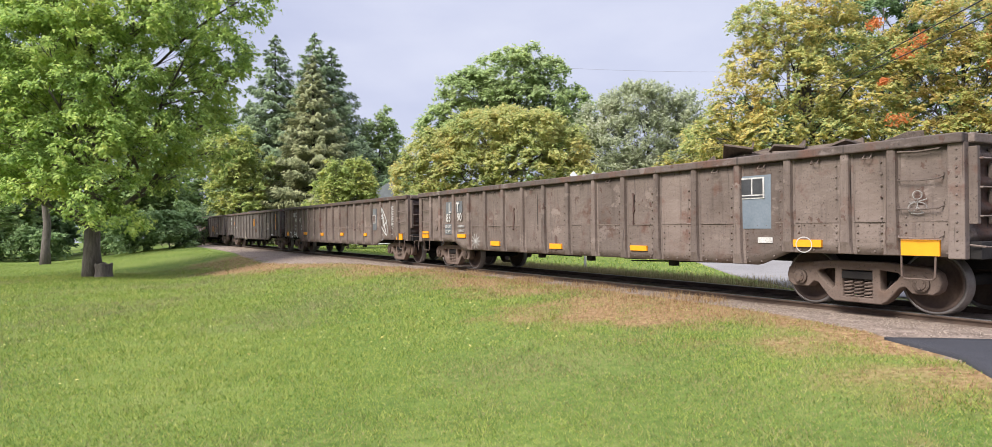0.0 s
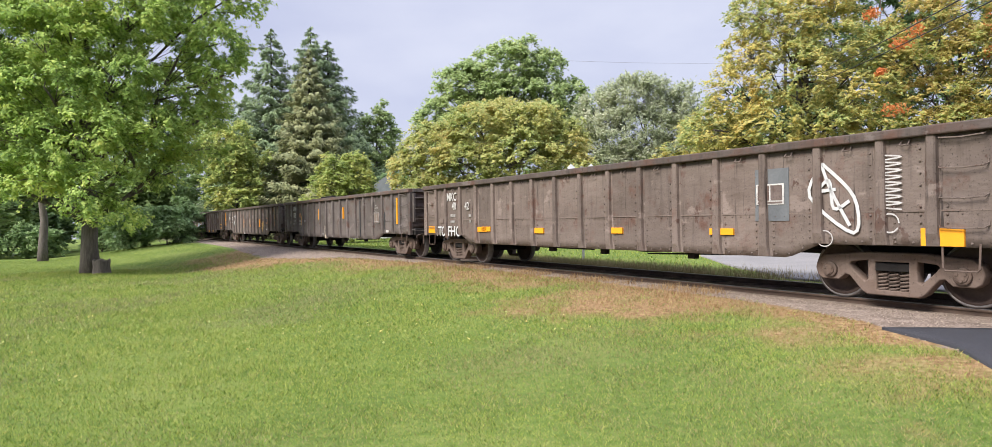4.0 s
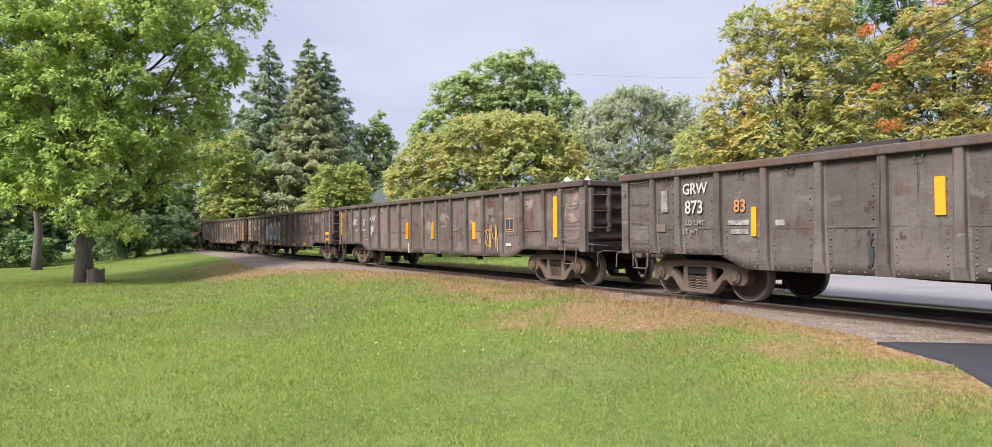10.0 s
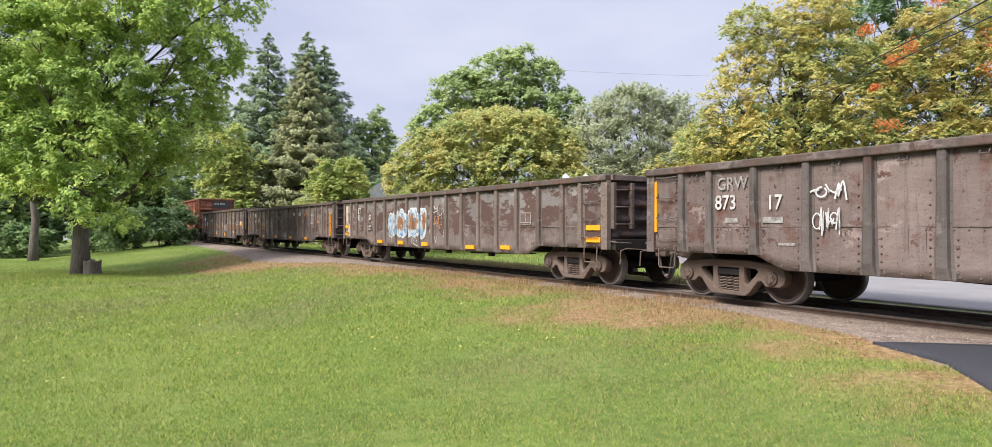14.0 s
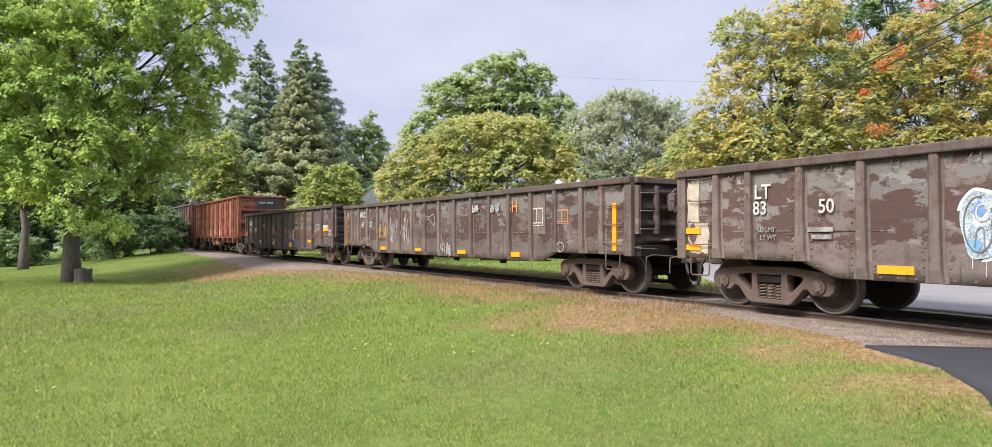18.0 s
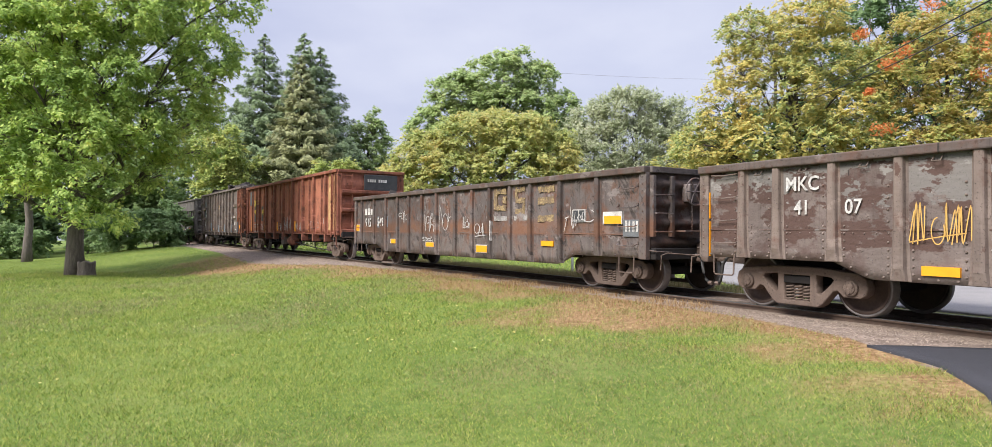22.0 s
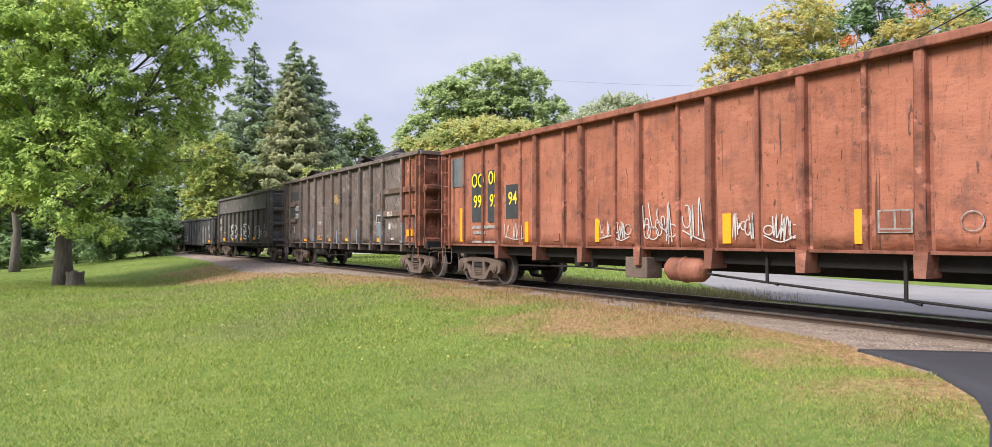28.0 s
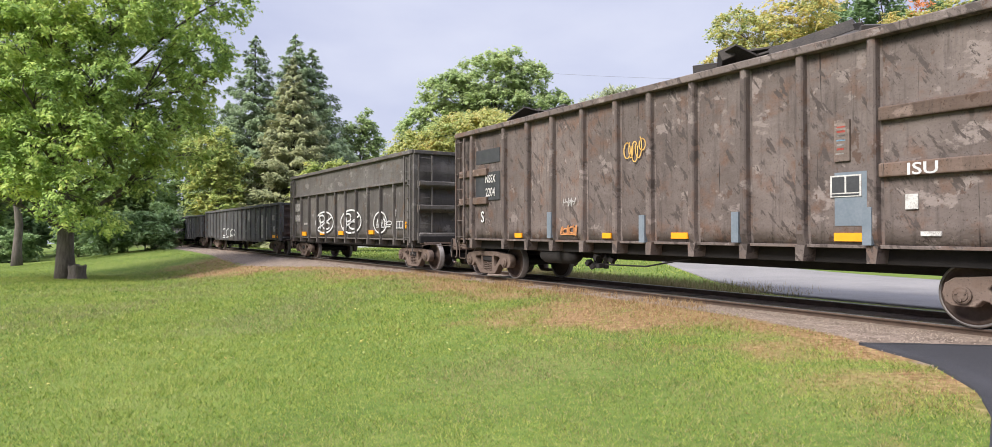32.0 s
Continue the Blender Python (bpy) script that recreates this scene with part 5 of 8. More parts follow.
def bar(parent, name, pts, r, material, label="", seg=6):
    bm = bmesh.new()
    tube(bm, pts, r, seg)
    return part(name, bm, material, parent, label)


def block(parent, name, dims, material, bevel=0.01, label=""):
    bm = bmesh.new()
    box(bm, *dims, bevel)
    return part(name, bm, material, parent, label)


def corrugated_end(parent, x, out, hw, z0, z1, n, material, depth=0.09, name="end_panel"):
    """An end wall with n rounded horizontal ribs; out is the way it faces along x."""
    bm = bmesh.new()
    m = n * 8
    cols = [-hw, -hw * 0.86, -hw * 0.72, 0.0, hw * 0.72, hw * 0.86, hw]
    amp = [0.0, 0.5, 1, 1, 1, 0.5, 0.0]
    front, back = [], []
    for j in range(m + 1):
        z = z0 + (z1 - z0) * j / m
        b = max(0.0, math.sin(math.tau * (j / m) * n - 0.5)) ** 0.7 * depth
        front.append([bm.verts.new((x + out * b * a, y, z)) for y, a in zip(cols, amp)])
        back.append([bm.verts.new((x - out * 0.03, y, z)) for y in cols])
    for rows in (front, back):
        for j in range(m):
            for i in range(len(cols) - 1):
                bm.faces.new([rows[j][i], rows[j][i + 1], rows[j + 1][i + 1], rows[j + 1][i]])
    bmesh.ops.recalc_face_normals(bm, faces=bm.faces[:])
    return part(name, bm, material, parent, "", True)


def coupler_set(car, x, out, body_z):
    """Coupler, its pocket, air hose and uncoupling lever at one end."""
    k = out
    block(car, "end_sill", (x - k * 0.02, x + k * 0.12, -1.38, 1.38, body_z - 0.02, body_z + 0.20), M_UNDER, 0.01)
    block(car, "coupler_pocket", (x + k * 0.10, x + k * 0.40, -0.24, 0.24, 0.66, 1.02), M_TRUCK, 0.02)
    bm = bmesh.new()
    box(bm, x + k * 0.36, x + k * 0.62, -0.09, 0.09, 0.73, 0.91, 0.02)
    box(bm, x + k * 0.58, x + k * 0.90, -0.17, 0.14, 0.68, 0.97, 0.045)
    box(bm, x + k * 0.80, x + k * 0.96, -0.15, -0.02, 0.70, 0.95, 0.03)
    part("coupler", bm, M_TRUCK, car)
    bm = bmesh.new()
    p = [(x + k * 0.22, 0.38, 0.80), (x + k * 0.34, 0.42, 0.79), (x + k * 0.44, 0.44, 0.66), (x + k * 0.47, 0.44, 0.48), (x + k * 0.52, 0.42, 0.33), (x + k * 0.60, 0.40, 0.27)]
    tube(bm, p, 0.028, 8)
    hose = part("air_hose", bm, M_HOSE, car, "", True)
    bar(hose, "glad_hand", [(x + k * 0.57, 0.40, 0.275), (x + k * 0.66, 0.40, 0.27)], 0.042, M_TRUCK)
    bar(car, "uncoupling_lever", [(x + k * 0.30, 1.42, 0.52), (x + k * 0.30, 1.40, 0.80), (x + k * 0.26, 1.2, 0.84), (x + k * 0.34, 0.6, 0.80), (x + k * 0.60, 0.12, 0.84), (x + k * 0.62, 0.02, 0.95)], 0.014, M_TRUCK)


def stirrup(car, x0, x1, y, z0, z1, material):
    bar(car, "stirrup_step", [(x0, y, z1), (x0 + 0.01, y + 0.01, z0 + 0.03), (x0 + 0.04, y + 0.01, z0), (x1 - 0.04, y + 0.01, z0), (x1 - 0.01, y + 0.01, z0 + 0.03), (x1, y, z1)], 0.014, material)


def brake_wheel(car, x, out, y, z, material):
    bm = bmesh.new()
    pts = [(x, y + 0.27 * math.cos(k * math.tau / 28), z + 0.27 * math.sin(k * math.tau / 28)) for k in range(29)]
    tube(bm, pts, 0.016, 6)
    for k in range(6):
        a = k * math.tau / 6
        tube(bm, [(x - out * 0.03, y, z), (x, y + 0.27 * math.cos(a), z + 0.27 * math.sin(a))], 0.013, 5)
    wheel = part("brake_wheel", bm, material, car)
    block(wheel, "gear_housing", (x - out * 0.26, x - out * 0.04, y - 0.13, y + 0.13, z - 0.2, z + 0.16), material, 0.03)
    bm = bmesh.new()
    for k in range(13):
        zc = z - 0.22 - k * 0.05
        ring = [(x - out * 0.1 + (0.018 * math.cos(a) if k % 2 else 0), y + (0 if k % 2 else 0.018 * math.cos(a)), zc + 0.032 * math.sin(a)) for a in [j * math.tau / 8 for j in range(9)]]
        tube(bm, ring, 0.006, 4)
    part("brake_chain", bm, material, wheel)
    block(car, "brake_step", (x - out * 0.22, x + out * 0.06, y - 0.35, y + 0.35, z - 0.80, z - 0.765), material, 0.004)


def gondola(label, seed, paint, rib_paint, hl=8.3, hw=1.50, top=2.34, low=0.83, belly=0.61, half=6.67, ribs=None, dent=0.012, brake=False, taper=5.8, end_n=4, ladder=True, name="gondola_car", group="gondola cars of the train", raise_end=0.0):
    """A low-sided riveted gondola car with a fishbelly side."""
    rnd = random.Random(seed)
    car = empty(name, label, "gondola car", group)
    ribs = ribs or [-7.42, -6.75] + list(np.linspace(-5.8, 5.8, 13)) + [6.75, 7.42]
    edge = [-hl] + list(ribs) + [hl]

    def foot(x):
        t = min(1, max(0, (taper - abs(x)) / 0.55))
        return low + (belly - low) * t

    for side in (1, -1):
        if side > 0:
            for i in range(len(edge) - 1):
                a, b = edge[i], edge[i + 1]
                me = dented(a, b, lambda x: (foot(x), top - 0.06), hw - 0.035, 0.03, rnd, dent)
                # a bay that crosses the step of the belly keeps its kink
                part_of("side_panel", me, paint, car)
        else:
            bm = bmesh.new()
            prism(bm, [(-hl, low), (-taper, low), (-taper + 0.55, belly), (taper - 0.55, belly), (taper, low), (hl, low), (hl, top), (-hl, top)], -hw + 0.035, -hw + 0.065)
            bmesh.ops.recalc_face_normals(bm, faces=bm.faces[:])
            part("side_wall", bm, paint, car)
        for x in ribs:
            key = ("rib", round(foot(x), 2), round(top, 2), rib_paint.name)
            rib_mesh(key, foot(x) + 0.01, top - 0.05, 0.15, 0.085, 0.35)
            shared("rib", key, rib_paint, car, Matrix.Translation((x, side * (hw - 0.034), 0)) @ Matrix.Rotation(0 if side > 0 else math.pi, 4, "Z"))
        y = side * hw
        bm = bmesh.new()
        box(bm, -hl - 0.03, hl + 0.03, y - side * 0.12, y + side * 0.075, top - 0.075, top + 0.055, 0.02)
        part("top_chord", bm, M_CHORD if rib_paint in (M_GREYBROWN, M_SLATE, M_BROWN, M_BATTERED) else rib_paint, car)
        # corner posts
        for e in (-1, 1):
            bm = bmesh.new()
            box(bm, e * (hl - 0.17), e * (hl + 0.03), y - side * 0.10, y + side * 0.022, low - 0.02, top - 0.06, 0.012)
            post = part("corner_post", bm, rib_paint, car)
            if side > 0:
                bm = bmesh.new()
                rivets(bm, [(e * (hl - 0.06), low + 0.1 + k * (top - low - 0.25) / 11) for k in range(12)], y + 0.021, 0.02)
                part("rivet", bm, rib_paint, post)
    # rivet rows along the sill and beside the ribs
    bm = bmesh.new()
    pts = []
    for i, x in enumerate(ribs):
        pts += [(x + q * 0.165, foot(x) + 0.1 + k * 0.105) for q in (-1, 1) for k in range(5)]
        pts += [(x + 0.165, foot(x) + 0.8 + k * 0.16) for k in range(4)]
    pts += [(x, foot(x) + 0.045) for x in np.arange(-hl + 0.2, hl - 0.1, 0.235)]
    rivets(bm, pts, hw - 0.030, 0.019)
    rivets(bm, [(x, low + 0.42) for x in np.arange(-hl + 0.2, hl - 0.1, 0.17)], hw - 0.030, 0.011)
    tagged(part("rivets", bm, rib_paint, car), kind="stuff")
    bm = bmesh.new()
    prism(bm, [(-hl + 0.15, low + 0.455), (hl - 0.15, low + 0.455), (hl - 0.15, low + 0.475), (-hl + 0.15, low + 0.475)], hw - 0.045, hw - 0.026)
    bmesh.ops.recalc_face_normals(bm, faces=bm.faces[:])
    part("lap_seam", bm, paint, car)
    # tie-down loops under the chord
    for i in range(len(edge) - 1):
        if 0 < i < len(edge) - 2 and rnd.random() < 0.8:
            c = (edge[i] + edge[i + 1]) / 2
            bar(car, "tie_loop", [(c - 0.05, hw - 0.02, top - 0.10), (c - 0.055, hw + 0.04, top - 0.17), (c + 0.055, hw + 0.04, top - 0.17), (c + 0.05, hw - 0.02, top - 0.10)], 0.011, rib_paint, "", 5)
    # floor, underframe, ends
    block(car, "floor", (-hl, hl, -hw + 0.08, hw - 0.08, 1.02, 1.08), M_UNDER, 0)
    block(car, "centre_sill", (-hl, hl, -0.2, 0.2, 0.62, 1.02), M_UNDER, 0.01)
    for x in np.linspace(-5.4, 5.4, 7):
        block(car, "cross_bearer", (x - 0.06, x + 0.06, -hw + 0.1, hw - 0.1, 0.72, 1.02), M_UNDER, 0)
    for e in (-1, 1):
        corrugated_end(car, e * hl, e, hw - 0.06, low + 0.18, top - 0.02, end_n, M_ENDRUSTSHADE)
        block(car, "end_chord", (e * (hl - 0.05), e * (hl + 0.10), -hw + 0.07, hw - 0.08, top - 0.07, top + 0.05), rib_paint, 0.015)
        coupler_set(car, e * (hl + 0.03), e, low)
        x0, x1 = e * (hl - 0.24), e * (hl - 0.80)
        if ladder:
            for k in range(4):
                grab_iron(car, min(x0, x1), max(x0, x1), hw - 0.03, low + 0.28 + k * 0.38, rib_paint)
        stirrup(car, min(x0, x1) + 0.1, max(x0, x1) - 0.02, hw - 0.03, low - 0.30, low + 0.05, M_TRUCK)
        # grab irons and ladder rail on the end
        for k in range(3):
            z = low + 0.52 + k * 0.36
            bar(car, "end_grab", [(e * (hl + 0.02), hw - 0.12, z), (e * (hl + 0.16), hw - 0.14, z), (e * (hl + 0.16), hw - 0.58, z), (e * (hl + 0.04), hw - 0.60, z)], 0.012, rib_paint, "", 5)
        for yy in (hw - 0.12, hw - 0.62):
            block(car, "ladder_rail", (e * (hl + 0.02), e * (hl + 0.13), yy - 0.04, yy + 0.04, low + 0.42, top - 0.12), rib_paint, 0.01)
        bar(car, "end_grab", [(e * (hl + 0.05), hw - 0.05, low + 0.16), (e * (hl + 0.20), hw - 0.10, low + 0.14), (e * (hl + 0.20), hw - 0.50, low + 0.12), (e * (hl + 0.06), hw - 0.55, low + 0.10)], 0.013, rib_paint, "", 5)
    if brake:
        brake_wheel(car, -hl - 0.28, -1, 0.42, top - 0.42, rib_paint)
    # brake gear under the floor
    bm = bmesh.new()
    lathe(bm, [(-0.45, 0.02), (-0.42, 0.14), (-0.3, 0.19), (0.3, 0.19), (0.42, 0.14), (0.45, 0.02)], 14, (-1.2, 0.55, 0.72), "x")
    part("air_reservoir", bm, M_UNDER, car, "", True)
    bar(car, "brake_rod", [(-4.6, 0.75, 0.60), (-2.0, 0.95, 0.54), (-1.6, 1.0, 0.53)], 0.018, M_UNDER)
    bar(car, "brake_rod", [(0.4, 0.8, 0.55), (2.5, 0.85, 0.56), (4.8, 0.6, 0.62)], 0.018, M_UNDER)
    for x in (-2.9, -0.3, 1.7):
        block(car, "brake_bracket", (x - 0.09, x + 0.09, 1.0, 1.12, 0.48, 0.70), M_UNDER, 0.01)
    sets = add_truck(car, -half) + add_truck(car, half)
    return car, sets


def tall_car(label, seed, paint, rib_paint, hl, hw, top, low, half, major, minor, end_paint, far_paint=None, recess=0.0, drop=0.24, dent=0.02, rails=(), category="gondola car", rib_w=0.17, far_recess=0.0, rib_top=None, lead=None):
    """A high-sided scrap car with deep ribs that run on below the side as brackets."""
    rnd = random.Random(seed)
    car = empty("high_side_gondola", label, category, "gondola cars of the train")
    allr = sorted(list(major) + list(minor))
    x_lo, x_hi = -hl + recess, hl - far_recess
    edge = [x_lo] + [r for r in allr if x_lo + 0.1 < r < x_hi - 0.1] + [x_hi]
    for i in range(len(edge) - 1):
        part_of("side_panel", dented(edge[i], edge[i + 1], lambda x: (low, top - 0.05), hw - 0.10, 0.03, rnd, dent), paint, car)
    bm = bmesh.new()
    box(bm, x_lo, x_hi, -hw + 0.07, -hw + 0.10, low, top - 0.03)
    part("side_wall", bm, paint, car)
    for side in (1, -1):
        turn = Matrix.Rotation(0 if side > 0 else math.pi, 4, "Z")
        for x in allr:
            big = x in major
            key = ("tall_rib", big, round(low, 2), round(top, 2), rib_w, rib_paint.name)
            rib_mesh(key, low, rib_top or top - 0.06, rib_w if big else rib_w * 0.55, 0.13 if big else 0.07, 0.15 if big else 0.0, drop if big else 0.0)
            shared("rib", key, rib_paint, car, Matrix.Translation((x, side * (hw - 0.10), 0)) @ turn)
        y = side * (hw - 0.05)
        bm = bmesh.new()
        box(bm, -hl - 0.02, hl + 0.02, y - 0.09, y + 0.11, top - 0.10, top + 0.03, 0.02)
        part("top_chord", bm, rib_paint, car)
        # recessed sill, its near-black colour carries the shade below the side
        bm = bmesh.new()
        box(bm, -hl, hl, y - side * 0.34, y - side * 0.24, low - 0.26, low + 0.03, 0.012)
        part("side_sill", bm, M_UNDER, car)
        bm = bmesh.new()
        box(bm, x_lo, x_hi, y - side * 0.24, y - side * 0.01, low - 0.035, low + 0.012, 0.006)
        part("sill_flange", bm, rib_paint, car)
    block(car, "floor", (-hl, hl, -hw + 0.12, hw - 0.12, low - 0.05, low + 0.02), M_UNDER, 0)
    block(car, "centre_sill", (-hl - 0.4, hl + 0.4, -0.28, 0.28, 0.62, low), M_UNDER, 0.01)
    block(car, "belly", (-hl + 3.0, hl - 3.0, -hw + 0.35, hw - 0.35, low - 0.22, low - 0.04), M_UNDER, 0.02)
    near_paint = end_paint
    for e, rec in ((-1, recess), (1, far_recess)):
        end_paint = near_paint if e < 0 else far_paint or near_paint
        xe = e * (hl - rec)
        corrugated_end(car, xe, e, hw - 0.12, low, top - 0.02, 3, end_paint, 0.07)
        block(car, "end_chord", (e * (hl - 0.12), e * (hl + 0.10), -hw + 0.02, hw - 0.02, top - 0.10, top + 0.02), rib_paint, 0.015)
        for yy in (hw - 0.10, -hw + 0.10):
            block(car, "corner_post", (e * (hl - 0.14), e * (hl + 0.03), yy - 0.09, yy + 0.09, low - 0.05, top - 0.08), end_paint, 0.015)
        for z in (low + 0.05, low + 0.95, low + 1.72):
            bm = bmesh.new()
            prism(bm, [(e * (hl - 0.02), z - 0.10), (e * (hl + 0.20), z - 0.02), (e * (hl + 0.24), z + 0.03), (e * (hl + 0.24), z + 0.13), (e * (hl - 0.02), z + 0.18)], -hw + 0.10, hw - 0.14)
            bmesh.ops.recalc_face_normals(bm, faces=bm.faces[:])
            part("end_belt", bm, end_paint, car)
        block(car, "end_platform", (e * (hl + 0.02), e * (hl + 0.34), -hw + 0.25, hw - 0.25, low - 0.16, low - 0.10), M_TRUCK, 0.01)
        bar(car, "platform_rail", [(e * (hl + 0.30), -hw + 0.3, low - 0.12), (e * (hl + 0.42), -hw + 0.3, low - 0.08), (e * (hl + 0.42), -hw + 0.3, low + 0.9), (e * (hl + 0.1), -hw + 0.3, low + 0.9)], 0.045, end_paint)
        bar(car, "platform_rail", [(e * (hl + 0.42), -hw + 0.3, low + 0.45), (e * (hl + 0.1), -hw + 0.3, low + 0.45)], 0.014, end_paint)
        # ladders on the side and the end at the lawn side
        for rails_at in (((e * (hl - 0.08), hw + 0.05), (e * (hl - 0.55), hw + 0.05)), ((e * (hl + 0.14), hw - 0.14), (e * (hl + 0.14), hw - 0.62))):
            for px, py in rails_at:
                block(car, "ladder_rail", (px - 0.025, px + 0.025, py - 0.025, py + 0.025, low - 0.12, top - 0.15), end_paint, 0.006)
            n = 7
            for k in range(n):
                z = low + 0.06 + k * (top - low - 0.3) / (n - 1)
                bar(car, "rung", [(*rails_at[0], z), (*rails_at[1], z)], 0.013, end_paint, "", 5)
        coupler_set(car, e * (hl + 0.18), e, low - 0.10)
        stirrup(car, e * (hl - 0.3) - 0.2, e * (hl - 0.3) + 0.2, hw - 0.05, low - 0.55, low - 0.08, M_TRUCK)
        bar(car, "sill_bar", [(e * (hl - 0.05), hw, low - 0.1), (e * (hl - 0.02), hw, 0.55), (e * (hl + 0.10), hw - 0.02, 0.52)], 0.02, end_paint)
    sets = add_truck(car, -(lead or half)) + add_truck(car, half)
    return car, sets


truck_kit()
CARS = []           # the car, its place along the train at the start, its wheelsets


def place_car(made, s):
    CARS.append((made[0], s, made[1]))
    return made[0]


A_LABELS = {
    1: "weathered brown low gondola car with timber scrap on top",
    2: "weathered brown gondola car with white stencilled letters",
    3: "dark grey-brown gondola car with upright yellow reflectors",
    4: "rust-stained dark gondola car with white chalk scrawls",
    5: "brown gondola car with blue and white graffiti",
    6: "rusty brown gondola car with peeling paint patches",
}
car1 = place_car(gondola(A_LABELS[1], 1, M_GREYBROWN, M_GREYBROWN), 1.19)
car2 = place_car(gondola(A_LABELS[2], 2, M_GREYBROWN, M_GREYBROWN), 18.8)
car3 = place_car(gondola(A_LABELS[3], 3, M_SLATE, M_SLATE), 36.6)
car4 = place_car(gondola(A_LABELS[4], 4, M_BROWN, M_SLATE), 54.5)
car5 = place_car(gondola(A_LABELS[5], 5, M_PEELED, M_GREYBROWN), 72.38)
car6 = place_car(gondola(A_LABELS[6], 6, M_PEELED, M_GREYBROWN, brake=True), 90.3)
car7 = place_car(gondola("battered dark gondola car with faded yellow emblem patches", 7, M_BATTERED, M_BATTERED, hl=8.05, top=2.47, low=0.73, belly=0.50, half=6.55, dent=0.03, brake=True, ribs=[-6.6, -5.3, -4.1, -3.2, -2.2, -1.25, -0.25, 0.95, 1.98, 2.98, 3.9, 4.92, 6.05, 7.3]), 108.1)
c8_major = [-6.75, -5.05, -3.35, -1.6, 0.15, 1.9, 3.6, 5.3]
c8_minor = [-7.6, -6.1, -4.3, -2.55, -0.85, 0.85, 2.55, 4.3, 6.1, 7.15]
car8 = place_car(tall_car("tall orange scrap gondola car streaked with rust", 8, M_ORANGE, M_REDRUST, 8.33, 1.52, 3.78, 1.07, 6.93, c8_major, c8_minor, M_REDRUST, dent=0.016, lead=7.08, drop=0.34), 126.58)
c9_major = [-6.1, -4.52, -3.43, -2.41, -1.31, -0.25, 0.70, 1.77, 2.87, 3.88, 4.93, 6.57]
car9 = place_car(tall_car("tall dark rusty scrap gondola car heaped with black scrap", 9, M_SOOT, M_SOOT, 7.42, 1.52, 3.98, 1.05, 6.38, c9_major, [], M_ENDORANGE, far_paint=M_SOOT, dent=0.02, rib_w=0.15), 143.9)
car10 = place_car(tall_car("black two-tier high gondola car with white graffiti", 10, M_CHARCOAL, M_CHARCOAL, 6.75, 1.50, 3.85, 1.0, 6.0, list(np.linspace(-6.4, 6.4, 12)), [], M_CHARCOAL, dent=0.012, rib_w=0.08, drop=0.2, rib_top=2.9), 161.0)
car11 = place_car(gondola("long black gondola car with pale upright streaks", 12, M_BLACK, M_BLACK, hl=10.2, top=2.68, low=0.8, belly=0.66, half=7.9, taper=7.2, ribs=list(np.linspace(-9.5, 9.5, 18))), 179.9)
car12 = place_car(gondola("dark brown gondola car far down the train", 13, M_BLACK, M_BLACK, top=2.5), 200.0)
car13 = place_car(gondola("dark brown gondola car far down the train", 14, M_BROWN, M_BLACK, top=2.4), 218.0)
car14 = place_car(gondola("dark brown gondola car far down the train", 15, M_BROWN, M_BLACK, top=2.4), 236.0)

M_CREAM = mat("cream_paint", [(0.30, 0.24, 0.17), (0.52, 0.46, 0.37)], 5.0, 0.7, 0.05)
# ---------------------------------------------------------------- writing, reflectors and paint on the cars
SURF = {ob: 1.465 for ob in (car1, car2, car3, car4, car5, car6, car7, car11)}
SURF.update({ob: 1.42 for ob in (car8, car9, car10)})


def mark(car, x0, x1, z0, z1, material, name="reflector", label=""):
    if name == "reflector":
        label = label or "yellow reflective strip"
    proud = {"reflector": 0.035, "stencil_line": 0.02, "data_patch": 0.014, "dark_patch": 0.016, "tan_panel": 0.02, "sticker": 0.025, "letter_block": 0.026, "paint_patch": 0.075, "pale_patch": 0.012, "paint_drip": 0.06, "primer_strip": 0.15, "peeled_patch": 0.02}.get(name, 0.022)
    if name in ("peeled_patch", "emblem_patch", "paint_patch", "pale_patch"):
        rnd = random.Random(int(x0 * 100))
        pts = []
        for a, b, n in (((x0, z0), (x1, z0), 9), ((x1, z0), (x1, z1), 6), ((x1, z1), (x0, z1), 9), ((x0, z1), (x0, z0), 6)):
            for k in range(n):
                t = k / n
                pts.append((a[0] + (b[0] - a[0]) * t + rnd.uniform(-1, 1) * 0.022, a[1] + (b[1] - a[1]) * t + rnd.uniform(-1, 1) * 0.022))
        bm = bmesh.new()
        prism(bm, pts, SURF[car] - 0.03, SURF[car] + proud)
        bmesh.ops.recalc_face_normals(bm, faces=bm.faces[:])
        return part(name, bm, material, car, label)
    return plate(car, x0, x1, z0, z1, SURF[car] - 0.03, material, name, label, 0.0, 0.03 + proud)


def words(car, text, x, z, height, material, width):
    return letters(car, text, x, SURF[car] + 0.032, z, height, material, width)


def framed(car, x0, x1, z0, z1, edge_mat, inner):
    ob = plate(car, x0, x1, z0, z1, SURF[car] - 0.02, edge_mat, "stencil_box", "", 0.0, 0.045)
    w, h = x1 - x0, z1 - z0
    m = (x0 + x1) / 2
    for a, b in ((x0 + w * 0.06, m - w * 0.03), (m + w * 0.03, x1 - w * 0.06)):
        plate(ob, a, b, z0 + h * 0.2, z1 - h * 0.07, SURF[car] + 0.02, inner, "box_field", "", 0.0, 0.008)
    plate(ob, x0 + w * 0.06, x1 - w * 0.06, z0 + h * 0.05, z0 + h * 0.14, SURF[car] + 0.02, inner, "box_field", "", 0.0, 0.008)


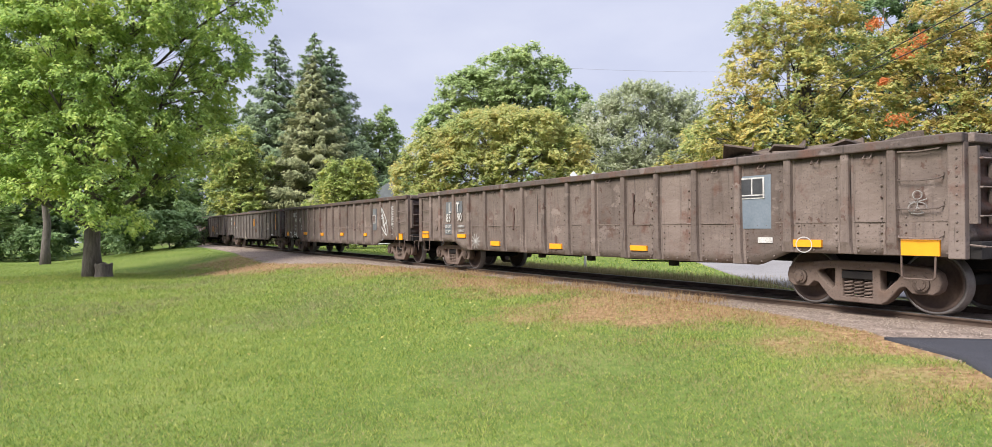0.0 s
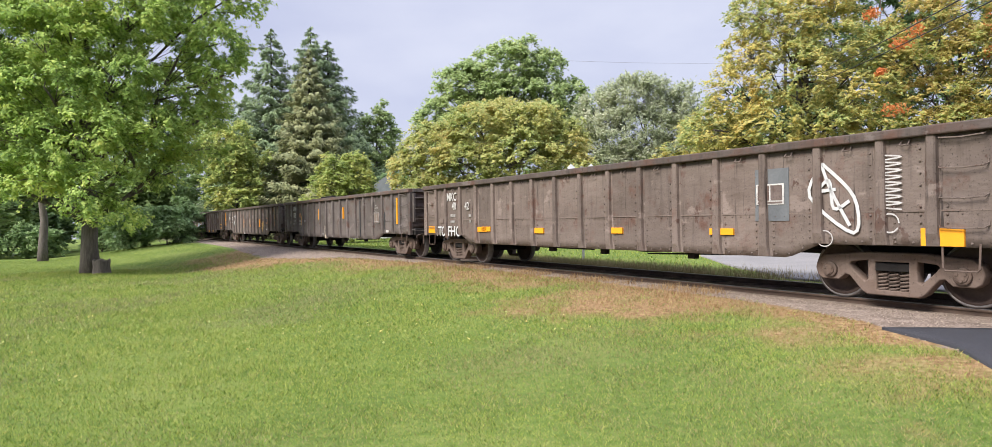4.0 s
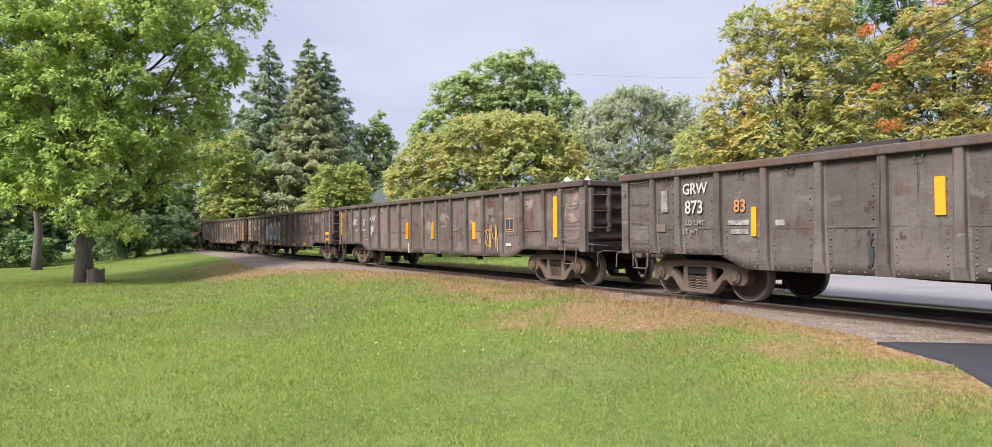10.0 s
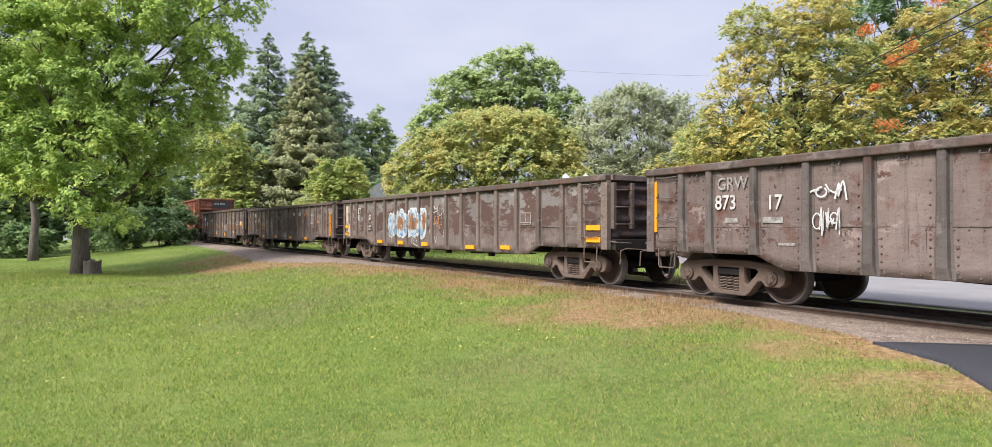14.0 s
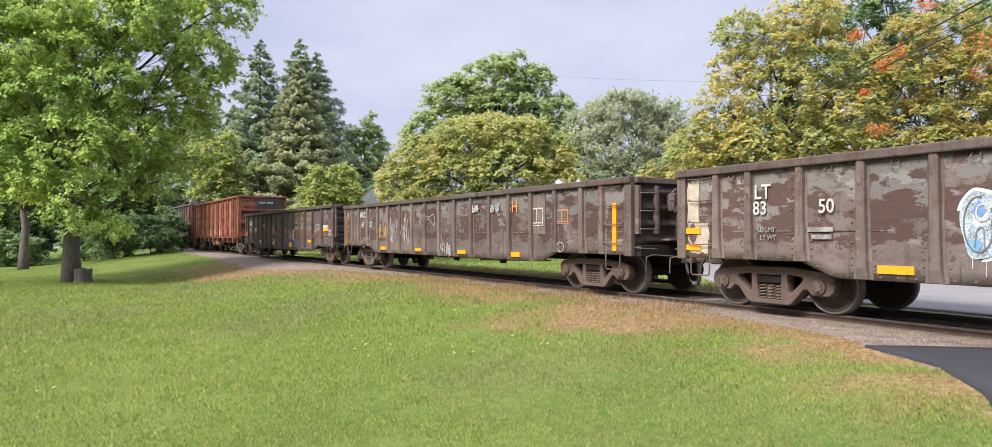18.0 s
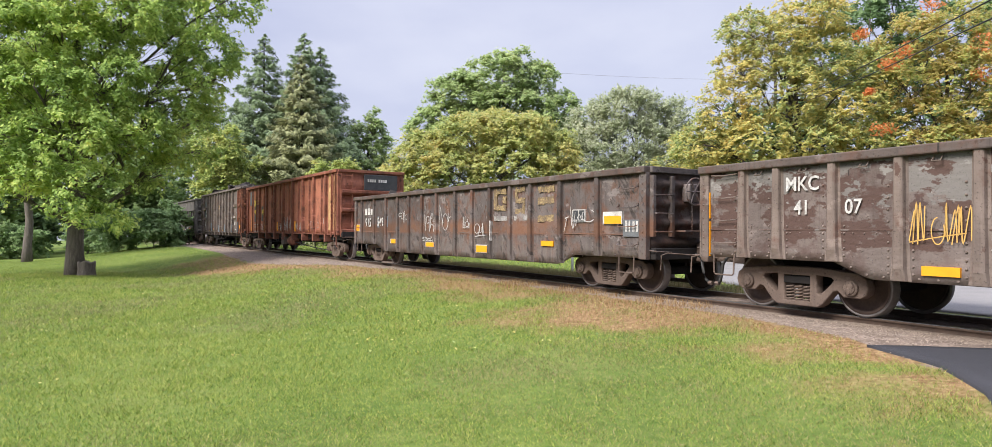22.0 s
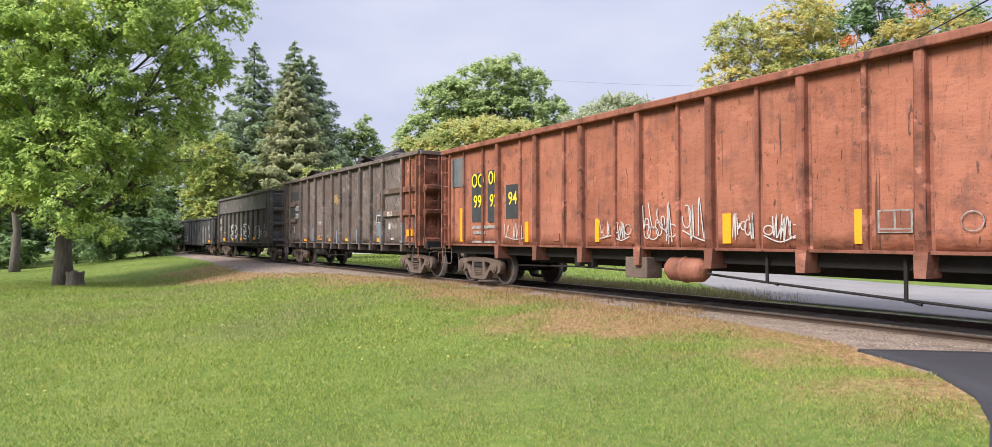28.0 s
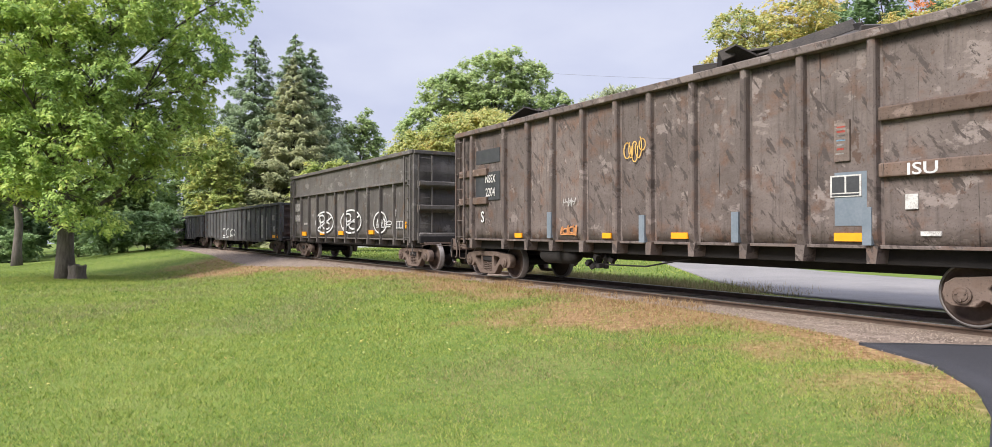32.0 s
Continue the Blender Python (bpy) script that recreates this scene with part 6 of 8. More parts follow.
def arc(cx, cy, rx, ry, a0, a1, n=10):
    return [(cx + rx * math.cos(radians(a0 + (a1 - a0) * k / n)), cy + ry * math.sin(radians(a0 + (a1 - a0) * k / n))) for k in range(n + 1)]


STAR = [[(0.5, 0.5), (0.5 + 0.5 * math.cos(k * math.tau / 10), 0.5 + 0.5 * math.sin(k * math.tau / 10))] for k in range(10)]
RING = [arc(0.5, 0.5, 0.5, 0.5, 0, 360, 16)]
FIGURE = [arc(0.5, 0.8, 0.22, 0.18, 0, 360, 10), [(0.5, 0.62), (0.48, 0.3), (0.2, 0.0)], [(0.48, 0.3), (0.8, 0.02)], [(0.1, 0.5), (0.5, 0.52), (0.95, 0.62)], arc(0.5, 0.25, 0.45, 0.25, 0, 300, 12)]
DIAMOND = [[(0.3, 1.0), (1.0, 0.5), (0.98, 0.0), (0.0, 0.53), (0.3, 1.0)], [(0.3, 0.95), (0.5, 0.6), (0.9, 0.1)], [(0.1, 0.55), (0.45, 0.75), (0.55, 0.35), (0.9, 0.45)], [(0.2, 0.6), (0.6, 0.62)]]
ZIGZAG = [[(0.1 + 0.8 * (k % 2), 1 - k / 18 * 0.75) for k in range(18)], arc(0.5, 0.12, 0.3, 0.12, 0, 330, 10)]
TAG = [[(0.0, 0.2), (0.08, 0.9), (0.2, 0.2), (0.3, 0.85), (0.36, 0.3)], arc(0.5, 0.55, 0.1, 0.28, 60, 380, 9), [(0.62, 0.1), (0.68, 0.95), (0.8, 0.7), (0.66, 0.5), (0.86, 0.12)], [(0.9, 0.9), (1.0, 0.5), (0.88, 0.2), (0.6, 0.05)]]
LOOPS = [arc(0.3, 0.75, 0.26, 0.22, 20, 400, 12), arc(0.65, 0.45, 0.3, 0.25, -60, 300, 12), arc(0.35, 0.2, 0.28, 0.18, 100, 440, 12), [(0.1, 0.95), (0.55, 0.5), (0.9, 0.05)]]
BUBBLE = [arc(0.5, 0.5, 0.5, 0.5, -80, 275, 18), arc(0.36, 0.68, 0.16, 0.17, 0, 360, 10), arc(0.62, 0.34, 0.2, 0.16, 30, 330, 10), [(0.1, 0.2), (0.5, 0.45), (0.92, 0.75)], [(0.25, 0.05), (0.3, 0.5), (0.2, 0.9)]]
FILLED = [[(0.1 + 0.8 * (k % 2), 0.06 + 0.88 * k / 13) for k in range(14)], arc(0.5, 0.5, 0.36, 0.4, 0, 330, 12), [(0.3, 0.1), (0.28, 0.9)], [(0.7, 0.08), (0.72, 0.92)]]
CROWN = [[(0.0, 0.55), (0.35, 0.35), (0.3, 0.6), (0.5, 0.95), (0.6, 0.5), (1.0, 0.8), (0.8, 0.2), (0.2, 0.1), (0.0, 0.55)]]
BRACKETS = [arc(0.12, 0.6, 0.12, 0.5, 90, 260, 8), arc(0.86, 0.55, 0.12, 0.55, 100, -80, 8), [(0.62, 0.8), (0.86, 0.88)], [(0.78, 1.0), (0.8, 0.7)]]
VEE = [[(0.0, 1.0), (0.22, 0.5), (0.45, 0.0)], [(0.45, 0.0), (0.7, 0.5), (1.0, 1.0)]]
ARROW = [[(0.1, 1.0), (0.5, 0.7), (1.0, 0.0)], [(0.85, 1.0), (0.92, 0.5), (1.0, 0.0)], [(0.0, 0.25), (0.5, 0.1), (1.0, 0.0)]]
WEDGE = [[(0.0, 0.9), (0.35, 0.8), (0.95, 1.0), (1.0, 0.0), (0.35, 0.6), (0.0, 0.55), (0.0, 0.9)], [(0.35, 0.8), (0.35, 0.6)]]


def scribble(seed, round_ones):
    """Quick unreadable hand strokes, different for every seed."""
    rnd = random.Random(seed)
    out = []
    n = rnd.randint(3, 5)
    for k in range(n):
        u0, u1 = k / n, (k + 1.15) / n
        if round_ones or rnd.random() < 0.35:
            out.append(arc((u0 + u1) / 2, rnd.uniform(0.3, 0.7), (u1 - u0) * rnd.uniform(0.4, 0.8), rnd.uniform(0.15, 0.3), rnd.uniform(0, 180), rnd.uniform(380, 560), 14))
        else:
            v = rnd.choice((0.1, 0.9))
            pts = []
            for j in range(rnd.randint(4, 7)):
                pts.append((u0 + (u1 - u0) * (j / 5 + rnd.uniform(-0.25, 0.25)), min(1, max(0, v + rnd.uniform(-0.15, 0.15)))))
                v = 1 - v if rnd.random() < 0.85 else 0.5
            out.append(pts)
    if rnd.random() < 0.6:
        out.append([(0.0, rnd.uniform(0, 0.3)), (0.5, rnd.uniform(0, 0.25)), (1.0, rnd.uniform(0.05, 0.4))])
    return out


def spray(car, shape, x0, x1, z0, z1, material, width):
    w, h = x1 - x0, z1 - z0
    if shape is TAG or shape is LOOPS:
        shape = scribble(int(abs(x0 * 371 + z0 * 97 + len(shape))), shape is LOOPS)
    strokes = [[(u * w, v * h) for u, v in st] for st in shape]
    depth = 0.036 if material in (M_SPRAYBLUE, M_SPRAYORANGE) and shape is FILLED else 0.041
    return scrawl(car, strokes, x1, SURF[car] + depth, z0, 1.0, material, width)


M_SPRAYPALE = mat("spray_pale", [(0.085, 0.075, 0.068), (0.27, 0.32, 0.36), (0.47, 0.52, 0.55)], 7.0, 0.6, 0.02, fine=0.5, spread=(0.36, 0.56))
M_SPRAYDEEP = mat("spray_deep_blue", [(0.08, 0.16, 0.36), (0.17, 0.30, 0.50)], 6.0, 0.6, 0.02)
M_SPRAYRUST = mat("spray_rust", [(0.10, 0.062, 0.042), (0.25, 0.115, 0.045), (0.40, 0.22, 0.10)], 9.0, 0.7, 0.02, fine=0.5)


def bubble_piece(car):
    """Six swollen overlapping shapes with white edges, pale and blue fill and rusty hatching."""
    rnd = random.Random(5)
    y = SURF[car]
    out = part("graffiti", bmesh.new(), M_GRAFFITI, car, "white-edged blue and brown spray paint")

    def shape(name, pts, depth, material):
        bm = bmesh.new()
        prism(bm, pts, y - 0.03, y + depth)
        bmesh.ops.recalc_face_normals(bm, faces=bm.faces[:])
        return part(name, bm, material, out)

    def swollen(x, z, rx, rz, ph, grow=0.0):
        pts = []
        for k in range(40):
            a = k * math.tau / 40
            c, n = math.cos(a), math.sin(a)
            r = (abs(c) ** 2.7 + abs(n) ** 2.7) ** (-1 / 2.7) * (1 + 0.06 * math.sin(3 * a + ph) + 0.05 * math.sin(5 * a + 2 * ph))
            pts.append((x + (rx * r + grow) * c, z + (rz * r + grow) * n))
        return pts

    bubbles = [(3.37, 1.36, 0.21, 0.42, 0.4), (2.98, 1.40, 0.26, 0.44, 1.6), (2.45, 1.39, 0.33, 0.46, 2.9), (1.92, 1.38, 0.30, 0.47, 4.0), (1.40, 1.46, 0.38, 0.46, 5.2), (0.80, 1.42, 0.32, 0.48, 0.9)]
    for k, (x, z, rx, rz, ph) in enumerate(bubbles):
        lift = 0.004 * k
        shape("paint_edge", swollen(x, z, rx, rz, ph, 0.03), 0.008 + lift * 0.5, M_GRAFFITI)
    for k, (x, z, rx, rz, ph) in enumerate(bubbles):
        shape("paint_fill", swollen(x, z, rx, rz, ph, -0.012), 0.023, M_SPRAYPALE)

    def blob(x, z, rx, rz, depth, material):
        ph = rnd.uniform(0, 6)
        shape("paint_fill", [(x + rx * (1 + 0.22 * math.sin(3 * a + ph)) * math.cos(a), z + rz * (1 + 0.16 * math.sin(4 * a + ph)) * math.sin(a)) for a in [k * math.tau / 22 for k in range(22)]], depth, material)

    for x, z, rx, rz in ((2.50, 1.42, 0.24, 0.24), (1.62, 1.48, 0.22, 0.28), (1.32, 1.40, 0.22, 0.22), (0.62, 1.48, 0.12, 0.30)):
        blob(x, z, rx, rz, 0.026, M_SPRAYRUST)
    for x, z, rx, rz in ((3.42, 1.10, 0.08, 0.08), (3.36, 1.55, 0.06, 0.09), (3.08, 1.20, 0.08, 0.12), (2.86, 1.12, 0.09, 0.08), (2.96, 1.66, 0.08, 0.07), (2.36, 1.70, 0.10, 0.07), (2.38, 1.04, 0.13, 0.07), (2.00, 1.12, 0.08, 0.16),
                         (1.86, 1.55, 0.07, 0.13), (1.46, 1.06, 0.15, 0.07), (1.14, 1.68, 0.07, 0.10), (1.58, 1.74, 0.07, 0.06), (0.94, 1.62, 0.09, 0.11), (0.82, 1.14, 0.11, 0.09), (1.36, 1.52, 0.05, 0.06)):
        blob(x, z, rx, rz, 0.029, M_SPRAYDEEP if rnd.random() < 0.5 else M_SPRAYBLUE)
    for x0, x1, n in ((2.28, 2.72, 12), (1.12, 1.80, 20), (0.52, 0.76, 9)):
        for k in range(n):
            x = x0 + (x1 - x0) * rnd.random()
            st = [(3.8 - x, rnd.uniform(1.52, 1.80)), (3.8 - x + rnd.uniform(-0.04, 0.04), 1.45), (3.8 - x + rnd.uniform(-0.05, 0.05), rnd.uniform(1.15, 1.3))]
            scrawl(out, [st], 3.8, y + 0.034, 0, 1.0, M_SPRAYRUST if k % 3 else M_SPRAYORANGE, 0.016, "paint_stroke")
    # inner lines of the letters
    for k, (x, z, rx, rz, ph) in enumerate(bubbles):
        lines = [arc(3.8 - x, z, rx * 0.78, rz * 0.80, rnd.uniform(20, 120), rnd.uniform(290, 400), 16), arc(3.8 - x + rnd.uniform(-0.05, 0.05), z + 0.14, rx * 0.34, 0.10, 0, 330, 10), [(3.8 - x - rx * 0.2, z - 0.28), (3.8 - x - rx * 0.1, z - 0.08), (3.8 - x + rx * 0.25, z - 0.05), (3.8 - x + rx * 0.3, z - 0.3)]]
        for j, st in enumerate(lines):
            scrawl(out, [st], 3.8, y + 0.037, 0, 1.0, (M_PATCHGREY, M_GRAFFITI, M_PATCHBLUE)[(j + k) % 3], 0.015, "paint_stroke")
    # the paint runs on over the ribs
    for x in (2.9, 1.933, 0.967):
        for half_w, proud in ((0.112, 0.018), (0.074, 0.078), (0.046, 0.090)):
            plate(out, x - half_w, x + half_w, 1.02, 1.72, y - 0.02, M_SPRAYPALE, "paint_fill", "", 0.0, 0.02 + proud)
        for z0, z1, material in ((0.98, 1.06, M_GRAFFITI), (1.10, 1.24, M_SPRAYDEEP), (1.42, 1.54, M_SPRAYRUST), (1.70, 1.76, M_GRAFFITI)):
            plate(out, x - 0.040, x + 0.040, z0, z1, y + 0.045, material, "paint_fill", "", 0.0, 0.049)
    for x in (3.45, 3.3, 3.0, 2.55, 2.4, 1.6, 1.52, 1.44, 1.36, 0.85, 0.7):
        scrawl(out, [[(3.8 - x, 0.96), (3.8 - x, 0.96 - rnd.uniform(0.08, 0.24))]], 3.8, y + 0.012, 0, 1.0, M_SPRAYPALE, 0.012, "paint_stroke")


mark(car1, 7.64, 8.11, 0.93, 1.14, M_YELLOW, "reflector")
mark(car1, 5.06, 5.57, 0.96, 1.06, M_YELLOW, "reflector")
mark(car1, 3.09, 3.57, 0.76, 0.88, M_YELLOW, "reflector")
mark(car1, 0.25, 0.74, 0.74, 0.86, M_YELLOW, "reflector")
mark(car1, -2.6, -2.12, 0.77, 0.87, M_YELLOW, "reflector")
mark(car1, -6.36, -5.87, 0.92, 1.03, M_YELLOW, "reflector")
mark(car1, -8.02, -7.53, 0.84, 1.05, M_YELLOW, "reflector")
words(car1, "L", 6.07, 1.71, 0.3, M_WHITE, 0.9)
words(car1, "T", 5.54, 1.73, 0.29, M_WHITE, 0.9)
words(car1, "83", 6.17, 1.44, 0.25, M_WHITE, 0.9)
words(car1, "90", 5.44, 1.46, 0.24, M_WHITE, 0.9)
mark(car1, 5.90, 6.38, 1.68, 2.04, M_PATCHGREY, "data_patch")
mark(car1, 5.30, 5.66, 1.70, 2.04, M_PATCHGREY, "data_patch")
mark(car1, 5.92, 6.44, 1.05, 1.36, M_PATCHGREY, "data_patch")
words(car1, "LD LMT", 6.19, 1.25, 0.085, M_WHITE, 0.95)
mark(car1, 5.19, 5.57, 1.26, 1.33, M_FADED, "stencil_line")
words(car1, "LT WT", 6.19, 1.10, 0.085, M_WHITE, 0.95)
mark(car1, 5.19, 5.52, 1.13, 1.2, M_FADED, "stencil_line")
mark(car1, -5.47, -4.84, 1.2, 2.07, M_PATCHBLUE, "data_patch", "slate grey painted data panel")
framed(car1, -5.35, -4.87, 1.69, 2.04, M_WHITE, M_PATCHBLACK)
mark(car1, -5.5, -5.22, 0.97, 1.06, M_WHITE, "small_plate")
spray(car1, STAR, 4.14, 4.68, 0.65, 1.09, M_CHALK, 0.02)
spray(car1, FIGURE, -7.89, -7.62, 1.39, 1.7, M_FADED, 0.013)
spray(car1, RING, -6.21, -5.94, 0.84, 1.07, M_CHALK, 0.015)
mark(car1, 7.01, 7.31, 1.19, 1.32, M_GREYBROWN, "tag_holder")
mark(car2, 4.26, 4.81, 0.95, 1.08, M_YELLOW, "reflector")
mark(car2, 1.47, 1.99, 0.93, 1.06, M_YELLOW, "reflector")
mark(car2, -1.39, -0.86, 0.95, 1.07, M_YELLOW, "reflector")
mark(car2, -4.22, -3.7, 0.95, 1.06, M_YELLOW, "reflector")
mark(car2, -7.79, -7.27, 0.84, 1.07, M_YELLOW, "reflector")
mark(car2, 7.55, 8.03, 0.89, 1.1, M_YELLOW, "reflector")
mark(car2, 4.04, 4.53, 0.96, 1.09, M_YELLOW, "reflector")
mark(car2, -5.29, -4.66, 1.18, 2.01, M_PATCHGREY, "data_patch", "grey painted data panel")
framed(car2, -5.21, -4.69, 1.44, 1.77, M_WHITE, M_BROWN)
words(car2, "MKC", 6.37, 1.87, 0.25, M_WHITE, 0.9)
words(car2, "40", 6.21, 1.6, 0.23, M_WHITE, 0.9)
words(car2, "42", 5.39, 1.59, 0.22, M_WHITE, 0.9)
mark(car2, 6.16, 6.48, 1.38, 1.47, M_FADED, "stencil_line")
mark(car2, 5.18, 5.3, 1.37, 1.45, M_FADED, "stencil_line")
mark(car2, 6.21, 6.48, 1.21, 1.28, M_FADED, "stencil_line")
mark(car2, 5.18, 5.28, 1.21, 1.28, M_FADED, "stencil_line")
words(car2, "TTO", 7.15, 0.8, 0.31, M_GRAFFITI, 0.8)
words(car2, "FHC", 6.23, 0.81, 0.31, M_GRAFFITI, 1.0)
spray(car2, DIAMOND, -6.37, -5.67, 1.0, 2.02, M_GRAFFITI, 0.05)
spray(car2, ZIGZAG, -7.08, -6.66, 1.01, 2.07, M_CHALK, 0.02)
spray(car2, RING, -6.03, -5.78, 0.8, 1.03, M_CHALK, 0.015)
mark(car2, 7.0, 7.26, 1.19, 1.33, M_GREYBROWN, "tag_holder")
mark(car3, 8.19, 8.34, 1.18, 2.08, M_YELLOW, "reflector")
mark(car3, 5.0, 5.1, 1.16, 1.64, M_YELLOW, "reflector")
mark(car3, 2.1, 2.23, 1.43, 1.92, M_YELLOW, "reflector")
mark(car3, -1.39, -1.28, 1.44, 1.92, M_YELLOW, "reflector")
mark(car3, -7.21, -7.1, 1.18, 2.12, M_YELLOW, "reflector")
words(car3, "GRW", 6.34, 1.92, 0.2, M_WHITE, 0.9)
words(car3, "873", 6.36, 1.57, 0.24, M_WHITE, 0.9)
words(car3, "LD LMT", 6.34, 1.36, 0.09, M_FADED, 1.1)
words(car3, "LT WT", 6.45, 1.21, 0.08, M_FADED, 1.1)
words(car3, "83", 5.33, 1.57, 0.21, M_SPRAYORANGE, 0.9)
mark(car3, 5.15, 5.59, 1.35, 1.43, M_FADED, "stencil_line")
mark(car3, 5.17, 5.54, 1.2, 1.28, M_FADED, "stencil_line")
mark(car3, 7.04, 7.2, 1.61, 2.01, M_FADED, "stencil_line")
mark(car3, 4.47, 4.64, 1.33, 1.42, M_FADED, "stencil_line")
mark(car3, 1.41, 1.64, 0.74, 0.78, M_FADED, "stencil_line")
mark(car3, 1.45, 1.58, 0.69, 0.73, M_FADED, "stencil_line")
mark(car3, 0.92, 1.11, 0.56, 1.14, M_CREAM, "paint_patch", "cream paint splash over a rib")
mark(car3, 0.08, 0.13, 0.64, 2.17, M_FADED, "paint_drip")
framed(car3, -5.46, -4.92, 1.22, 1.63, M_FADED, M_GREYBROWN)
mark(car3, -6.33, -6.09, 0.88, 0.96, M_WHITE, "small_plate")
spray(car3, FIGURE, -5.44, -4.98, 1.67, 1.91, M_FADED, 0.013)
mark(car3, 7.1, 7.37, 1.24, 1.39, M_GREYBROWN, "tag_holder")
for x, z0, z1, w in ((-3.36, 0.70, 2.12, 0.045), (-1.02, 1.55, 2.02, 0.03), (3.1, 0.75, 1.2, 0.03), (-5.95, 1.0, 1.6, 0.025)):
    mark(car3, x - w, x + w, z0, z1, M_PATCHBLACK, "peeled_patch", "dark run of bitumen")
for x, z0, z1, w in ((2.4, 1.2, 1.75, 0.03), (0.5, 0.7, 1.05, 0.03), (-2.2, 1.3, 1.9, 0.025)):
    mark(car1, x - w, x + w, z0, z1, M_PRIMER, "peeled_patch", "rusty scrape")
mark(car4, 1.23, 1.39, 1.06, 1.53, M_YELLOW, "reflector")
mark(car4, -0.73, -0.6, 1.07, 1.54, M_YELLOW, "reflector")
mark(car4, -3.42, -3.25, 1.07, 1.55, M_YELLOW, "reflector")
mark(car4, -7.28, -7.13, 1.13, 2.09, M_YELLOW, "reflector")
mark(car4, 8.07, 8.2, 1.19, 2.15, M_YELLOW, "reflector")
mark(car4, 1.21, 1.35, 1.14, 1.61, M_YELLOW, "reflector")
mark(car4, -0.75, -0.62, 1.14, 1.6, M_YELLOW, "reflector")
mark(car4, -5.54, -4.97, 1.19, 2.08, M_GREYBROWN, "data_patch")
framed(car4, -5.39, -5.01, 1.27, 1.62, M_SPRAYORANGE, M_PATCHBLACK)
spray(car4, TAG, -4.63, -3.88, 0.75, 1.49, M_SPRAYGOLD, 0.022)
mark(car4, -5.26, -5.01, 0.9, 0.97, M_WHITE, "small_plate")
words(car4, "GRW", 6.25, 1.92, 0.22, M_FADED, 0.9)
words(car4, "873", 6.39, 1.59, 0.25, M_WHITE, 0.9)
words(car4, "17", 5.41, 1.57, 0.24, M_WHITE, 0.9)
spray(car4, TAG, 4.19, 4.84, 1.67, 1.96, M_GRAFFITI, 0.026)
spray(car4, TAG, 4.25, 4.71, 1.16, 1.59, M_GRAFFITI, 0.019)
spray(car4, FIGURE, -2.38, -2.11, 1.32, 1.86, M_FADED, 0.013)
mark(car4, 1.08, 1.14, 0.6, 0.92, M_WHITE, "paint_drip")
mark(car4, 6.14, 6.41, 1.36, 1.44, M_FADED, "stencil_line")
mark(car4, 5.26, 5.64, 1.35, 1.45, M_FADED, "stencil_line")
mark(car4, 5.05, 5.34, 1.0, 1.04, M_FADED, "stencil_line")
mark(car5, -2.65, -2.17, 0.67, 0.78, M_YELLOW, "reflector")
mark(car5, -4.52, -4.06, 0.71, 0.81, M_YELLOW, "reflector")
mark(car5, -8.09, -7.61, 1.22, 1.33, M_YELLOW, "reflector")
mark(car5, -8.09, -7.61, 0.96, 1.07, M_YELLOW, "reflector")
framed(car5, -5.47, -4.98, 1.35, 1.65, M_FADED, M_BROWN)
mark(car5, 7.62, 8.08, 0.92, 1.45, M_CREAM, "pale_patch", "pale paint over the end panel")
mark(car5, 7.84, 8.10, 1.45, 2.16, M_CREAM, "pale_patch")
mark(car5, 7.79, 8.23, 1.25, 1.36, M_YELLOW, "reflector")
mark(car5, 7.79, 8.23, 0.96, 1.06, M_YELLOW, "reflector")
mark(car5, 4.13, 4.62, 0.71, 0.82, M_YELLOW, "reflector")
mark(car5, 2.24, 2.7, 0.7, 0.82, M_YELLOW, "reflector")
mark(car5, 0.33, 0.79, 0.69, 0.8, M_YELLOW, "reflector")
words(car5, "LT", 6.48, 1.81, 0.24, M_WHITE, 0.9)
words(car5, "83", 6.53, 1.56, 0.22, M_WHITE, 0.9)
words(car5, "50", 5.37, 1.56, 0.21, M_WHITE, 0.9)
words(car5, "LD LMT", 6.41, 1.28, 0.075, M_FADED, 0.95)
mark(car5, 5.27, 5.69, 1.28, 1.35, M_FADED, "stencil_line")
words(car5, "LT WT", 6.38, 1.16, 0.075, M_FADED, 0.95)
mark(car5, 5.29, 5.62, 1.17, 1.24, M_FADED, "stencil_line")
bubble_piece(car5)
spray(car5, TAG, -0.72, 0.1, 1.15, 1.67, M_SPRAYORANGE, 0.016)
spray(car5, CROWN, -0.42, 0.1, 1.73, 1.95, M_GRAFFITI, 0.018)
spray(car5, BRACKETS, -0.87, 0.21, 0.98, 1.78, M_CHALK, 0.016)
spray(car5, VEE, -0.38, -0.17, 0.81, 1.02, M_GRAFFITI, 0.018)
spray(car5, ARROW, 1.02, 1.40, 0.66, 1.06, M_GRAFFITI, 0.026)
mark(car6, 8.12, 8.29, 1.49, 1.94, M_YELLOW, "reflector")
mark(car6, 8.12, 8.29, 0.84, 1.44, M_YELLOW, "reflector")
mark(car6, 4.09, 4.55, 0.71, 0.83, M_YELLOW, "reflector")
mark(car6, 1.24, 1.7, 0.72, 0.82, M_YELLOW, "reflector")
mark(car6, -1.62, -1.14, 0.7, 0.81, M_YELLOW, "reflector")
mark(car6, -4.34, -3.82, 0.69, 0.81, M_YELLOW, "reflector")
mark(car6, -7.87, -7.75, 0.91, 1.89, M_YELLOW, "reflector")
words(car6, "MKC", 6.3, 1.89, 0.22, M_WHITE, 0.9)
words(car6, "41", 6.3, 1.53, 0.22, M_WHITE, 0.9)
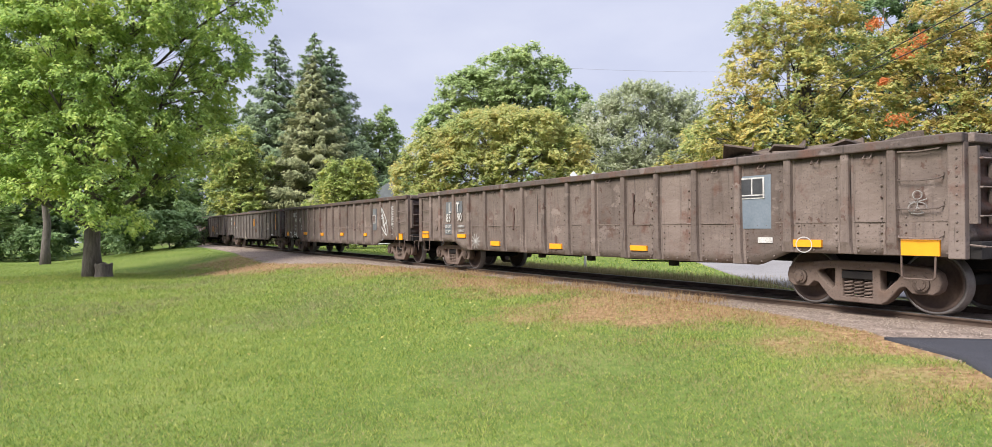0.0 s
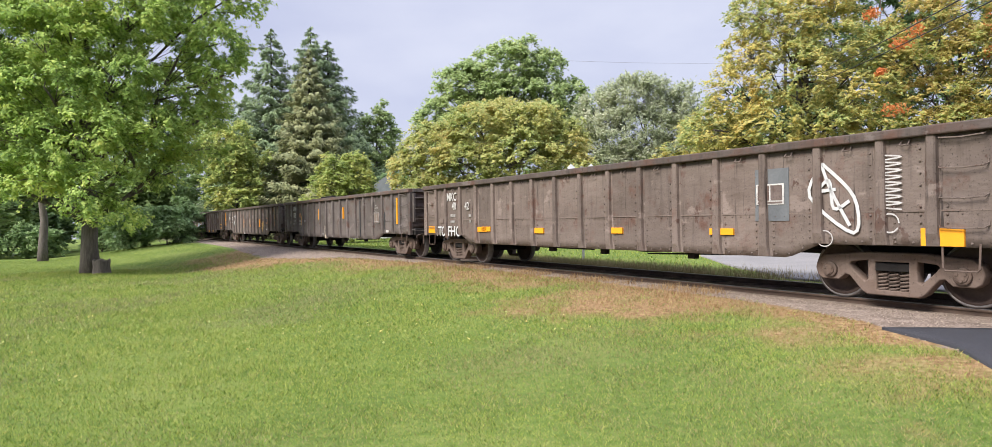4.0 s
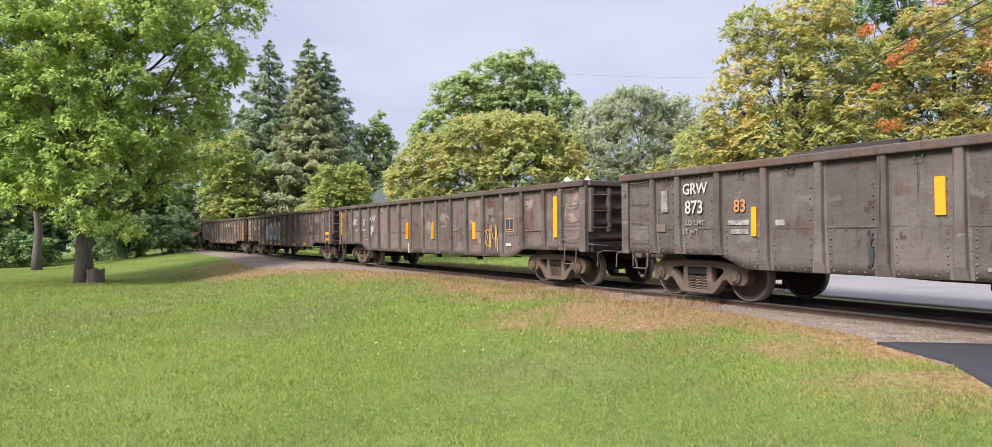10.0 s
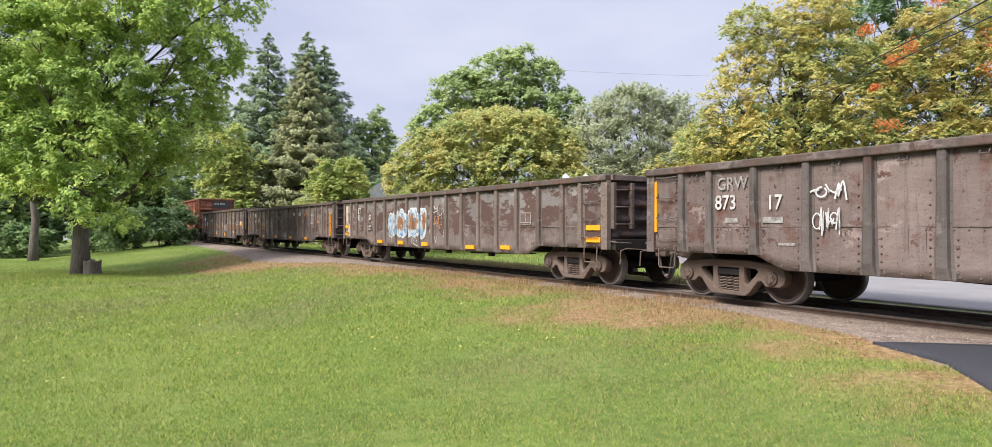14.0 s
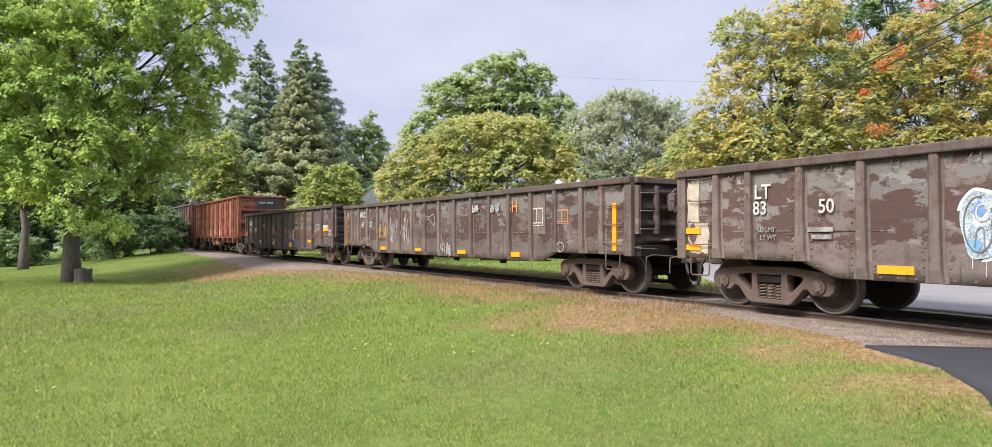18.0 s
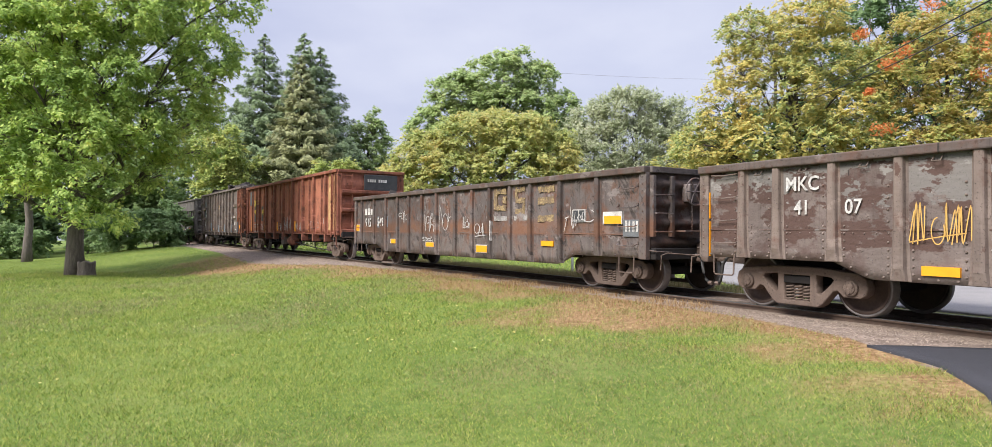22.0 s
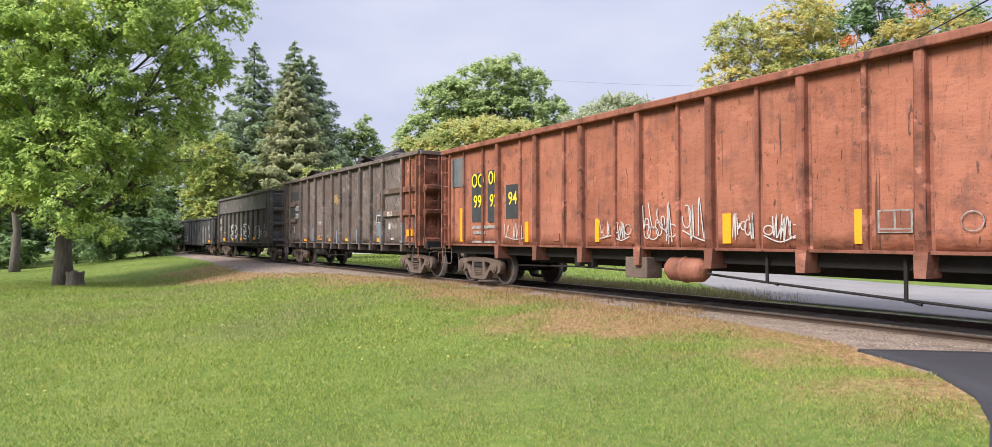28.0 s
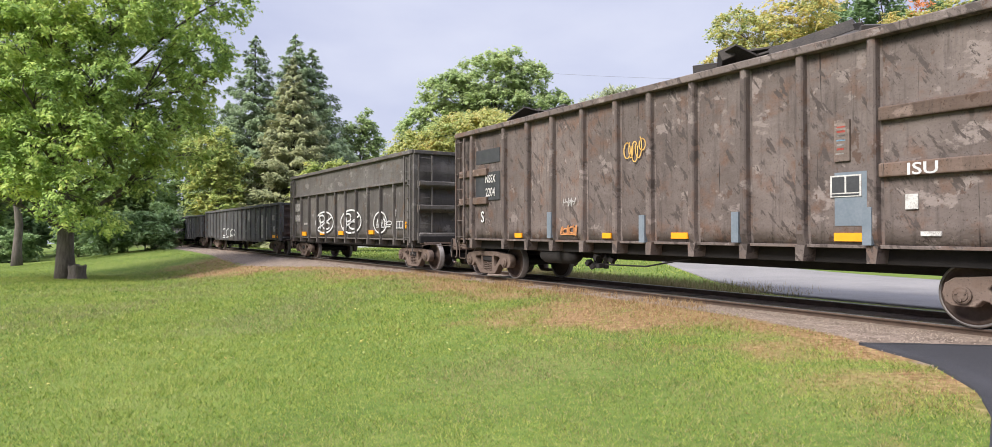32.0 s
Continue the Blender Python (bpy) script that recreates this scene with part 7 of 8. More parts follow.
words(car6, "07", 5.48, 1.53, 0.21, M_WHITE, 0.9)
spray(car6, TAG, 4.01, 4.7, 1.11, 1.68, M_SPRAYGOLD, 0.014)
spray(car6, TAG, 3.17, 3.74, 0.99, 1.86, M_CHALK, 0.015)
spray(car6, TAG, 2.18, 2.81, 1.0, 2.02, M_CHALK, 0.015)
spray(car6, WEDGE, 0.31, 0.88, 1.52, 1.86, M_CHALK, 0.014)
spray(car6, TAG, -0.76, -0.07, 0.59, 1.06, M_GRAFFITI, 0.013)
spray(car6, TAG, -2.33, -1.98, 1.86, 2.05, M_GRAFFITI, 0.038)
spray(car6, TAG, -3.13, -2.94, 1.82, 2.03, M_GRAFFITI, 0.038)
spray(car6, TAG, -3.4, -3.22, 1.83, 2.04, M_GRAFFITI, 0.038)
words(car6, "SH", -4.03, 1.81, 0.3, M_SPRAYORANGE, 1.0)
framed(car6, -5.31, -4.83, 1.45, 1.88, M_WHITE, M_GREYBROWN)
framed(car6, -6.28, -5.81, 1.49, 1.81, M_SPRAYORANGE, M_BROWN)
spray(car6, RING, -6.13, -5.88, 0.86, 1.07, M_WHITE, 0.015)
mark(car6, -5.39, -4.72, 1.26, 2.2, M_GREYBROWN, "data_patch")
mark(car7, 7.52, 8.19, 1.2, 1.46, M_WHITE, "reflector_border")
mark(car7, 3.97, 4.56, 0.79, 0.95, M_WHITE, "reflector_border")
mark(car7, 1.09, 1.72, 0.73, 0.89, M_WHITE, "reflector_border")
mark(car7, -2.1, -1.45, 0.65, 0.87, M_WHITE, "reflector_border")
mark(car7, 7.58, 8.09, 1.22, 1.44, M_YELLOW, "reflector")
mark(car7, 4.03, 4.47, 0.8, 0.94, M_YELLOW, "reflector")
mark(car7, 1.14, 1.68, 0.75, 0.88, M_YELLOW, "reflector")
mark(car7, -2.06, -1.49, 0.67, 0.85, M_YELLOW, "reflector")
mark(car7, -5.04, -4.56, 0.9, 1.02, M_YELLOW, "reflector")
words(car7, "915", 6.64, 1.38, 0.32, M_WHITE, 0.9)
words(car7, "548", 5.46, 1.41, 0.3, M_WHITE, 0.9)
mark(car7, 6.81, 7.02, 1.81, 2.05, M_WHITE, "stencil_line")
mark(car7, 6.51, 6.72, 1.82, 2.06, M_WHITE, "stencil_line")
mark(car7, 6.24, 6.43, 1.81, 2.04, M_WHITE, "stencil_line")
mark(car7, 5.99, 6.15, 1.82, 2.05, M_WHITE, "stencil_line")
mark(car7, 4.81, 5.76, 1.35, 1.74, M_PATCHBLUE, "data_patch")
mark(car7, -2.54, -2.39, 1.8, 2.35, M_GOLDWORN, "emblem_patch", "worn yellow emblem paint")
mark(car7, -2.98, -2.54, 2.2, 2.33, M_GOLDWORN, "emblem_patch", "worn yellow emblem paint")
mark(car7, -2.98, -2.54, 1.77, 1.9, M_GOLDWORN, "emblem_patch", "worn yellow emblem paint")
mark(car7, -2.98, -2.83, 1.95, 2.12, M_GOLDWORN, "emblem_patch", "worn yellow emblem paint")
mark(car7, -3.84, -3.42, 2.22, 2.34, M_GOLDWORN, "emblem_patch")
mark(car7, -3.53, -3.42, 2.06, 2.23, M_GOLDWORN, "emblem_patch")
mark(car7, -3.84, -3.42, 1.94, 2.06, M_GOLDWORN, "emblem_patch")
mark(car7, -3.84, -3.74, 1.78, 1.93, M_GOLDWORN, "emblem_patch")
mark(car7, -3.84, -3.42, 1.67, 1.8, M_GOLDWORN, "emblem_patch")
mark(car7, -5.06, -4.43, 2.16, 2.32, M_GOLDWORN, "emblem_patch")
mark(car7, -5.04, -4.41, 1.89, 2.05, M_GOLDWORN, "emblem_patch")
mark(car7, -5.04, -4.41, 1.48, 1.62, M_GOLDWORN, "emblem_patch")
mark(car7, -3.04, -2.39, 1.51, 1.63, M_FADED, "stencil_line")
mark(car7, -3.97, -3.36, 1.51, 1.63, M_FADED, "stencil_line")
spray(car7, TAG, -6.43, -5.44, 1.24, 1.93, M_CHALK, 0.018)
framed(car7, -6.2, -5.75, 1.45, 1.73, M_WHITE, M_PATCHBLACK)
mark(car7, -7.37, -6.78, 1.4, 1.66, M_WHITE, "sticker", "torn white sticker")
mark(car7, -7.35, -6.83, 1.41, 1.57, M_YELLOW, "reflector")
mark(car7, -7.9, -7.39, 1.15, 1.49, M_PATCHGREY, "data_patch")
mark(car7, -7.52, -7.46, 1.25, 1.47, M_WHITE, "stencil_line")
mark(car7, -7.6, -7.56, 1.25, 1.47, M_WHITE, "stencil_line")
mark(car7, -7.73, -7.67, 1.25, 1.46, M_WHITE, "stencil_line")
mark(car7, -7.83, -7.77, 1.25, 1.46, M_WHITE, "stencil_line")
spray(car7, TAG, 1.01, 1.77, 1.19, 1.78, M_CHALK, 0.018)
spray(car7, TAG, 1.16, 1.89, 0.89, 1.07, M_CHALK, 0.018)
spray(car7, TAG, 3.11, 3.74, 1.51, 1.91, M_CHALK, 0.018)
spray(car7, TAG, -1.99, -1.43, 1.03, 1.5, M_CHALK, 0.018)
spray(car7, TAG, -1.2, -0.73, 1.31, 1.66, M_CHALK, 0.018)
spray(car7, TAG, -0.02, 0.76, 1.14, 2.03, M_CHALK, 0.018)
mark(car7, -2.30, -2.19, 1.00, 1.50, M_CHALK, "paint_patch")
mark(car8, 7.08, 7.88, 2.7, 3.52, M_PATCHGREY, "dark_patch", "dark grey painted square")
mark(car8, 6.05, 6.72, 1.69, 3.0, M_PATCHBLACK, "dark_patch")
mark(car8, 5.34, 5.88, 1.67, 3.03, M_PATCHBLACK, "dark_patch")
mark(car8, 4.35, 4.98, 1.74, 2.59, M_PATCHBLACK, "dark_patch")
words(car8, "99", 6.39, 2.07, 0.35, M_LETTERYELLOW, 0.9)
words(car8, "92", 5.55, 2.07, 0.34, M_LETTERYELLOW, 0.9)
words(car8, "94", 4.65, 2.09, 0.33, M_LETTERYELLOW, 0.9)
spray(car8, RING, 6.41, 6.66, 2.65, 2.97, M_LETTERYELLOW, 0.055)
spray(car8, RING, 6.07, 6.33, 2.64, 2.95, M_LETTERYELLOW, 0.055)
spray(car8, RING, 5.59, 5.78, 2.68, 2.98, M_LETTERYELLOW, 0.055)
spray(car8, RING, 5.36, 5.51, 2.67, 2.98, M_LETTERYELLOW, 0.055)
mark(car8, 7.21, 7.38, 1.15, 2.09, M_YELLOW, "reflector")
mark(car8, 3.95, 4.1, 1.15, 1.64, M_YELLOW, "reflector")
mark(car8, 1.35, 1.47, 1.17, 1.65, M_YELLOW, "reflector")
mark(car8, -2.02, -1.85, 1.16, 1.66, M_YELLOW, "reflector")
mark(car8, -4.25, -4.14, 1.17, 1.65, M_YELLOW, "reflector")
mark(car8, -7.52, -7.4, 1.19, 2.02, M_YELLOW, "reflector")
mark(car8, -7.56, -7.0, 1.23, 3.71, M_PATCHTAN, "tan_panel", "bare tan panel")
mark(car8, -8.01, -7.67, 1.24, 3.67, M_PATCHTAN, "tan_panel")
mark(car8, -6.62, -6.35, 1.5, 1.77, M_WHITE, "sign", "small white notice")
mark(car8, -6.14, -5.91, 1.29, 1.36, M_WHITE, "small_plate")
framed(car8, -4.92, -4.46, 1.32, 1.63, M_FADED, M_REDRUST)
spray(car8, TAG, 4.12, 4.95, 1.20, 1.64, M_CHALK, 0.018)
spray(car8, TAG, 0.95, 1.32, 1.22, 1.62, M_CHALK, 0.018)
spray(car8, TAG, 0.42, 0.86, 1.20, 1.58, M_CHALK, 0.018)
spray(car8, TAG, -0.72, 0.08, 1.14, 1.92, M_CHALK, 0.021)
spray(car8, LOOPS, -0.76, 0.02, 1.20, 1.66, M_CHALK, 0.019)
spray(car8, TAG, -1.52, -0.95, 1.14, 1.98, M_CHALK, 0.021)
spray(car8, TAG, -2.48, -2.06, 1.22, 1.66, M_CHALK, 0.018)
spray(car8, TAG, -3.26, -2.66, 1.18, 1.62, M_CHALK, 0.019)
spray(car8, RING, -5.75, -5.50, 1.34, 1.58, M_FADED, 0.014)
mark(car8, 5.34, 6.7, 1.5, 1.58, M_FADED, "stencil_line")
mark(car8, 6.01, 6.66, 1.35, 1.43, M_FADED, "stencil_line")
mark(car8, 5.38, 6.7, 1.12, 1.17, M_FADED, "stencil_line")
mark(car8, 2.73, 2.97, 1.18, 1.35, M_REDRUST, "tag_holder")
mark(car9, 5.23, 6.44, 3.06, 3.43, M_PATCHBLACK, "dark_patch")
mark(car9, 5.23, 6.47, 2.08, 2.82, M_PATCHBLACK, "dark_patch", "black panel with white letters")
words(car9, "NSSX", 5.67, 2.54, 0.21, M_WHITE, 0.75)
words(car9, "2204", 5.67, 2.18, 0.23, M_WHITE, 0.75)
words(car9, "S", 6.07, 1.5, 0.3, M_GRAFFITI, 0.9)
mark(car9, 4.18, 4.49, 1.1, 1.21, M_YELLOW, "reflector")
mark(car9, 0.9, 1.17, 1.11, 1.22, M_YELLOW, "reflector")
mark(car9, -1.16, -0.76, 1.12, 1.23, M_YELLOW, "reflector")
mark(car9, -4.41, -3.93, 1.11, 1.23, M_YELLOW, "reflector")
mark(car9, -6.88, -6.38, 1.31, 1.52, M_YELLOW, "reflector")
mark(car9, -4.41, -3.93, 1.33, 2.09, M_PATCHBLUE, "data_patch", "slate painted panel")
framed(car9, -4.33, -3.87, 1.74, 2.05, M_WHITE, M_PATCHBLACK)
spray(car9, LOOPS, -0.07, 0.46, 2.59, 3.31, M_SPRAYGOLD, 0.026)
mark(car9, -4.16, -3.93, 2.25, 2.84, M_GREYBROWN, "tag_plate")
mark(car9, -4.1, -3.97, 2.73, 2.75, M_RED, "colour_stripe")
mark(car9, -4.1, -3.97, 2.66, 2.69, M_RED, "colour_stripe")
mark(car9, -4.1, -3.97, 2.6, 2.63, M_FADED, "colour_stripe")
mark(car9, -4.1, -3.97, 2.54, 2.56, M_SPRAYBLUE, "colour_stripe")
mark(car9, -4.1, -3.97, 2.47, 2.5, M_FADED, "colour_stripe")
mark(car9, -4.08, -3.97, 2.41, 2.44, M_RED, "colour_stripe")
mark(car9, -4.08, -3.95, 2.35, 2.37, M_FADED, "colour_stripe")
letters(car9, "ISU", -5.17, 1.512, 1.99, 0.16, M_GRAFFITI, 1.3)
mark(car9, -5.08, -4.92, 1.54, 1.74, M_WHITE, "sign", "small white notice")
mark(car9, -5.36, -5.11, 1.19, 1.25, M_WHITE, "small_plate")
mark(car9, 2.81, 2.96, 1.1, 1.69, M_PATCHBLUE, "primer_strip")
mark(car9, -0.19, -0.04, 1.04, 1.56, M_PATCHBLUE, "primer_strip")
mark(car9, -2.35, -2.21, 1.07, 1.57, M_PATCHBLUE, "primer_strip")
mark(car9, -4.54, -4.41, 1.06, 1.58, M_PATCHBLUE, "primer_strip")
spray(car9, TAG, 2.01, 2.58, 1.16, 1.4, M_SPRAYORANGE, 0.030)
spray(car9, TAG, 1.99, 2.5, 1.8, 2.0, M_CHALK, 0.015)
mark(car10, -6.41, -5.93, 1.35, 1.57, M_YELLOW, "reflector")
mark(car10, -0.24, 0.26, 1.11, 1.27, M_YELLOW, "reflector")
mark(car10, -3.37, -2.91, 1.15, 1.29, M_YELLOW, "reflector")
mark(car10, 4.61, 5.39, 1.06, 1.24, M_YELLOW, "reflector")
mark(car10, 2.07, 2.57, 1.1, 1.24, M_YELLOW, "reflector")
framed(car10, -5.87, -5.36, 1.33, 1.6, M_WHITE, M_BLACK)
spray(car10, BUBBLE, 0.87, 3.16, 1.19, 2.08, M_GRAFFITI, 0.07)
spray(car10, BUBBLE, -2.21, -0.03, 1.19, 2.08, M_GRAFFITI, 0.07)
spray(car10, RING, -4.57, -3.43, 1.2, 1.94, M_GRAFFITI, 0.06)
spray(car10, TAG, -4.9, -3.66, 1.37, 1.77, M_GRAFFITI, 0.030)
mark(car10, 5.2, 6.61, 2.2, 2.56, M_FADED, "stencil_line")
mark(car10, 5.28, 6.4, 1.72, 2.02, M_FADED, "stencil_line")
mark(car10, 4.34, 4.91, 1.56, 1.65, M_FADED, "stencil_line")
mark(car10, -5.32, -5.01, 1.76, 2.02, M_FADED, "stencil_line")
spray(car11, LOOPS, 0.2, 4.09, 0.73, 2.11, M_GRAFFITI, 0.075)
mark(car11, -3.81, -3.35, 1.83, 2.4, M_FADED, "pale_streak")
mark(car11, -6.73, -6.31, 0.89, 2.15, M_FADED, "pale_streak")
mark(car11, -7.53, -7.13, 0.82, 2.06, M_FADED, "pale_streak")
mark(car11, -5.17, -4.73, 1.09, 1.74, M_FADED, "pale_streak")
mark(car11, -8.93, -8.56, 1.84, 2.11, M_FADED, "pale_streak")
mark(car11, -9.16, -8.81, 1.24, 1.54, M_FADED, "pale_streak")
mark(car11, -9.65, -8.68, 0.91, 1.07, M_YELLOW, "reflector")

# belts, tiers and gear that belong to single cars
for x0, x1 in ((-6.02, -4.6), (5.8, 7.4)):
    for z in (1.98, 2.74):
        block(car9, "side_belt", (x0, x1, 1.40, 1.51, z, z + 0.19), M_TRUCK, 0.02)
for z in (1.98, 2.74):
    block(car9, "side_belt", (-7.38, -6.18, 1.40, 1.51, z, z + 0.19), M_ENDORANGE, 0.02)
block(car9, "end_bay", (-7.40, -6.16, 1.34, 1.425, 1.10, 3.86), M_ENDORANGE, 0.01, "rust-red end bay")
block(car9, "rib_repair", (-6.19, -6.02, 1.44, 1.535, 1.75, 3.8), M_REDRUST, 0.01)
block(car9, "rib_repair", (-6.19, -6.02, 1.44, 1.535, 1.08, 1.74), M_PATCHBLUE, 0.01)
block(car10, "upper_side", (-6.75, 6.75, 1.39, 1.46, 2.93, 3.76), M_CHARCOAL, 0.01)
block(car10, "tier_ledge", (-6.4, 6.75, 1.38, 1.53, 2.86, 2.93), M_CHARCOAL, 0.01)
block(car8, "number_panel", (-8.47, -8.36, -1.15, 0.35, 2.95, 3.62), M_PATCHBLACK, 0.01)
for k in range(9):
    if k != 4:
        block(car8, "number_bar", (-8.49, -8.465, 0.22 - k * 0.1, 0.15 - k * 0.1, 3.30, 3.42), M_WHITE, 0)
bm = bmesh.new()
lathe(bm, [(-0.46, 0.02), (-0.44, 0.15), (-0.34, 0.22), (-0.02, 0.225), (-0.02, 0.245), (0.02, 0.245), (0.02, 0.225), (0.34, 0.22), (0.44, 0.15), (0.46, 0.02)], 20, (-0.85, 1.22, 0.68), "x")
part("air_tank", bm, M_ORANGE, car8, "orange steel air tank", True)
block(car8, "valve_box", (-0.05, 0.55, 1.05, 1.45, 0.48, 0.88), M_TRUCK, 0.015)
for pts in ([(-6.0, 1.1, 0.34), (-4.75, 1.28, 0.42), (-2.6, 1.28, 0.54), (-1.3, 1.22, 0.62)], [(0.5, 1.1, 0.58), (2.2, 1.2, 0.62), (5.2, 0.9, 0.55)]):
    bar(car8, "brake_rod", pts, 0.022, M_UNDER)
for x, z in ((-4.75, 0.40), (-2.6, 0.54)):
    bar(car8, "rod_hanger", [(x, 1.3, 0.97), (x, 1.3, z), (x - 0.2, 1.3, z - 0.02)], 0.028, M_UNDER)
for x in (1.9, 2.35):
    block(car8, "slack_adjuster", (x - 0.09, x + 0.09, 1.08, 1.24, 0.62, 0.98), M_UNDER, 0.02)
bm = bmesh.new()
lathe(bm, [(-0.7, 0.02), (-0.66, 0.14), (-0.5, 0.2), (0.5, 0.2), (0.66, 0.14), (0.7, 0.02)], 16, (3.2, 1.0, 0.70), "x")
part("air_tank", bm, M_UNDER, car9, "", True)
rv = random.Random(5)
bm = bmesh.new()
for k in range(14):
    obox(bm, pose(1.6 + rv.uniform(-0.3, 0.3), 1.1 + rv.uniform(-0.15, 0.15), 0.62 + rv.uniform(-0.12, 0.12), rv.uniform(0, 90), rv.uniform(0, 90), 0), 0.12, 0.1, 0.14, 0.01)
part("brake_valve", bm, M_UNDER, car9)
bar(car9, "brake_rod", [(1.4, 1.15, 0.55), (0.2, 1.15, 0.56), (-0.9, 1.1, 0.75)], 0.018, M_UNDER)


# ---------------------------------------------------------------- loads in the cars
def load(label, category, s0, pieces, x0, x1, top, mound, material, seed, size, name, tilt=1.0):
    """Scrap heaped over a mound inside a car; it travels with the car."""
    rnd = random.Random(seed)
    thing = empty(name, label, category)
    bm = bmesh.new()
    n = 16
    rows = []
    for i in range(n + 1):
        t = i / n
        x = x0 + (x1 - x0) * t
        h = mound * (0.55 + 0.45 * math.sin(t * 9 + seed)) * math.sin(math.pi * min(1, max(0.02, t))) ** 0.4
        rows.append([bm.verts.new((x, y, (1.12 if abs(y) > 1.3 else top - 0.25 + h * (1 - (y / 1.35) ** 2) + rnd.uniform(-0.05, 0.05)))) for y in (-1.36, -1.2, -0.6, 0, 0.6, 1.2, 1.36)])
    for a, b in zip(rows, rows[1:]):
        for k in range(6):
            bm.faces.new([a[k], b[k], b[k + 1], a[k + 1]])
    bm.faces.new(rows[0])
    bm.faces.new(rows[-1][::-1])
    part("scrap_heap", bm, material, thing)
    for k in range(pieces):
        x = x0 + (x1 - x0) * (k + rnd.uniform(0.1, 0.9)) / pieces
        t = (x - x0) / (x1 - x0)
        h = mound * (0.55 + 0.45 * math.sin(t * 9 + seed))
        bm = bmesh.new()
        L = rnd.uniform(*size)
        if rnd.random() < 0.55:
            box(bm, -L / 2, L / 2, -0.12, 0.12, -0.1, 0.1, 0.012)
        else:
            box(bm, -L / 2, L / 2, -0.25, 0.25, -0.02, 0.02, 0.006)
            box(bm, -L / 2, L / 2, -0.25, -0.22, 0, 0.12, 0.004)
        ob = part("scrap_piece", bm, material, thing)
        ob.matrix_basis = pose(x, rnd.uniform(0.1, 1.0), top - 0.1 + h * 0.8, rnd.uniform(-25, 25) * tilt, rnd.uniform(-16, 16) * tilt, rnd.uniform(-50, 50) * tilt)
    CARS.append((thing, s0, []))
    return thing


load("old squared timbers piled on the gondola car", "timber pile", 1.19, 9, -6.7, -2.2, 2.34, 0.42, M_WOOD, 3, (1.2, 2.2), "timber_pile")
load("flat dark scrap panels lying on the gondola car", "scrap pile", 36.6, 7, 3.4, 5.0, 2.36, 0.30, M_SCRAP, 5, (0.8, 1.3), "scrap_pile", 0.2)
load("low tangle of scrap lying in the gondola car", "scrap pile", 108.1, 16, -6.5, 7.0, 2.42, 0.24, M_SCRAP, 7, (0.5, 1.1), "scrap_pile")
load("heap of scrap in the tall gondola car", "scrap pile", 126.58, 4, -3.0, 4.2, 3.72, 0.35, M_SCRAP, 9, (0.5, 0.9), "scrap_pile")
load("heap of black scrap above the sides of the tall car", "scrap pile", 143.9, 36, -7.0, 5.6, 3.98, 0.55, M_SCRAP, 11, (0.4, 1.3), "scrap_pile")

# ---------------------------------------------------------------- things beside the track
def crossbuck():
    x, y = 3.0, 24.2
    z = float(ground_z(x, y)) - 0.05
    sign = empty("crossbuck_sign", "white railway crossing sign on a post", "road sign", "", pose(x, y, z, 0, 0, 8))
    bar(sign, "post", [(0, 0, -0.5), (0, 0, 3.35)], 0.045, M_GALV, "", 8)
    for a in (1, -1):
        bm = bmesh.new()
        obox(bm, pose(0, 0.055 + a * 0.012, 2.95, 0, a * 45, 0), 1.22, 0.012, 0.20, 0.003)
        part("blade", bm, M_SIGN, sign)


crossbuck()


def cable(label, pts, r, sag, material=None):
    a, b = Vector(pts[0]), Vector(pts[1])
    bm = bmesh.new()
    tube(bm, [a.lerp(b, k / 14) - Vector((0, 0, sag * math.sin(math.pi * k / 14))) for k in range(15)], r, 5)
    return tagged(part("overhead_cable", bm, material or M_WIRE), label, "cable", "overhead cables")


cable("black overhead cable strung past the trees", [(17.4, 39, 9.6), (7.6, 7.0, 5.35)], 0.016, 0.12)
cable("black overhead cable strung past the trees", [(17.4, 39, 9.2), (7.9, 7.0, 5.15)], 0.016, 0.12)
cable("thin overhead cable far behind the trees", [(1.6, 66, 18.1), (28, 66, 17.1)], 0.012, 0.25, M_CABLEGREY)
cable("thin overhead cable sloping behind the train", [(6.0, 38, 4.2), (17.4, 39, 8.8)], 0.016, 0.1)


def utility_pole(x, y, high):
    pole = empty("utility_pole", "weathered wooden utility pole among the trees", "utility pole", "", pose(x, y, float(ground_z(x, y))))
    bar(pole, "shaft", [(0, 0, -0.3), (0, 0, high)], 0.14, M_BARKDARK, "", 10)
    block(pole, "crossarm", (-0.9, 0.9, -0.06, 0.06, high - 0.7, high - 0.58), M_BARKDARK, 0.01)


utility_pole(17.4, 39.0, 9.8)
utility_pole(1.6, 66, 18.4)
utility_pole(28, 66, 17.6)


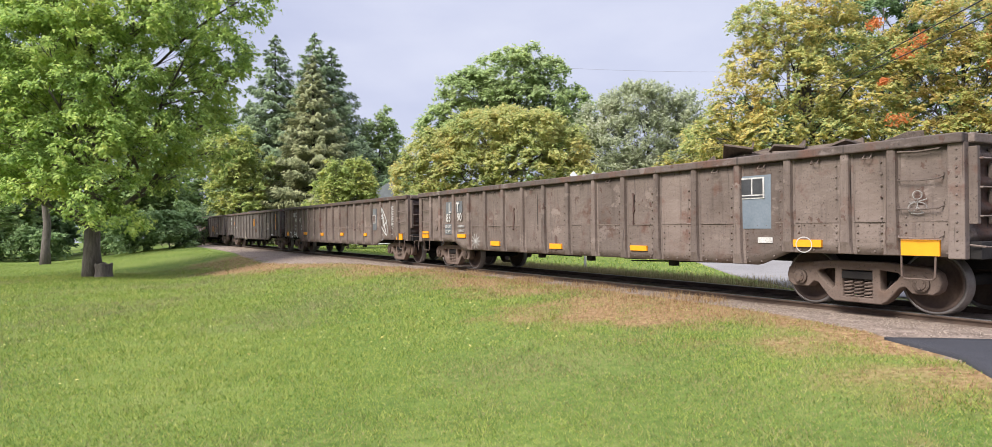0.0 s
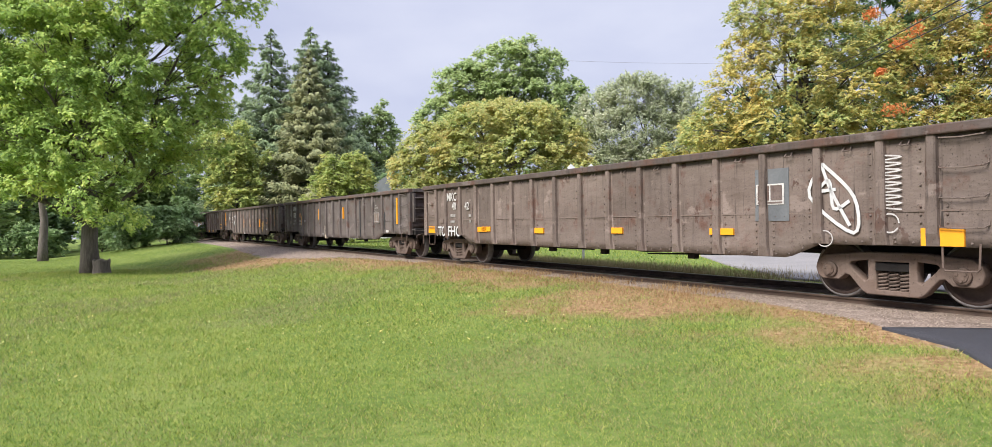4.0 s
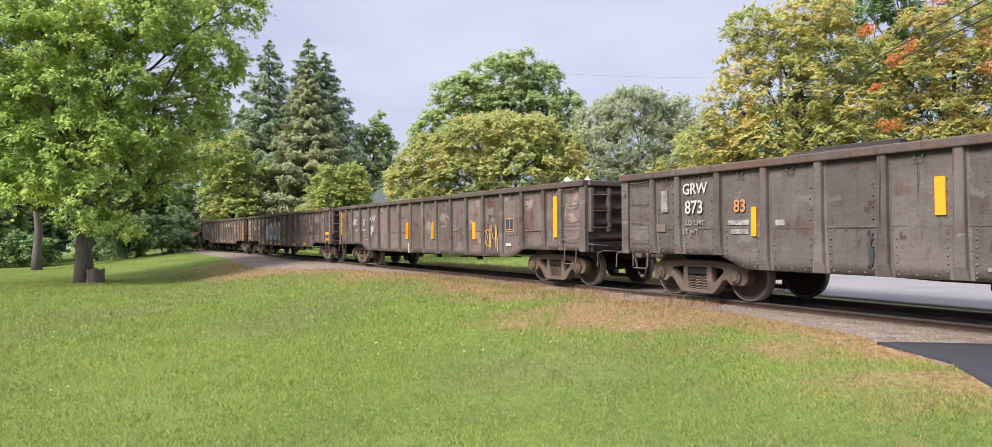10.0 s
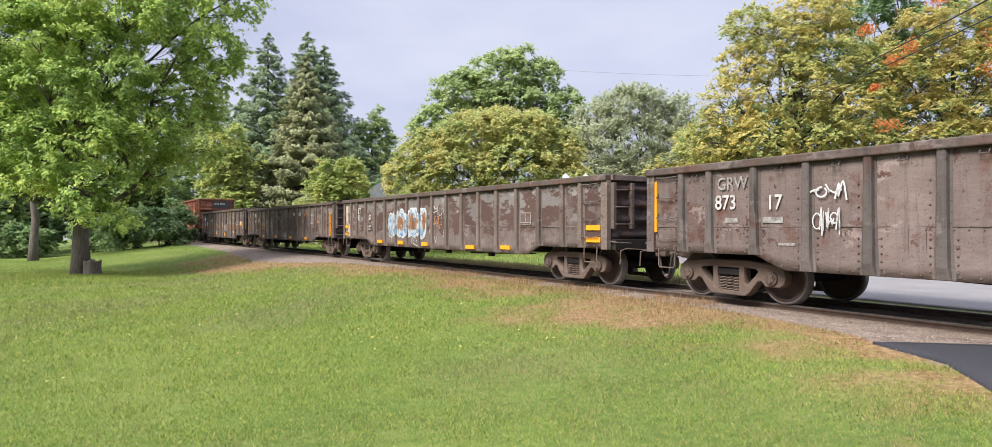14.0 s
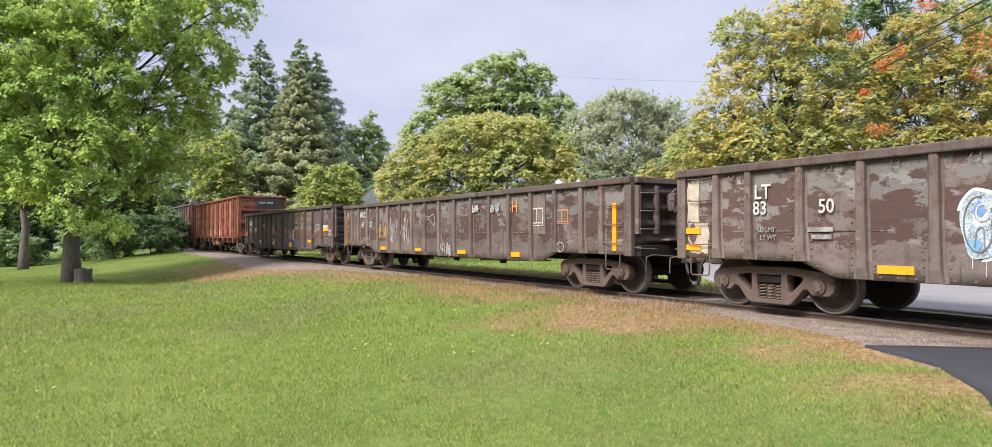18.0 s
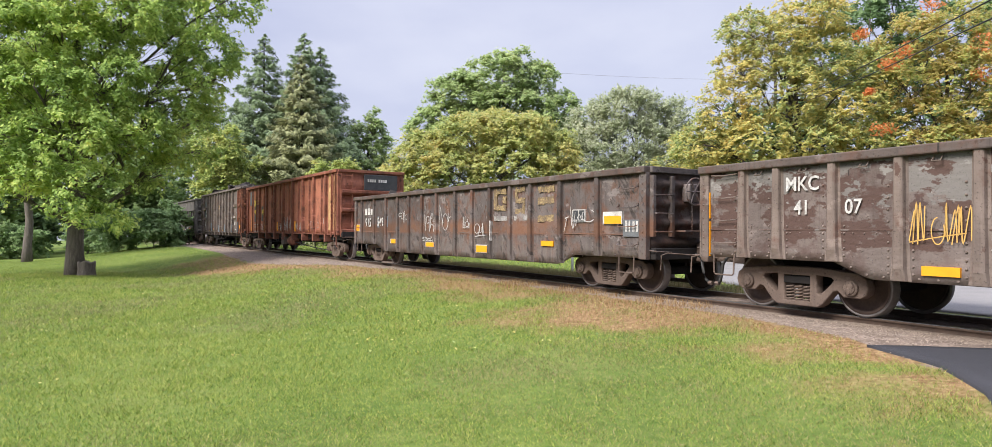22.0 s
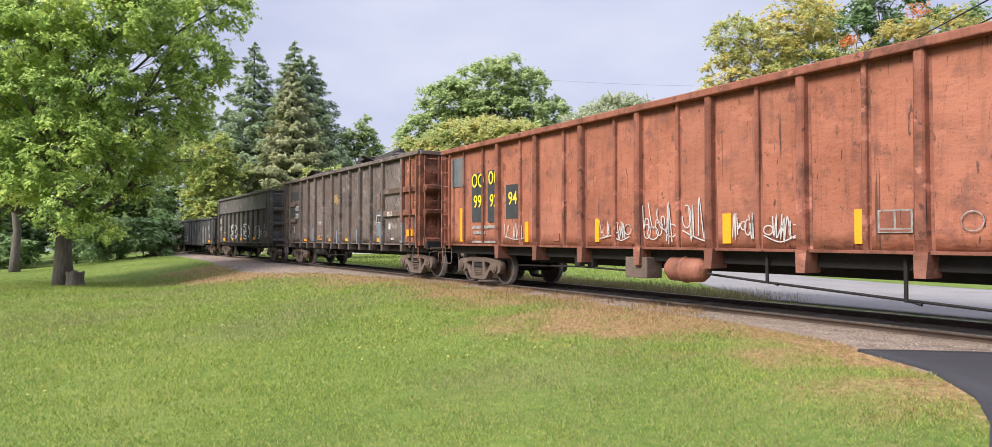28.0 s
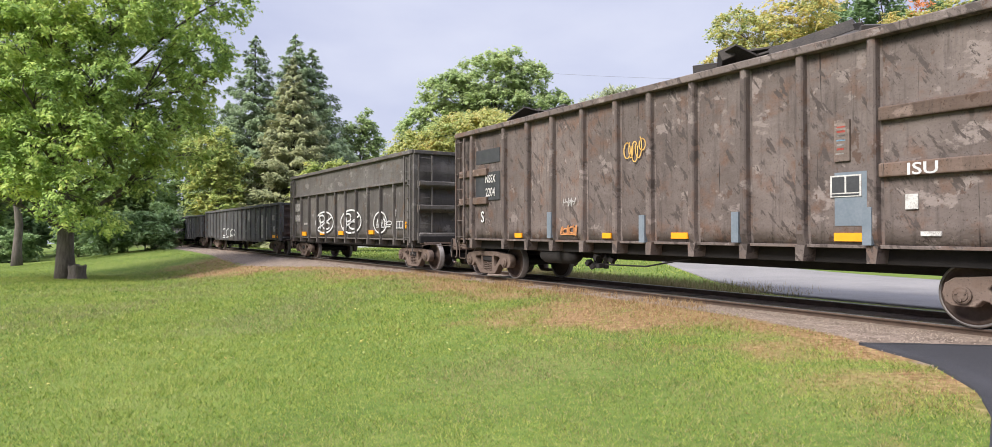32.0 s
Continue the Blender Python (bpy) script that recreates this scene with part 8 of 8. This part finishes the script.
def stump():
    rng = np.random.default_rng(4)
    x, y = -18.2, 31.4
    bm = bmesh.new()
    prof = [(-0.1, 0.46), (0.06, 0.38), (0.3, 0.34), (0.56, 0.36), (0.64, 0.32), (0.55, 0.24), (0.25, 0.18)]
    rings = []
    for a, r in prof:
        rings.append([bm.verts.new((r * (1 + 0.16 * math.sin(3 * t + a)) * math.cos(t), r * (1 + 0.1 * math.cos(2 * t)) * math.sin(t), a + 0.05 * math.sin(4 * t) * (a > 0.3))) for t in [k * math.tau / 18 for k in range(18)]])
    for p, q in zip(rings, rings[1:]):
        for k in range(18):
            bm.faces.new([p[k], p[(k + 1) % 18], q[(k + 1) % 18], q[k]])
    bm.faces.new(rings[-1])
    ob = part("tree_stump", bm, M_BARK, None, "", True)
    ob.matrix_basis = pose(x, y, float(ground_z(x, y)))
    tagged(ob, "hollow grey tree stump beside the maple's trunk", "stump")


stump()

M_SIDING = mat("white_siding", [(0.62, 0.62, 0.60), (0.74, 0.74, 0.72)], 2.0, 0.7, 0.1)
M_SHINGLE = mat("grey_shingles", [(0.16, 0.17, 0.18), (0.26, 0.27, 0.28)], 3.0, 0.9, 0.4)
M_PANE = mat("window_glass", [(0.02, 0.025, 0.03), (0.04, 0.045, 0.05)], 1.0, 0.1, 0.0)


def house(x, y, turn, w, d, wall_h, roof_h, label):
    h = empty("house", label, "house", "houses behind the trees", pose(x, y, float(ground_z(x, y)), 0, 0, turn))
    bm = bmesh.new()
    k = 0
    while k * 0.22 < wall_h:
        box(bm, -w / 2 - 0.01 * (k % 2), w / 2 + 0.01 * (k % 2), -d / 2 - 0.012, d / 2 + 0.012, k * 0.22 - (0.3 if k == 0 else 0), k * 0.22 + 0.216)
        k += 1
    part("wall", bm, M_SIDING, h)
    bm = bmesh.new()
    prism(bm, [(-w / 2 - 0.4, wall_h), (w / 2 + 0.4, wall_h), (0, wall_h + roof_h)], -d / 2 - 0.3, d / 2 + 0.3)
    bmesh.ops.recalc_face_normals(bm, faces=bm.faces[:])
    part("roof", bm, M_SHINGLE, h)
    for wx in (-w * 0.25, w * 0.25):
        bm = bmesh.new()
        box(bm, wx - 0.5, wx + 0.5, -d / 2 - 0.06, -d / 2 + 0.02, 1.0, 2.3, 0.01)
        win = part("window", bm, M_SIGN, h)
        block(win, "pane", (wx - 0.42, wx + 0.42, -d / 2 - 0.075, -d / 2 - 0.062, 1.08, 2.22), M_PANE, 0)


house(-12.6, 76, 15, 8, 9, 3.6, 2.9, "house with a grey shingle roof behind the bushes")
house(28.5, 43, -20, 9, 8, 3.0, 2.6, "white-sided house beyond the road")


# ---------------------------------------------------------------- grass, weeds, stones
M_BLADE = leaf_mat("grass_blades", [(0.076, 0.139, 0.018), (0.189, 0.275, 0.044), (0.292, 0.356, 0.075), (0.431, 0.427, 0.120)], 0.30, island=0.45, glow=0.25, bscale=11.0, fine=0.5)
M_PALE = leaf_mat("pale_blades", [(0.102, 0.128, 0.042), (0.209, 0.219, 0.088), (0.289, 0.268, 0.120), (0.396, 0.326, 0.172)], 0.5, island=0.45, glow=0.25, bscale=12.0, fine=0.5)
M_STRAW = leaf_mat("dry_blades", [(0.177, 0.097, 0.041), (0.279, 0.161, 0.069), (0.363, 0.235, 0.110), (0.437, 0.322, 0.175)], 0.9, island=0.6, glow=0.2)
M_WEED = leaf_mat("tall_weeds", [(0.20, 0.19, 0.08), (0.33, 0.27, 0.14), (0.46, 0.37, 0.21)], 0.9, island=0.5, glow=0.2)


def blades(name, x, y, height, width, material, rng, label, category, bend=1.5):
    n = len(x)
    z = ground_z(x, y)
    a = rng.uniform(0, math.tau, n)
    b = rng.uniform(0, math.tau, n)
    hh = height * rng.uniform(0.55, 1.25, n)
    lean = bend * hh * rng.uniform(0.2, 1.0, n)
    p = np.stack([x, y, z - 0.01], 1)
    sd = np.stack([np.cos(a), np.sin(a), np.zeros(n)], 1) * (width * 0.5)[:, None]
    tip = p + np.stack([np.cos(b) * lean, np.sin(b) * lean, hh], 1)
    me = raw_mesh(name, np.stack([p - sd, p + sd, tip], 1).reshape(-1, 3), np.arange(n * 3).reshape(-1, 3))
    me.materials.append(material)
    return tagged(new(name, me), label, category, kind="stuff")


def build_grass():
    rng = np.random.default_rng(77)
    n = 680000
    r = 4.0 * (40 / 4.0) ** rng.uniform(0, 1, n) ** 0.9
    ang = rng.uniform(-0.74, 0.74, n)
    x, y = np.sin(ang) * r, np.cos(ang) * r
    s, d = nearest(x, y)
    drv = (y < 8.2) & (x > drive_edge(y) - 0.03 + 0.20 * (vnoise(x, y, 0.13, 9) - 0.45))
    wob = vnoise(x, y, 0.7, 5) * 1.2 - 0.6
    ok = (d > gravel_width(s) + 0.05 + wob * 0.6) & ~drv
    parch = dryness(x, y, s, d)
    ok &= ~((parch > 0.6) & (rng.uniform(0, 1, n) < 0.45))
    roll = rng.uniform(0, 1, n)
    dry = roll < np.interp(parch, [0, 0.25, 0.45, 0.7, 1], [0.02, 0.06, 0.34, 0.64, 0.76])
    pale = ~dry & (rng.uniform(0, 1, n) < np.clip(0.14 + (vnoise(x, y, 2.3, 6) - 0.45) * 1.1 + (vnoise(x, y, 0.5, 7) - 0.5) * 0.5 + 0.5 * smooth(11, 4.5, r) * (0.6 + 0.4 * smooth(-2.5, 2.0, x)), 0.04, 0.9))
    grow = 0.45 + r / 11
    h, w = 0.033 * np.minimum(grow, 2.0) * (0.75 + 0.6 * vnoise(x, y, 0.45, 8)), 0.0068 * grow
    for g, material, high, name, label in ((ok & ~dry & ~pale, M_BLADE, 1.0, "grass", "short mown green grass of the lawn"), (ok & pale, M_PALE, 0.95, "pale_grass", "paler mown grass with dead blades"), (ok & dry, M_STRAW, 0.9, "dry_grass", "dry straw-brown grass along the track")):
        blades(name, x[g], y[g], h[g] * high, w[g], material, rng, label, "grass")
    # weeds beyond the far rail and a few before the near one
    n = 24000
    s = rng.uniform(-2.8, 16, n)
    d = -(0.95 + rng.gamma(2.2, 0.42, n))
    x, y = along(s, d)
    keep = rng.uniform(0, 1, n) < np.interp(s, [-2.4, 0, 4, 10, 16], [0.25, 0.8, 1.0, 0.9, 0.5])
    keep &= np.sin(s * 3.1) + np.sin(s * 7.7 + d) + rng.normal(size=n) * 0.8 > -0.9
    blades("weeds", x[keep], y[keep], np.full(keep.sum(), 0.20), np.full(keep.sum(), 0.010), M_WEED, rng, "tall seeding weeds beyond the far rail", "weeds", 0.45)
    n = 9000
    s = rng.uniform(-3.5, 9, n)
    d = 1.05 + rng.gamma(1.6, 0.35, n)
    x, y = along(s, d)
    keep = np.sin(s * 2.3 + 1) + np.sin(s * 6.1) + rng.normal(size=n) * 0.5 > 0.1
    blades("weeds", x[keep], y[keep], np.full(keep.sum(), 0.13), np.full(keep.sum(), 0.009), M_STRAW, rng, "dry weeds beside the near rail", "weeds", 0.7)
    n = 26000
    s = rng.uniform(-1, 60, n)
    d = -rng.uniform(2.2, 22, n)
    x, y = along(s, d)
    keep = ~((x > np.interp(y, [8.6, 14.9, 22, 30, 50], [9.5, 6.15, 7.2, 8.4, 11.5]) - 0.1))
    blades("grass", x[keep], y[keep], np.full(keep.sum(), 0.10), np.full(keep.sum(), 0.035), M_BLADE, rng, "green grass beyond the track", "grass")
    # the far lawn under the maple
    n = 60000
    r = rng.uniform(34, 66, n)
    ang = rng.uniform(-0.72, -0.28, n)
    x, y = np.sin(ang) * r, np.cos(ang) * r
    s, d = nearest(x, y)
    k = (d > 3.6) & (y < 58)
    blades("grass", x[k], y[k], np.full(k.sum(), 0.05), np.full(k.sum(), 0.030), M_BLADE, rng, "mown grass of the far lawn under the maple", "grass")
    # fallen leaves
    n = 700
    r = 9 * (27 / 9) ** rng.uniform(0, 1, n) ** 0.8
    ang = rng.uniform(-0.72, 0.25, n)
    x, y = np.sin(ang) * r, np.cos(ang) * r
    s, d = nearest(x, y)
    k = d > 4.5
    c = np.stack([x, y, ground_z(x, y) + 0.03], 1)[k]
    me = cards("fallen_leaves", c, 0.046, 0.034, rng, None, 0.0, flat=0.9)
    me.materials.append(L_GOLD)
    tagged(new("fallen_leaves", me), "scattered fallen yellow leaves on the lawn", "leaves", kind="stuff")


def build_stones():
    rng = np.random.default_rng(8)
    n = 45000
    s = -10 + 62 * rng.uniform(0, 1, n) ** 1.5
    near = rng.uniform(0, 1, n) < 0.8
    d = np.where(near, rng.uniform(1.0, 1.0, n) + rng.uniform(0, 1, n) * (gravel_width(s) - 0.9), rng.uniform(-1.7, 0.95, n))
    x, y = along(s, d)
    drv = (y < 8.2) & (x > drive_edge(y) - 0.1) & (rng.uniform(0, 1, n) > np.interp(y, [6.0, 8.2], [0.03, 0.30]))
    k = ~drv & (np.abs(np.abs(d) - 0.755) > 0.09)
    x, y, s = x[k], y[k], s[k]
    n = len(x)
    c = np.stack([x, y, ground_z(x, y) + 0.008], 1)
    size = rng.uniform(0.008, 0.021, n) * (0.8 + np.clip(s, 0, 40) * 0.02)
    o = np.array([(1, 0, 0), (-1, 0, 0), (0, 1, 0), (0, -1, 0), (0, 0, 1)], float)
    v = o[None] * rng.uniform(0.6, 1.3, (n, 5, 1)) + rng.normal(size=(n, 5, 3)) * 0.18
    v[:, :, 2] *= 0.7
    v = c[:, None] + v * size[:, None, None]
    f = np.array([(0, 2, 4), (2, 1, 4), (1, 3, 4), (3, 0, 4)])
    me = raw_mesh("ballast_stones", v.reshape(-1, 3), (np.arange(n)[:, None, None] * 5 + f[None]).reshape(-1, 3))
    me.materials.append(M_STONE)
    tagged(new("ballast_stones", me), "loose grey-brown crushed stones beside the rails", "gravel", kind="stuff")


build_grass()
build_stones()

# ---------------------------------------------------------------- motion of the train
T_KNOTS = [0.0, 1.0, 2.0, 3.0, 5.0, 6.0, 7.0, 8.0, 9.0, 10.0, 11.0, 12.0, 13.0, 14.0, 15.5, 17.0, 18.0, 19.0, 20.0, 21.0, 22.0, 23.0, 24.0, 25.5, 27.0, 28.0, 29.0, 30.0, 31.0, 32.0]
RUN = [-0.0, 4.56, 9.11, 13.64, 22.7, 27.27, 31.87, 36.49, 41.13, 45.78, 50.44, 55.11, 59.79, 64.48, 71.57, 78.65, 83.35, 87.99, 92.56, 97.13, 101.74, 106.34, 110.86, 117.55, 124.16, 128.52, 132.82, 137.12, 141.43, 145.72]


def run(t):
    return float(np.interp(t, T_KNOTS, RUN))


def car_pose(s, half=6.6):
    a, b = track(s - half), track(s + half)
    e = (b - a).normalized()
    side = Vector((0, 0, 1)).cross(e).normalized()
    m = Matrix((e, side, e.cross(side))).transposed().to_4x4()
    return Matrix.Translation((a + b) / 2) @ m


def motions():
    for car, s0, sets in CARS:
        walk(car, [(t, car_pose(s0 - run(t))) for t in range(0, 33)])
        for axle, x in sets:
            rows = []
            for k in range(0, 241):
                t = k * 4 / 30
                rows.append((t, Matrix.Translation((x, 0, WHEEL_R)) @ Matrix.Rotation(-run(t) / WHEEL_R, 4, "Y")))
            walk(axle, rows)


motions()
